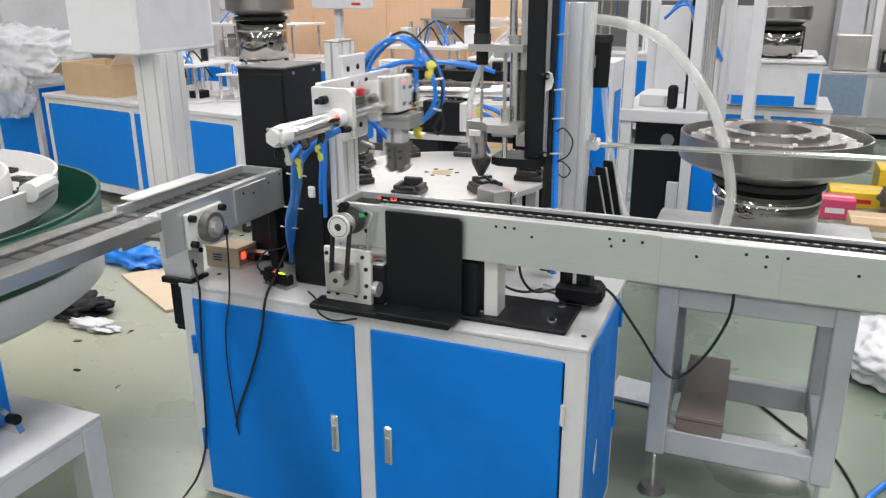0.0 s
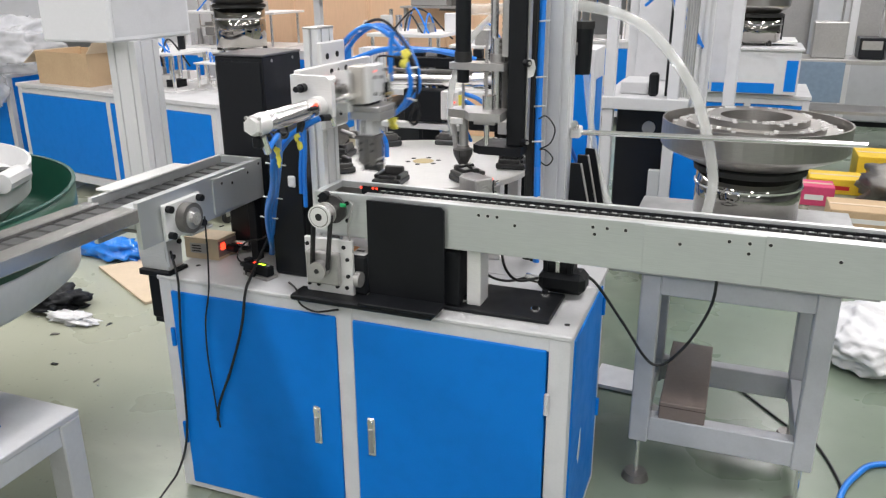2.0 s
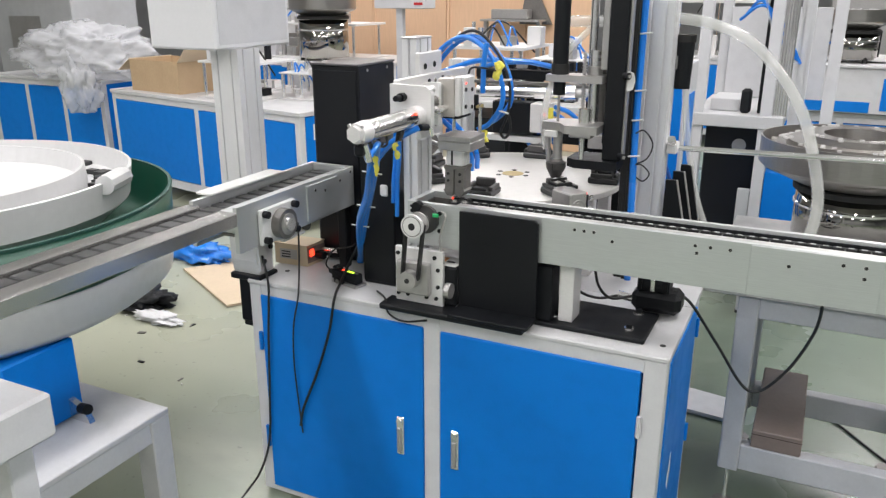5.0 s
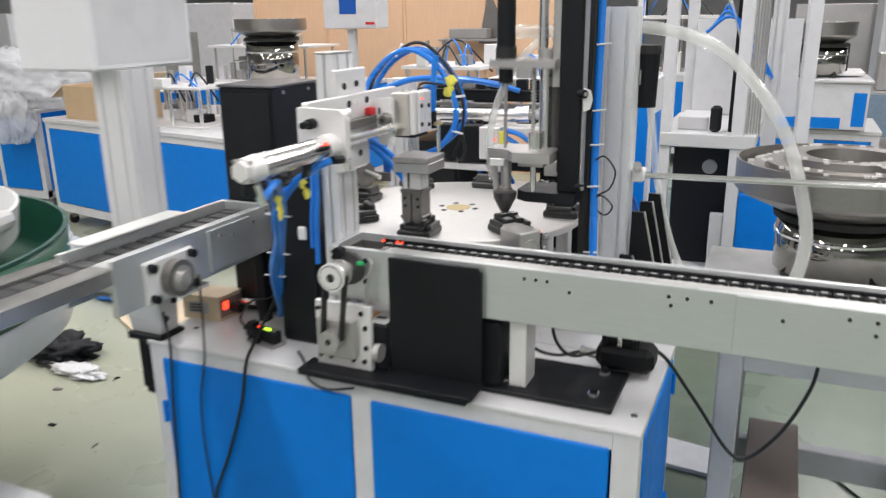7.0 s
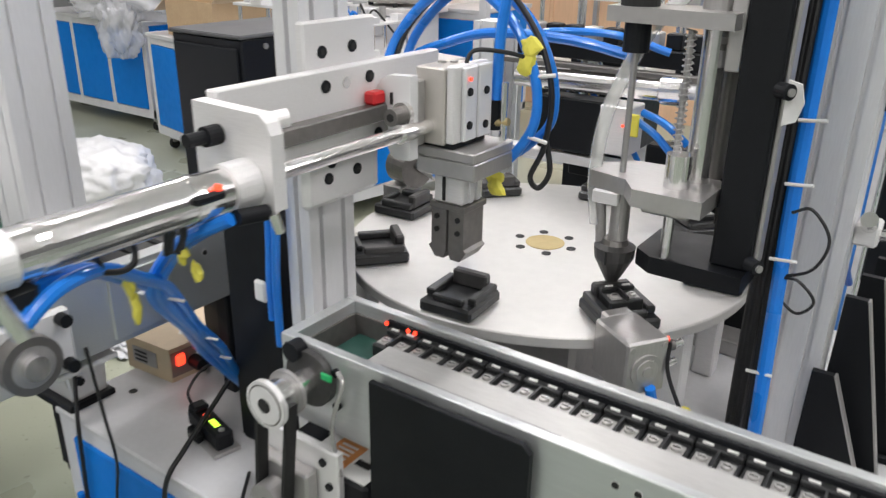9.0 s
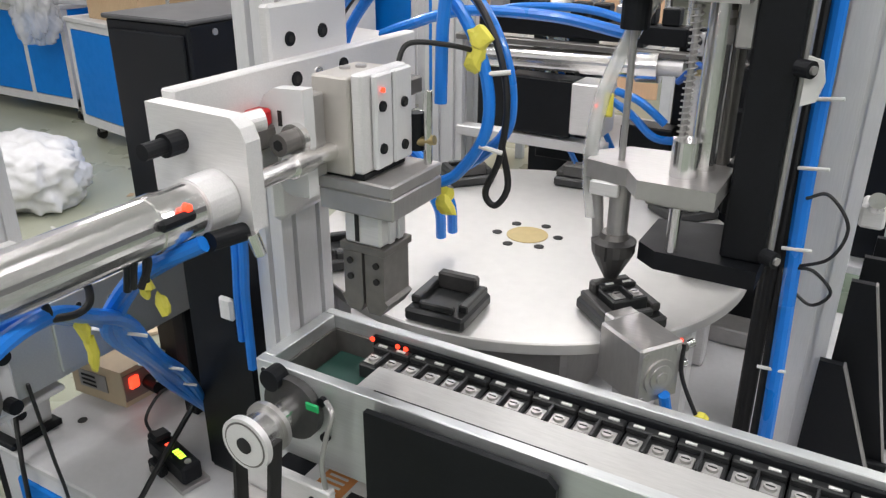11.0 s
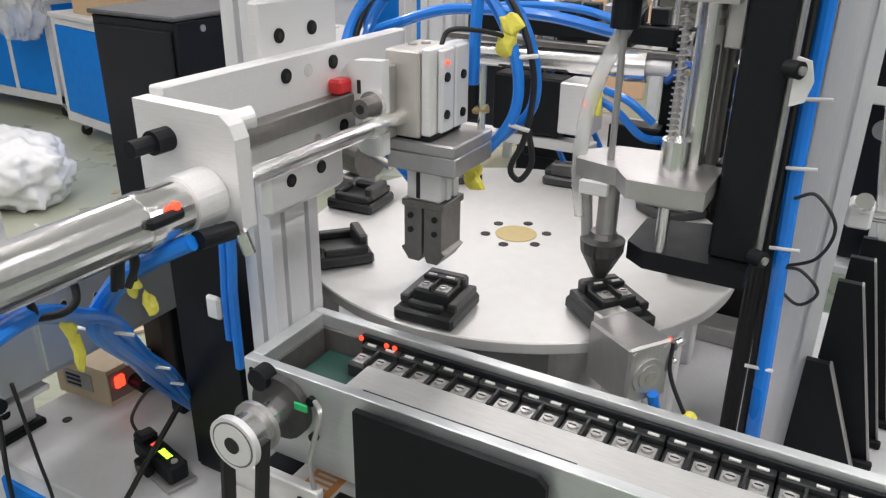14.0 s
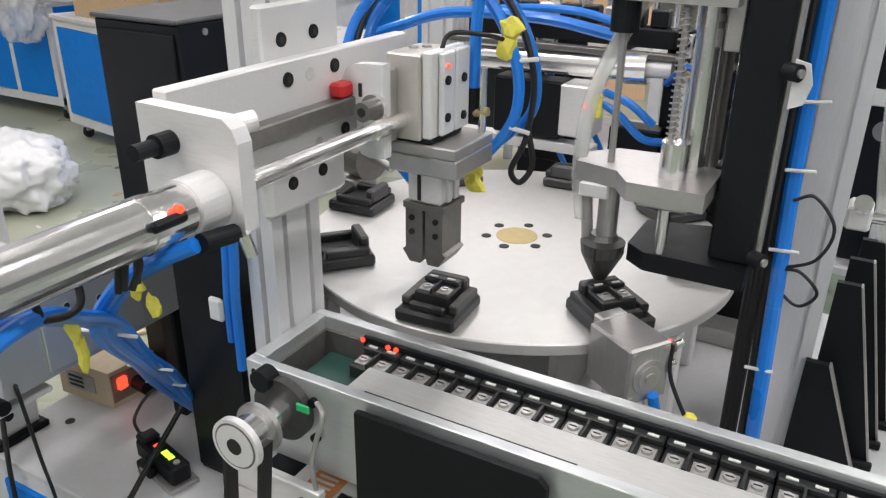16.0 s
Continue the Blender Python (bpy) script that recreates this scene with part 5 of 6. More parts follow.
# ---- rear station behind the turntable ----
def rear_station():
    s = thing("rear_station", "aluminium rear station with a horizontal steel cylinder and black bracket", "rear station", (-0.6, 1.0, 0.724))
    part("cylinder", rod((-0.80, 1.0, 1.214), (-0.45, 1.0, 1.222), 0.024, seg=28), CHROME, s, "horizontal steel air cylinder")
    part("end_ring", rod((-0.445, 1.0, 1.224), (-0.40, 1.0, 1.226), 0.033, seg=28), CHROME, s)
    part("clevis", rod((-0.40, 1.0, 1.226), (-0.352, 1.0, 1.228), 0.018), ALU, s)
    part("rail", bx(-0.86, -0.30, 0.985, 1.01, 1.245, 1.258, 0.002), JAW, s)
    part("black_bracket", bx(-0.735, -0.575, 0.985, 1.05, 1.055, 1.18, 0.004), BLACK, s)
    part("slide_unit", bx(-0.573, -0.50, 0.97, 1.05, 1.07, 1.18, 0.003), ALU, s)
    part("slide_lamp", rod((-0.515, 0.968, 1.14), (-0.515, 0.964, 1.14), 0.003), REDGLOW, s)
    part("cross_beam", bx(-0.86, -0.50, 0.99, 1.03, 1.025, 1.048, 0.002), ALU, s)
    part("post", prism(slotted(-0.93, -0.85, 1.0, 1.08, 2, 2), "z", 0.7245, 1.33), PROFILE, s)
    part("post", prism(slotted(-0.28, -0.20, 1.0, 1.08, 2, 2), "z", 0.7245, 1.36), PROFILE, s)
    part("manifold", bx(-0.82, -0.36, 1.02, 1.07, 1.262, 1.30, 0.003), BLACK, s, "black valve manifold")
    for k in range(9):
        part("valve", bx(-0.80 + 0.048 * k, -0.765 + 0.048 * k, 1.03, 1.065, 1.3005, 1.335, 0.003), BLACK if k % 3 else STEEL, s)
    part("block", bx(-0.47, -0.36, 1.0, 1.06, 1.03, 1.10, 0.004), BLACK, s)
    part("bracket_plate", bx(-0.33, -0.27, 0.985, 0.997, 1.03, 1.30, 0.002), ALU, s)
    for k, pts in enumerate(([(-0.80, 1.03, 1.30), (-0.70, 0.98, 1.325), (-0.55, 0.97, 1.33), (-0.44, 1.0, 1.30)], [(-0.74, 0.52, 1.325), (-0.68, 0.5, 1.346), (-0.579, 0.5, 1.375), (-0.433, 0.5, 1.377), (-0.324, 0.5, 1.362)], [(-0.50, 1.0, 1.15), (-0.44, 0.97, 1.13), (-0.39, 0.97, 1.09), (-0.34, 1.0, 1.08)], [(-0.48, 0.99, 1.17), (-0.42, 0.96, 1.16), (-0.37, 0.97, 1.12)])):
        part("hose", hose(pts, 0.0085), HOSE, s)
    part("yellow_tag", bx(-0.498, -0.478, 0.962, 0.968, 1.12, 1.17, 0.003), YELLOW, s)
    m = thing("work_spindle", "dark round actuator with pins beside the turntable", "actuator", (-0.86, 0.66, 0.724))
    part("stand", bx(-0.91, -0.86, 0.62, 0.70, 0.7245, 1.02, 0.003), STEEL, m)
    part("drum", rod((-0.89, 0.66, 1.06), (-0.83, 0.64, 1.06), 0.04, seg=24), JAW, m)
    part("pin", rod((-0.83, 0.64, 1.07), (-0.77, 0.62, 1.06), 0.008), STEEL, m)
    part("blue_tag", bx(-0.80, -0.775, 0.70, 0.71, 1.06, 1.11, 0.002), HOSEDARK, m)
    part("tag_stem", bx(-0.86, -0.775, 0.70, 0.708, 1.03, 1.06, 0.002), JAW, m)


rear_station()


def rear_unit(x, y, seed, label):
    r = random.Random(seed)
    m = thing("rear_press", label, "press unit", (x, y, 0.724), "rear press units")
    part("back_plate", bx(x - 0.08, x + 0.08, y + 0.03, y + 0.045, 0.7245, 1.30, 0.003), BLACK, m)
    part("foot", bx(x - 0.09, x + 0.09, y - 0.04, y + 0.0295, 0.7245, 0.76, 0.003), STEEL, m)
    part("slide", bx(x - 0.045, x + 0.045, y - 0.01, y + 0.0295, 0.95, 1.18, 0.003), BLACK, m)
    part("cylinder", rod((x, y - 0.02, 1.10), (x, y - 0.02, 1.30), 0.024), CHROME, m)
    part("head", bx(x - 0.04, x + 0.04, y - 0.06, y - 0.011, 1.03, 1.08, 0.003), STEEL, m)
    for k in range(5):
        px_, pz = x + r.uniform(-0.06, 0.06), r.uniform(0.85, 1.28)
        part("fitting", rod((px_, y - 0.01, pz), (px_ + r.uniform(-0.02, 0.02), y - 0.06, pz + 0.01), r.uniform(0.006, 0.012), seg=10), r.choice((CHROME, BLACK, BRASS)), m)
    for k in range(3):
        a = Vector((x + r.uniform(-0.06, 0.06), y - 0.05, r.uniform(1.05, 1.25)))
        part("hose", hose([a, a + Vector((0.05, -0.03, 0.04)), a + Vector((0.10, 0.0, -0.05)), a + Vector((0.12, 0.06, -0.14))], 0.007, 6, 8), HOSE if k else HOSEDARK, m)


rear_unit(-0.30, 1.02, 3, "black rear press unit with a steel cylinder")
rear_unit(-0.19, 0.90, 8, "black rear press unit beside the column")
rear_unit(-0.68, 1.16, 5, "black rear press unit behind the cylinder")


# ---- bowl feeders ----
def bowl_feeder(name, label, cx, cy, z, rb, rbowl, hb, drum, shell, tracks=3):
    f = thing(name, label, "bowl feeder", (cx, cy, z))
    base = part("drum", lathe((cx, cy, z), [(0, 0.03), (rb, 0.03), (rb, hb * 0.98), (0, hb * 0.98)], 64), drum, f, smooth=True)
    part("band", lathe((cx, cy, z), [(rb + 0.001, hb * 0.72), (rb + 0.006, hb * 0.73), (rb + 0.006, hb * 0.77), (rb + 0.001, hb * 0.78)], 48), CHROME, base)
    part("gasket", lathe((cx, cy, z), [(0, hb), (rb + 0.012, hb), (rb + 0.014, hb + 0.02), (rb, hb + 0.03), (0, hb + 0.03)], 40), RUBBER, f, "black rubber gasket")
    zb = hb + 0.03
    prof = [(0, zb), (rbowl * 0.62, zb), (rbowl * 0.97, zb + 0.05), (rbowl, zb + 0.06), (rbowl, zb + 0.15), (rbowl - 0.006, zb + 0.15), (rbowl - 0.008, zb + 0.09)]
    for k in range(tracks):
        r1 = rbowl - 0.03 - 0.055 * k
        prof += [(r1, zb + 0.10 + 0.022 * k), (r1 - 0.002, zb + 0.122 + 0.022 * k)]
    r1 = rbowl - 0.03 - 0.055 * tracks
    prof += [(r1, zb + 0.10 + 0.022 * tracks), (r1 - 0.006, zb + 0.10 + 0.022 * tracks), (r1 - 0.02, zb + 0.04), (0, zb + 0.03)]
    bowl = part("bowl", lathe((cx, cy, z), prof, 64), shell, f, "spun metal bowl with stepped tracks")
    rng = random.Random(5)
    bm = bmesh.new()
    for _ in range(130):
        a, r = rng.uniform(0, 6.28), rbowl - 0.035 - 0.055 * rng.randrange(tracks) + rng.uniform(-0.012, 0.012)
        p = Vector((cx + r * math.cos(a), cy + r * math.sin(a), z + zb + 0.13 + 0.022 * (rbowl - 0.035 - r) / 0.055))
        bx(p.x - 0.007, p.x + 0.007, p.y - 0.003, p.y + 0.003, p.z - 0.010, p.z - 0.003, 0, bm)
    loose = part("small_parts", bm, ALU, bowl, "loose bright screws")
    tagged(loose, kind="stuff")
    for k in range(4):
        a = 0.6 + k * math.pi / 2
        part("foot", rod((cx + rb * 0.9 * math.cos(a), cy + rb * 0.9 * math.sin(a), z), (cx + rb * 0.9 * math.cos(a), cy + rb * 0.9 * math.sin(a), z + 0.031), 0.02), RUBBER, f)
    return f


SPUN = material("spun_stainless", (0.40, 0.385, 0.365), 0.30, 0.95, 0.10, 30, 0.03, (1, 1, 10), stain=0.15)
DRUMSTEEL = material("mirror_steel_drum", (0.34, 0.33, 0.31), 0.05, 1.0, 0.05, 20)
bowl_feeder("bowl_feeder", "stainless vibratory bowl feeder on a polished drum", 0.565, 1.16, 0.729, 0.184, 0.322, 0.195, DRUMSTEEL, SPUN)


def feeder_stand():
    s = thing("feeder_stand", "grey welded steel stand with a white top under the bowl feeder", "stand", (0.55, 1.0, 0))
    x0, x1, y0, y1 = 0.278, 0.848, 0.50, 1.02
    part("top", bx(0.175, 0.945, y0, 1.39, 0.712, 0.728, 0.003), material("scuffed_grey_paint", (0.40, 0.40, 0.40), 0.45, 0, 0.12, 60, 0.04, stain=0.5), s, "scuffed light grey stand top")
    w = 0.062
    grey = material("blue_grey_leg_paint", (0.50, 0.51, 0.54), 0.42, 0, 0.06, 120, 0.04, stain=0.2)
    part("top_rail", bx(x0 + w, x1 - w, y0 + 0.012, y0 + 0.06, 0.645, 0.7115, 0.003), grey, s)
    for x in (x0, x1 - w):
        for y in (y0 + 0.01, y1 - w):
            leg = part("leg", bx(x, x + w, y, y + w, 0.13, 0.7115, 0.004), grey, s)
            part("foot_stem", rod((x + w / 2, y + w / 2, 0.02), (x + w / 2, y + w / 2, 0.131), 0.008), CHROME, leg)
            part("foot_pad", rod((x + w / 2, y + w / 2, 0.0), (x + w / 2, y + w / 2, 0.024), 0.047, 0.038), JAW, leg)
    for y in (y0 + 0.012, y1 - w + 0.002):
        part("cross_rail", bx(x0 + w, x1 - w, y, y + 0.05, 0.137, 0.205, 0.003), grey, s)
    for x in (x0 + 0.004, x1 - w + 0.004):
        part("side_rail", bx(x, x + 0.05, y0 + 0.01 + w, y1 - w, 0.15, 0.205, 0.003), grey, s)
    k = thing("transformer_box", "long flat brown painted box lying across the stand's rails", "box", (0.45, 0.58, 0.205))
    part("body", bx(0.368, 0.515, 0.515, 1.0, 0.2055, 0.268, 0.003), BROWN, k)
    part("lid_seam", bx(0.3675, 0.5155, 0.5145, 1.0005, 0.252, 0.2545, 0), material("dark_brown_paint", (0.05, 0.026, 0.022), 0.5, 0, 0.1, 80), k)


feeder_stand()


def stand_cables():
    c = thing("stand_cables", "loose black cables coiled on the stand top", "cable", (0.32, 0.85, 0.728))
    rng = random.Random(8)
    for k in range(3):
        x, y = 0.28 + 0.02 * k, 0.82 + 0.05 * rng.random()
        part("cable", hose([(x, y, 0.733), (x + 0.06, y + 0.08, 0.734 + 0.004 * k), (x + 0.16, y + 0.05 * rng.uniform(-1, 1), 0.74), (x + 0.12, y - 0.06, 0.735), (x + 0.02, y - 0.03, 0.734)], 0.0027, 6, 8), CABLE, c)
    part("black_plug", bx(0.29, 0.33, 0.72, 0.75, 0.7285, 0.75, 0.004), BLACK, c)
    part("cable", hose([(0.31, 0.75, 0.74), (0.34, 0.80, 0.75), (0.36, 0.86, 0.735)], 0.0027, 6, 8), CABLE, c)


stand_cables()


# ---- other machines in the hall ----
def bench(x0, x1, y0, y1, h, doors, label, handles=True, turn=0.0):
    """A blue-doored machine bench with a light grey frame."""
    c = thing("machine_bench", label, "cabinet", ((x0 + x1) / 2, (y0 + y1) / 2, 0), "blue machine benches")
    zb = 0.10
    part("tabletop", bx(x0 - 0.01, x1 + 0.01, y0 - 0.01, y1 + 0.01, h - 0.03, h, 0.003), TOP, c)
    w = 0.05
    step = (x1 - x0 - w) / doors
    for k in range(doors + 1):
        part("post", bx(x0 + k * step, x0 + k * step + w, y0, y0 + w, zb, h - 0.0305), WHITE, c)
    for x in (x0, x1 - w):
        part("post", bx(x, x + w, y1 - w, y1, zb, h - 0.0305), WHITE, c)
    part("bottom_rail", bx(x0, x1, y0 + 0.002, y1 - 0.002, zb - 0.005, zb + 0.045, 0), WHITE, c)
    part("top_rail", bx(x0 + 0.001, x1 - 0.001, y0 + 0.002, y0 + w, h - 0.075, h - 0.031, 0), WHITE, c)
    for k in range(doors):
        d = part("door", bx(x0 + k * step + w + 0.003, x0 + (k + 1) * step - 0.003, y0 - 0.004, y0 + 0.014, zb + 0.05, h - 0.08, 0.003), BLUE, c)
        if not handles:
            continue
        hx = x0 + (k + 1) * step - 0.06 if k % 2 == 0 else x0 + k * step + w + 0.06
        part("handle", bx(hx - 0.012, hx + 0.012, y0 - 0.012, y0 - 0.0045, 0.40, 0.52, 0.006), STEEL, d)
    for x in (x0, x1):
        part("side_panel", bx(x - 0.004 if x == x0 else x - 0.012, x + 0.012 if x == x0 else x + 0.004, y0 + w + 0.003, y1 - w - 0.003, zb + 0.05, h - 0.035, 0.003), BLUE, c)
    for x in (x0 + 0.08, x1 - 0.08):
        for y in (y0 + 0.08, y1 - 0.08):
            k = part("castor", rod((x - 0.015, y, 0.035), (x + 0.015, y, 0.035), 0.035, seg=16), RUBBER, c)
            part("fork", bx(x - 0.022, x + 0.022, y - 0.02, y + 0.02, 0.045, zb - 0.0055, 0.003), STEEL, k)
    if not handles:
        part("paper_label", bx(x1 + 0.004, x1 + 0.0052, y0 + 0.12, y0 + 0.24, h - 0.20, h - 0.09, 0), STICKER, c)
    c.rotation_euler = (0, 0, math.radians(turn))
    return c


bench(-4.89, -2.63, 2.68, 3.65, 0.80, 2, "long blue-doored machine bench with grey frame on castors", handles=False, turn=-11.0)
bench(-6.85, -5.35, 3.15, 4.05, 0.82, 3, "blue machine bench partly wrapped in plastic film", handles=False)
bench(-5.0, -3.2, 4.6, 5.4, 0.95, 3, "blue machine bench near the brown board wall")
bench(0.10, 1.02, 5.0, 5.8, 0.68, 2, "small blue and white machine bench further back")
bench(-1.6, 0.0, 7.2, 8.2, 0.9, 3, "distant blue machine bench")


def steel_table(x0, x1, y0, y1, h, label):
    t = thing("steel_table", label, "table", ((x0 + x1) / 2, (y0 + y1) / 2, 0))
    part("top", bx(x0, x1, y0, y1, h - 0.04, h, 0.003), TOP, t)
    for x in (x0 + 0.03, x1 - 0.03):
        for y in (y0 + 0.03, y1 - 0.03):
            part("leg", bx(x - 0.025, x + 0.025, y - 0.025, y + 0.025, 0, h - 0.0405, 0.003), WHITE, t)
    part("shelf", bx(x0 + 0.06, x1 - 0.06, y0 + 0.06, y1 - 0.06, 0.3, 0.33, 0.003), WHITE, t)
    part("dark_box", bx(x0 + 0.1, (x0 + x1) / 2, y0 + 0.1, y1 - 0.1, 0.3305, 0.72, 0.006), BLACKBOX, t, "dark electrical box on the shelf")


steel_table(2.4, 4.0, 6.2, 7.2, 0.85, "long grey steel table at the back of the hall")
steel_table(-2.1, -0.9, 3.2, 4.1, 0.85, "light steel table with a dark box on its shelf")


def rig(x, y, z, wide, deep, tall, seed, label):
    """A small assembly rig: posts, a plate, cylinders, plates and blocks."""
    r = random.Random(seed)
    m = thing("assembly_rig", label, "machine", (x, y, z), "assembly rigs")
    part("base_plate", bx(x - wide / 2, x + wide / 2, y - deep / 2, y + deep / 2, z + 0.0005, z + 0.012, 0.002), ALU, m)
    for sx in (-0.42, 0.0, 0.42):
        for sy in (-0.4, 0.4):
            part("post", rod((x + sx * wide, y + sy * deep, z + 0.012), (x + sx * wide, y + sy * deep, z + tall * 0.62), 0.013, seg=12), CHROME, m)
    part("upper_plate", bx(x - wide * 0.47, x + wide * 0.47, y - deep * 0.46, y + deep * 0.46, z + tall * 0.62, z + tall * 0.66, 0.002), ALU, m)
    for k in range(9):
        px_, py_ = x + r.uniform(-0.42, 0.42) * wide, y + r.uniform(-0.42, 0.3) * deep
        s, h = r.uniform(0.02, 0.055), r.uniform(0.05, 0.16) * tall * 2
        zz = z + (0.012 if k % 2 else tall * 0.66)
        if k % 3 == 0:
            part("cylinder", rod((px_, py_, zz), (px_, py_, zz + h), s * 0.6, seg=14), r.choice((CHROME, BLACK, STEEL)), m)
        else:
            part("block", bx(px_ - s, px_ + s, py_ - s, py_ + s, zz, zz + h, 0.003), r.choice((ALU, STEEL, BLACK, WHITE, ALU)), m)
    for k in range(4):
        a = Vector((x + r.uniform(-0.4, 0.4) * wide, y - deep * 0.3, z + tall * 0.66))
        b = Vector((x + r.uniform(-0.4, 0.4) * wide, y + deep * 0.2, z + tall * r.uniform(0.2, 0.6)))
        part("hose", hose([a, (a + b) / 2 + Vector((0, -0.05, tall * 0.35)), b], 0.007, 6, 6), HOSE if k % 2 else CABLE, m)
    return m


rig(-3.62, 3.05, 0.80, 0.62, 0.5, 0.42, 3, "small aluminium assembly rig on a blue bench")
rig(-3.9, 3.5, 0.80, 0.5, 0.4, 0.36, 11, "crowded aluminium fixture on a blue bench")
rig(-3.12, 3.20, 0.80, 0.4, 0.4, 0.30, 53, "low crowded fixture with clamps on a blue bench")
rig(-4.25, 3.6, 0.80, 0.4, 0.26, 0.26, 57, "low row of blocks and rails on a blue bench")
rig(-4.2, 4.95, 0.95, 1.2, 0.6, 0.5, 7, "aluminium assembly rig near the board wall")
rig(-1.75, 3.6, 0.85, 0.6, 0.6, 0.55, 21, "blue-hosed assembly rig behind the turntable")
rig(-1.2, 3.6, 0.85, 0.45, 0.6, 0.45, 25, "assembly rig with black blocks on the rear bench")
rig(0.55, 5.4, 0.68, 0.7, 0.5, 0.62, 31, "small rig on the white and blue bench")
rig(3.1, 6.6, 0.85, 1.3, 0.7, 0.8, 41, "distant assembly rig with posts")
rig(-0.8, 7.7, 0.90, 1.2, 0.7, 0.9, 43, "distant assembly rig with tall posts")
bowl_feeder("bowl_feeder", "distant stainless bowl feeder on a polished drum", -3.72, 4.25, 0.98, 0.22, 0.30, 0.36, DRUMSTEEL, SPUN, 2)
s = thing("feeder_pedestal", "grey pedestal under the distant bowl feeder", "pedestal", (-3.72, 4.25, 0))
part("column", bx(-3.95, -3.49, 4.02, 4.48, 0.0, 0.93, 0.004), WHITE, s)
part("top", bx(-4.0, -3.44, 3.97, 4.53, 0.93, 0.98, 0.004), ALU, s)
bowl_feeder("bowl_feeder", "small stainless bowl feeder on the white bench", 0.58, 5.25, 1.05, 0.17, 0.22, 0.22, DRUMSTEEL, SPUN, 2)
p = thing("feeder_box", "white box housing below the small bowl feeder", "housing", (0.56, 5.25, 0.68))
part("body", bx(0.21, 0.91, 4.93, 5.55, 0.692, 1.03, 0.004), WHITE, p)
part("lid", bx(0.19, 0.93, 4.91, 5.57, 1.03, 1.05, 0.003), TOP, p)
for a, bb, c, d in ((0.215, 0.25, 0.72, 0.98), (0.27, 0.74, 0.70, 0.78), (0.81, 0.895, 0.72, 0.96)):
    part("blue_panel", bx(a, bb, 4.926, 4.9295, c, d, 0), BLUE, p)


def frame_machine():
    """The open white-framed machine behind the bowl feeder."""
    m = thing("framed_machine", "white framed machine with blue panels and clear guards", "machine", (0.1, 2.6, 0))
    x0, x1, y0, y1 = -0.17, 0.42, 2.3, 3.1
    for x in (x0, 0.152, x1):
        for y in (y0, y1):
            part("post", bx(x, x + 0.055, y, y + 0.055, 0.02, 1.95, 0.003), WHITE, m)
    part("worktop", bx(x0 - 0.01, 0.262, y0 - 0.012, y1 - 0.002, 0.935, 0.998, 0.004), TOP, m)
    part("lower_shelf", bx(x0 + 0.06, x1, y0 + 0.06, y1, 0.30, 0.33, 0.003), WHITE, m)
    part("blue_housing", bx(0.209, x1 - 0.003, y0 + 0.01, y1 - 0.06, 0.331, 0.72, 0.003), BLUE, m, "blue sheet-metal housing")
    part("dark_cabinet", bx(x0 + 0.057, 0.150, y0 + 0.15, y1 - 0.1, 0.331, 0.93, 0.006), BLACKBOX, m, "dark open electrical compartment")
    part("fan", rod((0.06, y0 + 0.15, 0.82), (0.06, y0 + 0.14, 0.82), 0.035), STEEL, m)
    part("grey_side", bx(0.09, 0.150, y0 + 0.01, y0 + 0.05, 0.35, 0.62, 0.002), HALLWALL, m)
    part("backdrop_plate", bx(x0 + 0.06, x1 - 0.01, y1 - 0.05, y1 - 0.02, 1.0, 1.5, 0.003), WHITE, m)
    part("inner_box", bx(-0.10, 0.04, y0 + 0.12, y0 + 0.4, 0.9985, 1.06, 0.004), TOP, m)
    part("black_valve", bx(0.05, 0.10, y0 + 0.06, y0 + 0.11, 0.9985, 1.12, 0.012), BLACK, m)
    part("black_rail", bx(0.13, 0.165, y0 + 0.1, y0 + 0.14, 0.9985, 1.9, 0.003), BLACK, m)
    part("slide_post", prism(slotted(0.275, 0.34, y0 + 0.12, y0 + 0.19, 2, 2), "z", 0.72, 1.95), PROFILE, m)
    for k in range(5):
        part("rod", rod((0.215 + 0.012 * k, y0 + 0.05, 0.9985), (0.215 + 0.012 * k, y0 + 0.05, 1.9), 0.008, seg=10), CHROME, m)
    for k in range(4):
        part("hose", hose([(0.0 + 0.03 * k, y0 + 0.1, 1.45 + 0.03 * k), (0.10, y0 + 0.05, 1.52 + 0.02 * k), (0.20, y0 + 0.05, 1.44 - 0.04 * k), (0.30, y0 + 0.08, 1.25)], 0.008, 6, 6), HOSE if k < 3 else CLEAR, m)
    for x in (x0, 0.152, x1):
        for y in (y0, y1):
            part("foot", rod((x + 0.027, y + 0.027, 0), (x + 0.027, y + 0.027, 0.02), 0.03), RUBBER, m)


frame_machine()


def blue_side_machine():
    m = thing("blue_machine_housing", "narrow white-framed machine housing with a blue side panel", "machine", (-0.21, 1.8, 0))
    part("frame", bx(-0.39, -0.09, 1.55, 1.80, 0.0, 1.30, 0.004), WHITE, m)
    part("blue_panel", bx(-0.0895, -0.086, 1.60, 1.74, 0.15, 1.17, 0.001), BLUE, m)
    part("blue_front", bx(-0.20, -0.105, 1.545, 1.5495, 0.12, 1.20, 0.002), BLUE, m)


blue_side_machine()


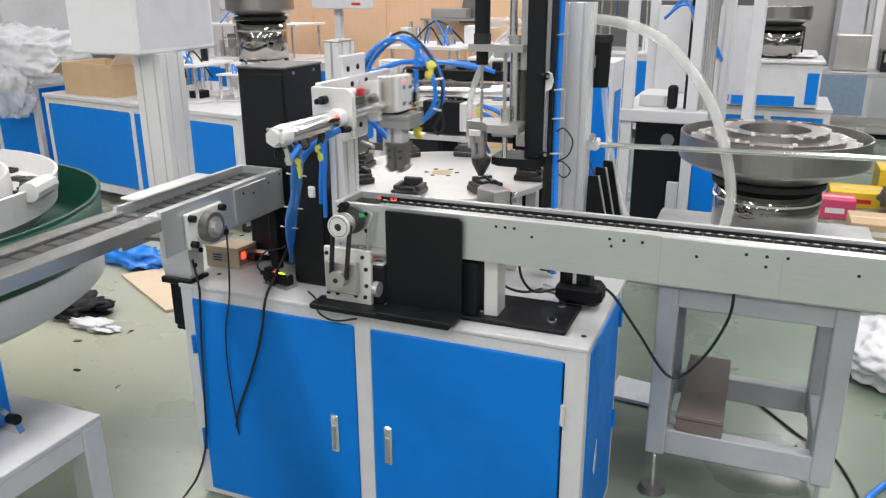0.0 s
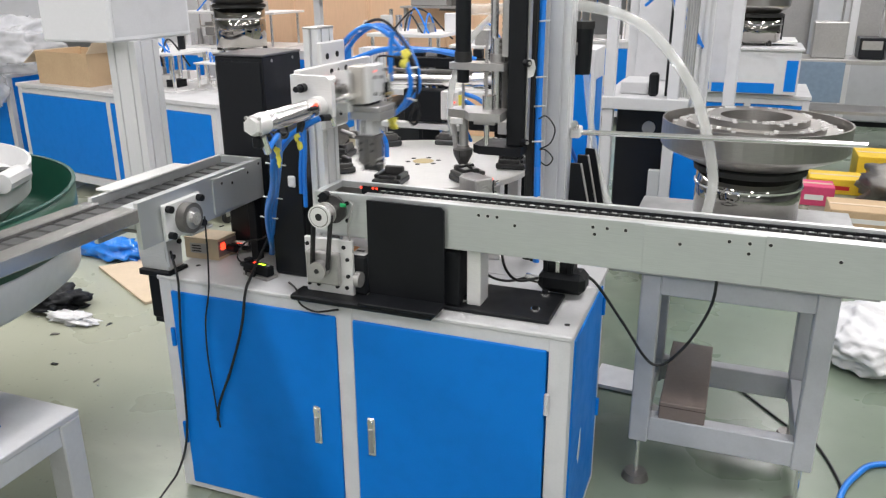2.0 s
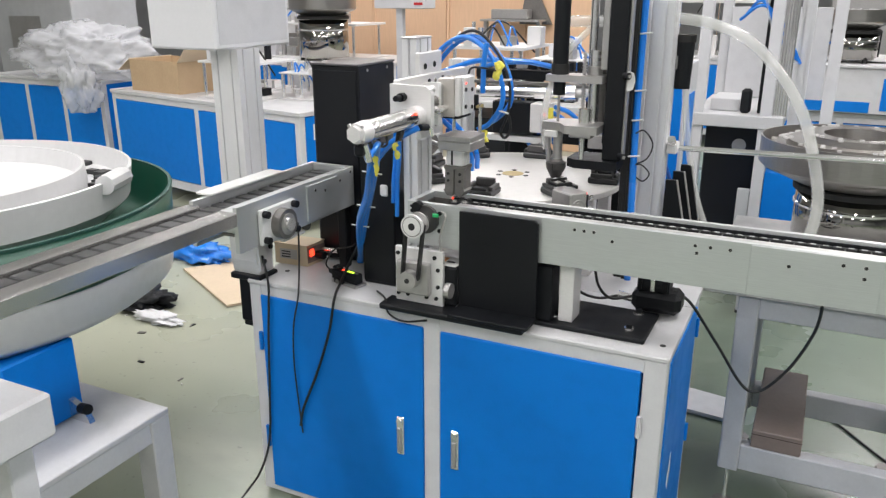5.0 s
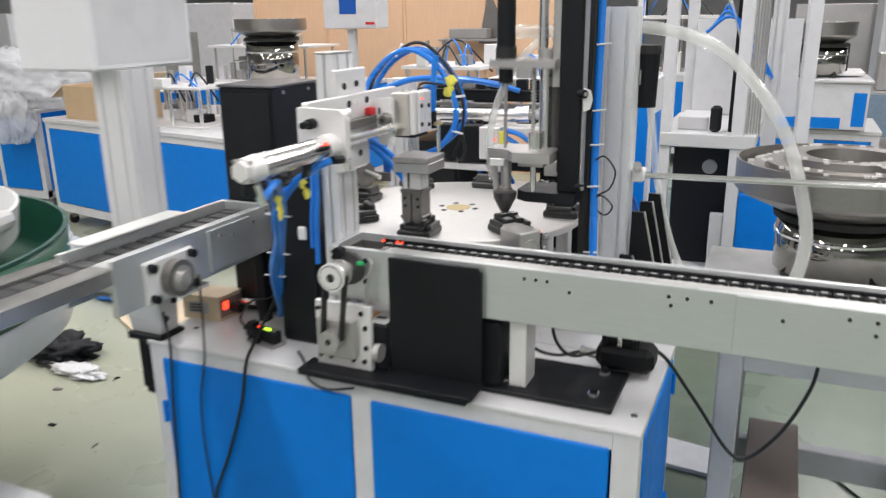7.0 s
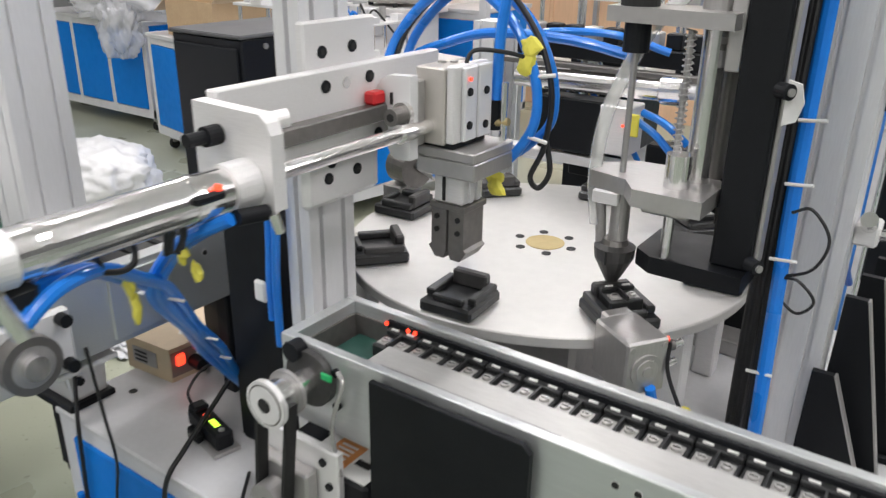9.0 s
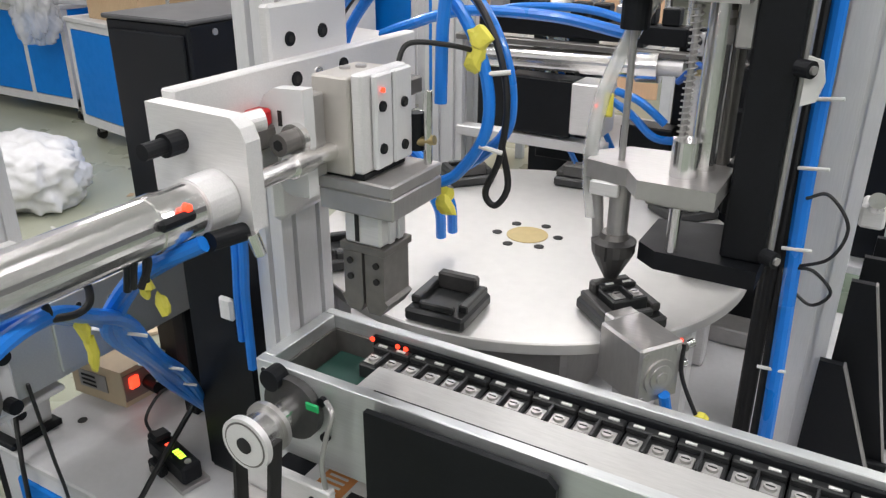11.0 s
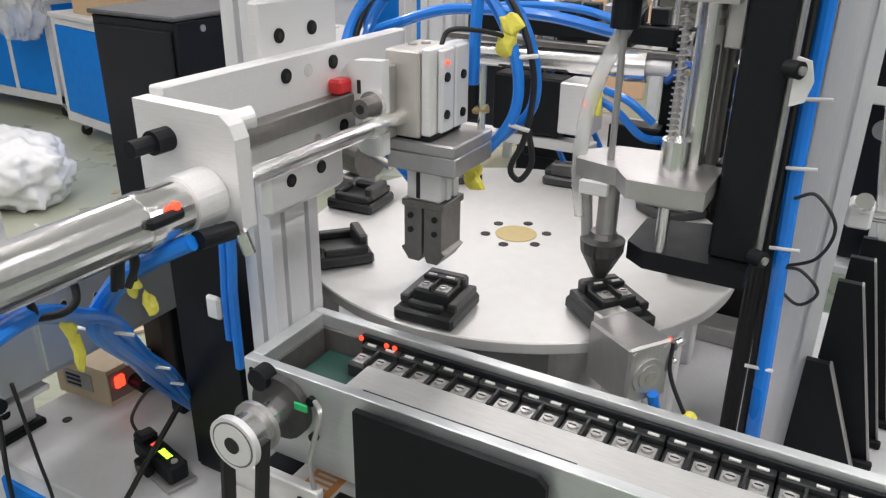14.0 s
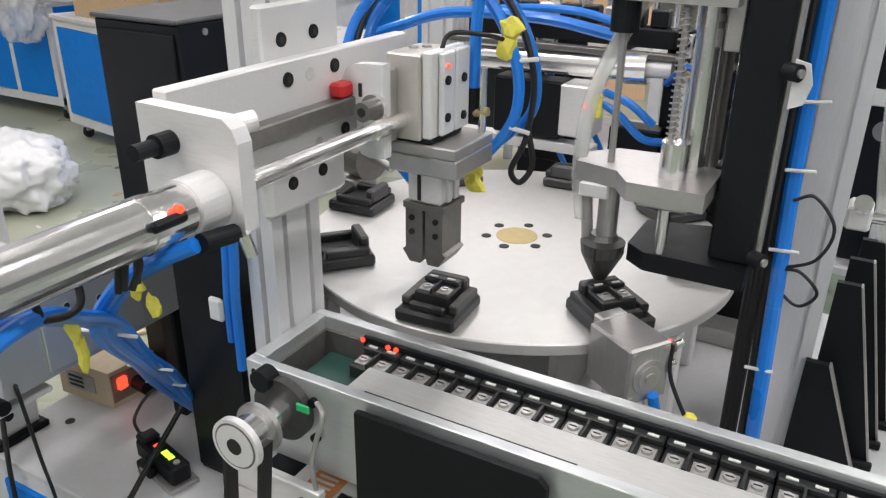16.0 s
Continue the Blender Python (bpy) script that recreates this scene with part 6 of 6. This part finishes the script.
def boards():
    for k, (x0, x1) in enumerate(((-5.3, -4.35), (-4.34, -3.42), (-3.41, -2.5), (-2.49, -1.75))):
        w = thing("board_panel", "orange-brown wooden board panel of a partition", "partition", ((x0 + x1) / 2, 6.2, 0), "partition boards")
        part("sheet", bx(x0, x1, 6.18, 6.22, 0.0, 2.3, 0.003), PLY, w)
        part("edge_strip", bx(x0, x0 + 0.03, 6.165, 6.1795, 0.0, 2.3, 0.002), PLY, w)
    t = thing("shelf_rack", "dark triangular shelf bracket on the boards", "shelf", (-2.3, 6.1, 1.1))
    part("bracket", prism([(-2.55, 1.25), (-2.2, 1.25), (-2.45, 1.75)], "y", 6.13, 6.165), JAW, t)
    part("shelf", bx(-2.9, -2.25, 5.9, 6.12, 1.28, 1.30, 0.002), STEEL, t)
    part("gear", bx(-2.8, -2.4, 5.95, 6.1, 1.3005, 1.40, 0.01), STEEL, t)
    part("leg", bx(-2.88, -2.84, 5.95, 6.0, 0.0, 1.28, 0.002), STEEL, t)
    part("leg", bx(-2.30, -2.26, 5.95, 6.0, 0.0, 1.28, 0.002), STEEL, t)


boards()


def wire_cage():
    c = thing("wire_cage", "bright steel wire cage standing on the bench by the boards", "cage", (-4.5, 5.15, 1.46))
    x0, x1, y0, y1, z0, z1 = -4.72, -4.16, 5.0, 5.3, 0.963, 1.42
    for z in (0.99, 1.12, 1.26, 1.40):
        for a, b in (((x0, y0), (x1, y0)), ((x1, y0), (x1, y1)), ((x1, y1), (x0, y1)), ((x0, y1), (x0, y0))):
            part("ring_wire", rod((*a, z), (*b, z), 0.008, seg=8), CHROME, c)
    for x in (x0, -4.55, -4.44, -4.33, x1):
        for y in (y0, y1):
            part("upright_wire", rod((x, y, z0), (x, y, z1), 0.007, seg=8), CHROME, c)
    part("inner_tray", bx(x0 + 0.03, x1 - 0.03, y0 + 0.03, y1 - 0.03, 1.0, 1.16, 0.004), STEEL, c)


wire_cage()


def white_panel_stand():
    h = thing("operator_panel", "small white operator box on a slim post", "operator panel", (-2.9, 4.2, 0))
    part("post", bx(-2.93, -2.87, 4.17, 4.23, 0.012, 1.44, 0.003), WHITE, h)
    part("base", bx(-3.05, -2.75, 4.05, 4.35, 0, 0.012, 0.002), STEEL, h)
    box = part("box", bx(-3.10, -2.62, 4.10, 4.30, 1.44, 1.80, 0.006), WHITE, h)
    part("label_bar", bx(-2.72, -2.64, 4.096, 4.0995, 1.47, 1.49, 0), RED, box)
    part("screen", bx(-2.95, -2.8, 4.096, 4.0995, 1.55, 1.7, 0), HOSEDARK, box)


white_panel_stand()


def crumple(name, label, centre, size, seed, mat, category, sub=5, rough=0.35):
    """A crumpled sheet or bag: a lump with folded facets, lying on what is below."""
    bm = bmesh.new()
    bmesh.ops.create_icosphere(bm, subdivisions=sub, radius=1)
    for v in bm.verts:
        n = noise.noise(v.co * 2.3 + Vector((seed, 0, 0))) + 0.6 * noise.noise(v.co * 5.7 + Vector((0, seed, 0))) + 0.35 * abs(noise.noise(v.co * 11 + Vector((0, 0, seed))))
        v.co *= 1 + rough * (n + 0.5 * abs(noise.noise(v.co * 8 + Vector((seed, seed, 0)))))
        v.co = Vector((centre[0] + v.co.x * size[0], centre[1] + v.co.y * size[1], max(centre[2], centre[2] + (v.co.z + 0.75) * size[2])))
    return solo(name, bm, mat, label, category, smooth=True)


def open_carton(x, y, z, w, d, h, turn, label):
    c = thing("cardboard_box", label, "cardboard box", (x, y, z))
    m = Matrix.Translation((x, y, z)) @ Matrix.Rotation(math.radians(turn), 4, "Z")

    def spot(bm):
        bmesh.ops.transform(bm, matrix=m, verts=bm.verts)
        return bm
    part("bottom", spot(bx(-w / 2, w / 2, -d / 2, d / 2, 0.0005, 0.006, 0)), CARD, c)
    for a, b_, cc, e in ((-w / 2, w / 2, -d / 2, -d / 2 + 0.006), (-w / 2, w / 2, d / 2 - 0.006, d / 2), (-w / 2, -w / 2 + 0.006, -d / 2 + 0.0062, d / 2 - 0.0062), (w / 2 - 0.006, w / 2, -d / 2 + 0.0062, d / 2 - 0.0062)):
        part("side", spot(bx(a, b_, cc, e, 0.006, h, 0)), CARD, c)
    part("flap", spot(prism([(-w / 2, h), (-w / 2 - 0.16, h - 0.10), (-w / 2 - 0.164, h - 0.095), (-w / 2, h + 0.006)], "y", -d / 2, d / 2)), CARDPALE, c)
    part("flap", spot(prism([(w / 2, h), (w / 2 + 0.10, h + 0.10), (w / 2 + 0.104, h + 0.095), (w / 2 + 0.004, h - 0.004)], "y", -d / 2, d / 2)), CARDPALE, c)


open_carton(-4.42, 3.10, 0.80, 0.60, 0.42, 0.25, -8, "open cardboard box with raised flaps on a bench")
crumple("plastic_film", "crumpled clear plastic film draped over a bench", (-5.75, 3.35, 0.82), (0.65, 0.4, 0.26), 3, FILM, "plastic film")
crumple("plastic_film", "sheet of clear film hanging down a bench corner", (-5.46, 3.02, 0.56), (0.17, 0.12, 0.28), 8, FILM, "plastic film")
crumple("plastic_bag", "white crumpled plastic bag lying on the floor", (1.20, 1.86, 0.004), (0.25, 0.30, 0.09), 12, BAG, "plastic bag", 5, 0.20)
crumple("plastic_bag", "crumpled white plastic bag on the floor", (-4.15, 1.88, 0.004), (0.38, 0.30, 0.18), 17, BAG, "plastic bag", 5, 0.20)
crumple("dark_rag", "dark crumpled rag lying on the floor", (-2.78, 1.0, 0.003), (0.16, 0.11, 0.04), 21, BLACK, "scraps", 4, 0.6)
crumple("blue_cloth", "blue plastic sheet lying on the floor", (-3.08, 1.74, 0.003), (0.24, 0.10, 0.05), 27, HOSE, "plastic sheet", 4, 0.5)
crumple("paper_scrap", "crumpled white paper scrap on the floor", (-2.55, 0.88, 0.003), (0.12, 0.05, 0.018), 31, BAG, "scraps", 4, 0.7)
crumple("grey_bag", "grey bag of parts on the floor", (1.75, 4.6, 0.003), (0.3, 0.3, 0.14), 35, JAW, "bag", 4, 0.5)
solo("cardboard_sheet", prism([(-2.98, 1.52), (-2.34, 1.17), (-2.12, 1.48), (-2.72, 1.84)], "z", 0.004, 0.016), CARDPALE, "flat pale cardboard sheet lying on the floor", "cardboard")

solo("foam_sheet", prism([(0.05, 1.12), (0.27, 1.10), (0.25, 1.28), (0.06, 1.31)], "z", 0.004, 0.02), BAG, "white foam sheet lying on the floor behind the cabinet", "foam sheet")


def litter():
    r = random.Random(9)
    for k in range(42):
        zone = k % 3
        x, y = ((r.uniform(-3.2, -1.7), r.uniform(0.2, 1.6)), (r.uniform(0.95, 2.0), r.uniform(1.6, 5.2)), (r.uniform(-4.8, -2.2), r.uniform(1.2, 2.6)))[zone]
        s = r.uniform(0.008, 0.030) if zone else r.uniform(0.006, 0.020)
        a = r.uniform(0, 3.1)
        u, v = Vector((math.cos(a), math.sin(a))) * s, Vector((-math.sin(a), math.cos(a))) * s * r.uniform(0.3, 0.9)
        pts = [(x + u.x + v.x, y + u.y + v.y), (x - u.x + v.x, y - u.y + v.y), (x - u.x - v.x * r.uniform(0.4, 1), y - u.y - v.y), (x + u.x - v.x, y + u.y - v.y * r.uniform(0.4, 1))]
        solo("floor_scrap", prism(pts, "z", 0.002, 0.002 + r.uniform(0.002, 0.006)), r.choice((JAW, STICKER, CARD, BLACK, CARDPALE, JAW)), "small scrap of litter lying on the floor", "scrap", "floor litter")


litter()


def cartons():
    spec = ((1.30, 5.0, 0.42, 0.3, 0.10, YCARD, "yellow printed carton on the floor"), (1.12, 4.55, 0.24, 0.22, 0.12, PINK, "pink printed carton on the floor"), (1.72, 5.5, 0.5, 0.4, 0.18, YCARD, "larger yellow carton on the floor"), (1.42, 4.1, 0.5, 0.35, 0.10, CARD, "shallow brown tray of parts on the floor"), (1.95, 4.9, 0.3, 0.3, 0.16, PINK, "pink carton beside yellow cartons"), (1.15, 3.6, 0.3, 0.3, 0.06, STICKER, "white polystyrene tray on the floor"))
    for x, y, w, d, h, m, label in spec:
        c = thing("carton", label, "carton", (x, y, 0), "cartons on the floor")
        part("body", bx(x - w / 2, x + w / 2, y - d / 2, y + d / 2, 0.001, h, 0.004), m, c)
        part("lid_seam", bx(x - w / 2 + 0.01, x + w / 2 - 0.01, y - 0.02, y + 0.02, h, h + 0.002, 0), CARDPALE, c)
        part("print_bar", bx(x - w * 0.35, x + w * 0.2, y - d / 2 - 0.002, y - d / 2 - 0.0003, h * 0.35, h * 0.6, 0), RED if m is YCARD else STICKER, c)


cartons()


def far_things():
    for k, (x, y, w, d, h, m) in enumerate(((2.0, 8.6, 1.6, 0.9, 1.9, HALLWALL), (3.4, 10.0, 1.8, 1.0, 2.2, WHITE), (-3.6, 9.5, 1.5, 0.9, 1.8, WHITE), (-6.6, 7.0, 1.4, 0.9, 1.7, WHITE), (-8.4, 5.4, 1.4, 1.0, 1.6, HALLWALL), (0.9, 9.6, 1.1, 0.8, 1.6, STEEL))):
        c = thing("machine_housing", "tall grey machine housing far back in the hall", "machine", (x, y, 0), "far machine housings")
        part("body", bx(x - w / 2, x + w / 2, y - d / 2, y + d / 2, 0.05, h, 0.01), m, c)
        part("window", bx(x - w * 0.3, x + w * 0.1, y - d / 2 - 0.004, y - d / 2 - 0.0005, h * 0.45, h * 0.8, 0), STEEL, c)
        if k > 1:
            part("blue_door", bx(x - w * 0.45, x + w * 0.45, y - d / 2 - 0.006, y - d / 2 - 0.0005, 0.12, h * 0.36, 0), BLUE, c)
        part("plinth", bx(x - w / 2 + 0.02, x + w / 2 - 0.02, y - d / 2 + 0.02, y + d / 2 - 0.02, 0.0, 0.05, 0), BLACK, c)
    t = thing("work_table", "steel work table with a blue cloth far back", "table", (1.35, 6.9, 0))
    part("top", bx(1.0, 2.2, 6.6, 7.2, 0.78, 0.82, 0.003), STEEL, t)
    for x in (1.04, 2.16):
        for y in (6.64, 7.16):
            part("leg", bx(x - 0.02, x + 0.02, y - 0.02, y + 0.02, 0, 0.78, 0.002), STEEL, t)
    part("lower_shelf", bx(1.06, 2.14, 6.66, 7.14, 0.3, 0.33, 0.002), STEEL, t)
    for x, z, w, h, m in ((1.25, 0.82, 0.30, 0.34, STEEL), (1.62, 0.82, 0.22, 0.20, BLACKBOX), (1.92, 0.82, 0.34, 0.42, WHITE)):
        u = thing("bench_unit", "small grey machine unit on the far work table", "machine", (x, 6.9, z), "units on the far table")
        part("case", bx(x - w / 2, x + w / 2, 6.75, 7.05, z + 0.0005, z + h, 0.008), m, u)
        part("front_plate", bx(x - w * 0.4, x + w * 0.4, 6.744, 6.7495, z + h * 0.45, z + h * 0.85, 0), STEEL, u)
        part("post", rod((x + w * 0.3, 6.9, z + h), (x + w * 0.3, 6.9, z + h + 0.35), 0.012, seg=10), CHROME, u)
    for x in (1.55, 2.35, 3.05):
        p = thing("guard_post", "tall pale aluminium post of a far machine frame", "post", (x, 7.9, 0), "far frame posts")
        part("post", bx(x - 0.035, x + 0.035, 7.86, 7.94, 0.012, 2.3, 0.004), PROFILE, p)
        part("base", bx(x - 0.08, x + 0.08, 7.82, 7.98, 0, 0.012, 0.002), STEEL, p)
    solo("blue_cloth", bx(1.0, 1.4, 6.59, 6.5975, 0.42, 0.80, 0.002), material("faded_blue_cloth", (0.20, 0.27, 0.36), 0.8, 0, 0.2, 30), "faded blue cloth hanging from the far table", "cloth")


far_things()


# ---- left feeder ----
def left_feeder():
    f = thing("green_bowl_feeder", "large bowl feeder with a green lined trough and pale spiral bowl", "bowl feeder", (-2.23, -0.36, 0.35))
    cx, cy = -2.23, -0.36
    part("trough", lathe((cx, cy, 0), [(0.788, 0.925), (0.78, 0.78), (0.74, 0.745), (0.0, 0.735)], 72), GREEN, f, "dark green trough lining", smooth=True)
    part("skirt", lathe((cx, cy, 0), [(0.30, 0.58), (0.72, 0.60), (0.775, 0.64), (0.785, 0.755)], 72), RIM, f, "pale lower shell", smooth=True)
    part("wall", lathe((cx, cy, 0), [(0.780, 0.7555), (0.790, 0.7555), (0.796, 0.926), (0.790, 0.926)], 72), GREEN, f, "dark green trough wall", smooth=True)
    part("trough_lip", lathe((cx, cy, 0), [(0.786, 0.926), (0.799, 0.926), (0.799, 0.933), (0.786, 0.933), (0.786, 0.926)], 72), GREENPAD, f)
    bowl = part("bowl", lathe((cx, cy, 0), [(0.0, 0.83), (0.58, 0.84), (0.655, 0.905), (0.67, 1.005), (0.66, 1.007), (0.64, 0.935), (0.52, 0.93), (0.515, 1.01), (0.505, 1.01), (0.49, 0.95), (0.0, 0.94)], 64), RIM, f, "pale spiral bowl")
    part("outlet_chute", hose([(cx + 0.54, cy + 0.37, 0.985), (cx + 0.60, cy + 0.30, 1.0), (cx + 0.645, cy + 0.20, 1.0)], 0.032, 6, 10), RIM, bowl)
    bm = bmesh.new()
    rng = random.Random(4)
    for _ in range(40):
        a, r = rng.uniform(-0.6, 2.2), rng.uniform(0.54, 0.62)
        p = Vector((cx + r * math.cos(a), cy + r * math.sin(a), 0.936))
        bx(p.x - 0.022, p.x + 0.022, p.y - 0.014, p.y + 0.014, p.z - 0.009, p.z + 0.012, 0, bm)
    tagged(part("small_parts", bm, NEST, bowl, "loose dark terminal bodies"), kind="stuff")
    part("drive_drum", rod((cx, cy, 0.42), (cx, cy, 0.585), 0.32, seg=48), STEEL, f)
    part("pedestal", bx(-1.92, -1.50, -0.66, -0.42, 0.3505, 0.60, 0.006), BLUE, f, "blue sheet-metal pedestal")
    part("pedestal", bx(-2.29, -1.95, -0.66, -0.32, 0.3505, 0.42, 0.006), BLUE, f)
    s = thing("feeder_bench", "white painted low steel bench under the feeder", "bench", (-1.9, -0.5, 0))
    x0, x1, y0, y1, h = -2.3, -1.285, -1.0, -0.29, 0.33
    part("top", bx(x0, x1, y0, y1, h, h + 0.02, 0.003), TOP, s)
    for x in (x0, x1 - 0.075):
        for y in (y0, y1 - 0.075):
            part("leg", bx(x, x + 0.075, y, y + 0.075, 0.0, h - 0.0005, 0.004), TOP, s)
    part("rail", bx(x0 + 0.075, x1 - 0.075, y1 - 0.07, y1 - 0.01, h - 0.07, h - 0.001, 0.002), TOP, s)
    part("rail", bx(x1 - 0.07, x1 - 0.005, y0 + 0.075, y1 - 0.075, h - 0.07, h - 0.001, 0.002), TOP, s)
    c = thing("bracket_clamp", "chrome clamp with a black knob on the low bench", "clamp", (-1.5, -0.42, 0.42))
    part("arm", prism([(-1.62, 0.3505), (-1.42, 0.3505), (-1.44, 0.39), (-1.58, 0.45)], "y", -0.47, -0.45), CHROME, c)
    part("knob", rod((-1.46, -0.46, 0.39), (-1.42, -0.47, 0.40), 0.016), BLACK, c)
    solo("bench_cable", hose([(-1.9, -0.72, 0.357), (-1.6, -0.78, 0.357), (-1.4, -0.86, 0.38), (-1.27, -0.92, 0.30), (-1.2, -0.95, 0.1), (-1.1, -1.0, 0.01)], 0.006), CABLE, "black cable trailing off the low bench", "cable", smooth=True)


left_feeder()


# ---- products ----
FIRST = terminal_block()
SLOT0, PITCH, LANE = -0.467, 0.055, 0.105
ROW = [copy_thing(FIRST, pose(SLOT0 + PITCH * k, LANE, 0.985)) for k in range(0, 37)]
NEST_LOADS = {station: copy_thing(FIRST, pose(CX, CY, TZ)) for station in (-42, 3, 48, 93, 138, -177)}
FIRST.location = (1.62, LANE, 0.985)
part("drip_tray", bx(1.55, 1.70, 0.0, 0.146, 0.90, 0.9845, 0.002), ALUX, bpy.data.objects["chain_conveyor"])


# ---- what moves ----
CYCLES = (-1.85, 0.95, 3.65, 6.45, 9.3)
STEPS = (0.95, 3.65, 6.515, 9.3, 11.965)
REACH, LIFT = -0.158, -0.048


def ease(u):
    return u * u * (3 - 2 * u)


def index_rows(until=16.0):
    """Seconds and degrees turned by the table so far."""
    rows, turned = [(0.0, 0.0)], 0.0
    for t in STEPS:
        for k in range(5):
            rows.append((t - 0.135 + 0.24 * k / 4, turned - 45 * ease(k / 4)))
        turned -= 45
    return [r for r in rows if r[0] <= until] + [(16.0, turned)]


def head_rows():
    """Seconds, reach and lift of the gripper."""
    rows = []
    for t in CYCLES:
        rows += [(t + 0.20, 0, 0), (t + 0.36, 0, LIFT), (t + 0.60, 0, LIFT), (t + 0.78, 0, 0), (t + 0.92, 0, 0), (t + 1.13, REACH, 0), (t + 1.16, REACH, 0), (t + 1.27, REACH, LIFT), (t + 1.50, REACH, LIFT), (t + 1.64, REACH, 0), (t + 1.72, REACH, 0), (t + 1.96, 0, 0)]
    rows = [r for r in rows if r[0] > 0.0]
    return [(0.0, REACH * 0.35, 0)] + rows + [(16.0, 0, 0)]


def nest_place(angle):
    a = math.radians(angle)
    return pose(CX + (NEST_R + 0.001) * math.cos(a), CY + (NEST_R + 0.001) * math.sin(a), TZ + 0.0206, 0, 0, angle + 90)


def motions():
    walk(TABLE, [(t, pose(CX, CY, TZ, 0, 0, 3.5 + a)) for t, a in index_rows()])
    at = Vector((-0.49, 0.25, 1.3))
    walk(SLIDE, [(t, pose(at.x, at.y + dy, at.z)) for t, dy, dz in head_rows()])
    ag = Vector((-0.462, 0.262, 1.25))
    walk(GRIPPER, [(t, pose(ag.x, ag.y + dy, ag.z + dz)) for t, dy, dz in head_rows()])
    walk(LOOP, [(t, pose(-0.5, 0.33 + 0.6 * dy, 1.36, 0, 0, 40 * dy)) for t, dy, dz in head_rows()])
    down = [(0.0, 0.0)]
    for t in STEPS:
        down += [(t + 0.45, 0.0), (t + 0.66, 1.0), (t + 1.50, 1.0), (t + 1.68, 0.0)]
    down.append((16.0, 0.0))
    walk(DRIVER, [(t, pose(-0.25, 0.4, 1.43 - 0.09 * d)) for t, d in down])
    walk(NOZZLE, [(t, pose(-0.28, 0.394, 1.07 + 0.006 - 0.010 * d)) for t, d in down])
    # the row on the conveyor moves up one place each time a part is set down
    for k, part_on_row in enumerate(ROW):
        rows = [(0.0, 0)]
        for n, t in enumerate(STEPS[:4]):
            rows += [(t + 0.55, n), (t + 0.85, n + 1)]
        rows.append((16.0, 4))
        walk(part_on_row, [(t, pose(SLOT0 + PITCH * (k + n), LANE, 0.985)) for t, n in rows])
    # parts on the table turn with it, and are lifted out at the gripper's station
    for number, (station, ob) in enumerate(NEST_LOADS.items()):
        taken = CYCLES[number + 1] + 0.48 if number < 4 else 99.0
        rows = [(t, nest_place(station + 0.5 + a)) for t, a in index_rows() if t < taken]
        if taken < 50:
            still = nest_place(-86.5)
            rows.append((taken, still))
            cycle = CYCLES[number + 1]
            for t, dy, dz in head_rows():
                if cycle + 0.55 < t < cycle + 1.30:
                    rows.append((t, Matrix.Translation((0, dy, dz - LIFT)) @ still))
            rows.append((cycle + 1.42, pose(SLOT0, LANE, 0.985)))
            for n, t in enumerate(STEPS[number + 1:4]):
                rows += [(t + 0.55, pose(SLOT0 + PITCH * n, LANE, 0.985)), (t + 0.85, pose(SLOT0 + PITCH * (n + 1), LANE, 0.985))]
            rows.append((16.0, rows[-1][1]))
        else:
            rows.append((16.0, rows[-1][1]))
        walk(ob, rows)


motions()
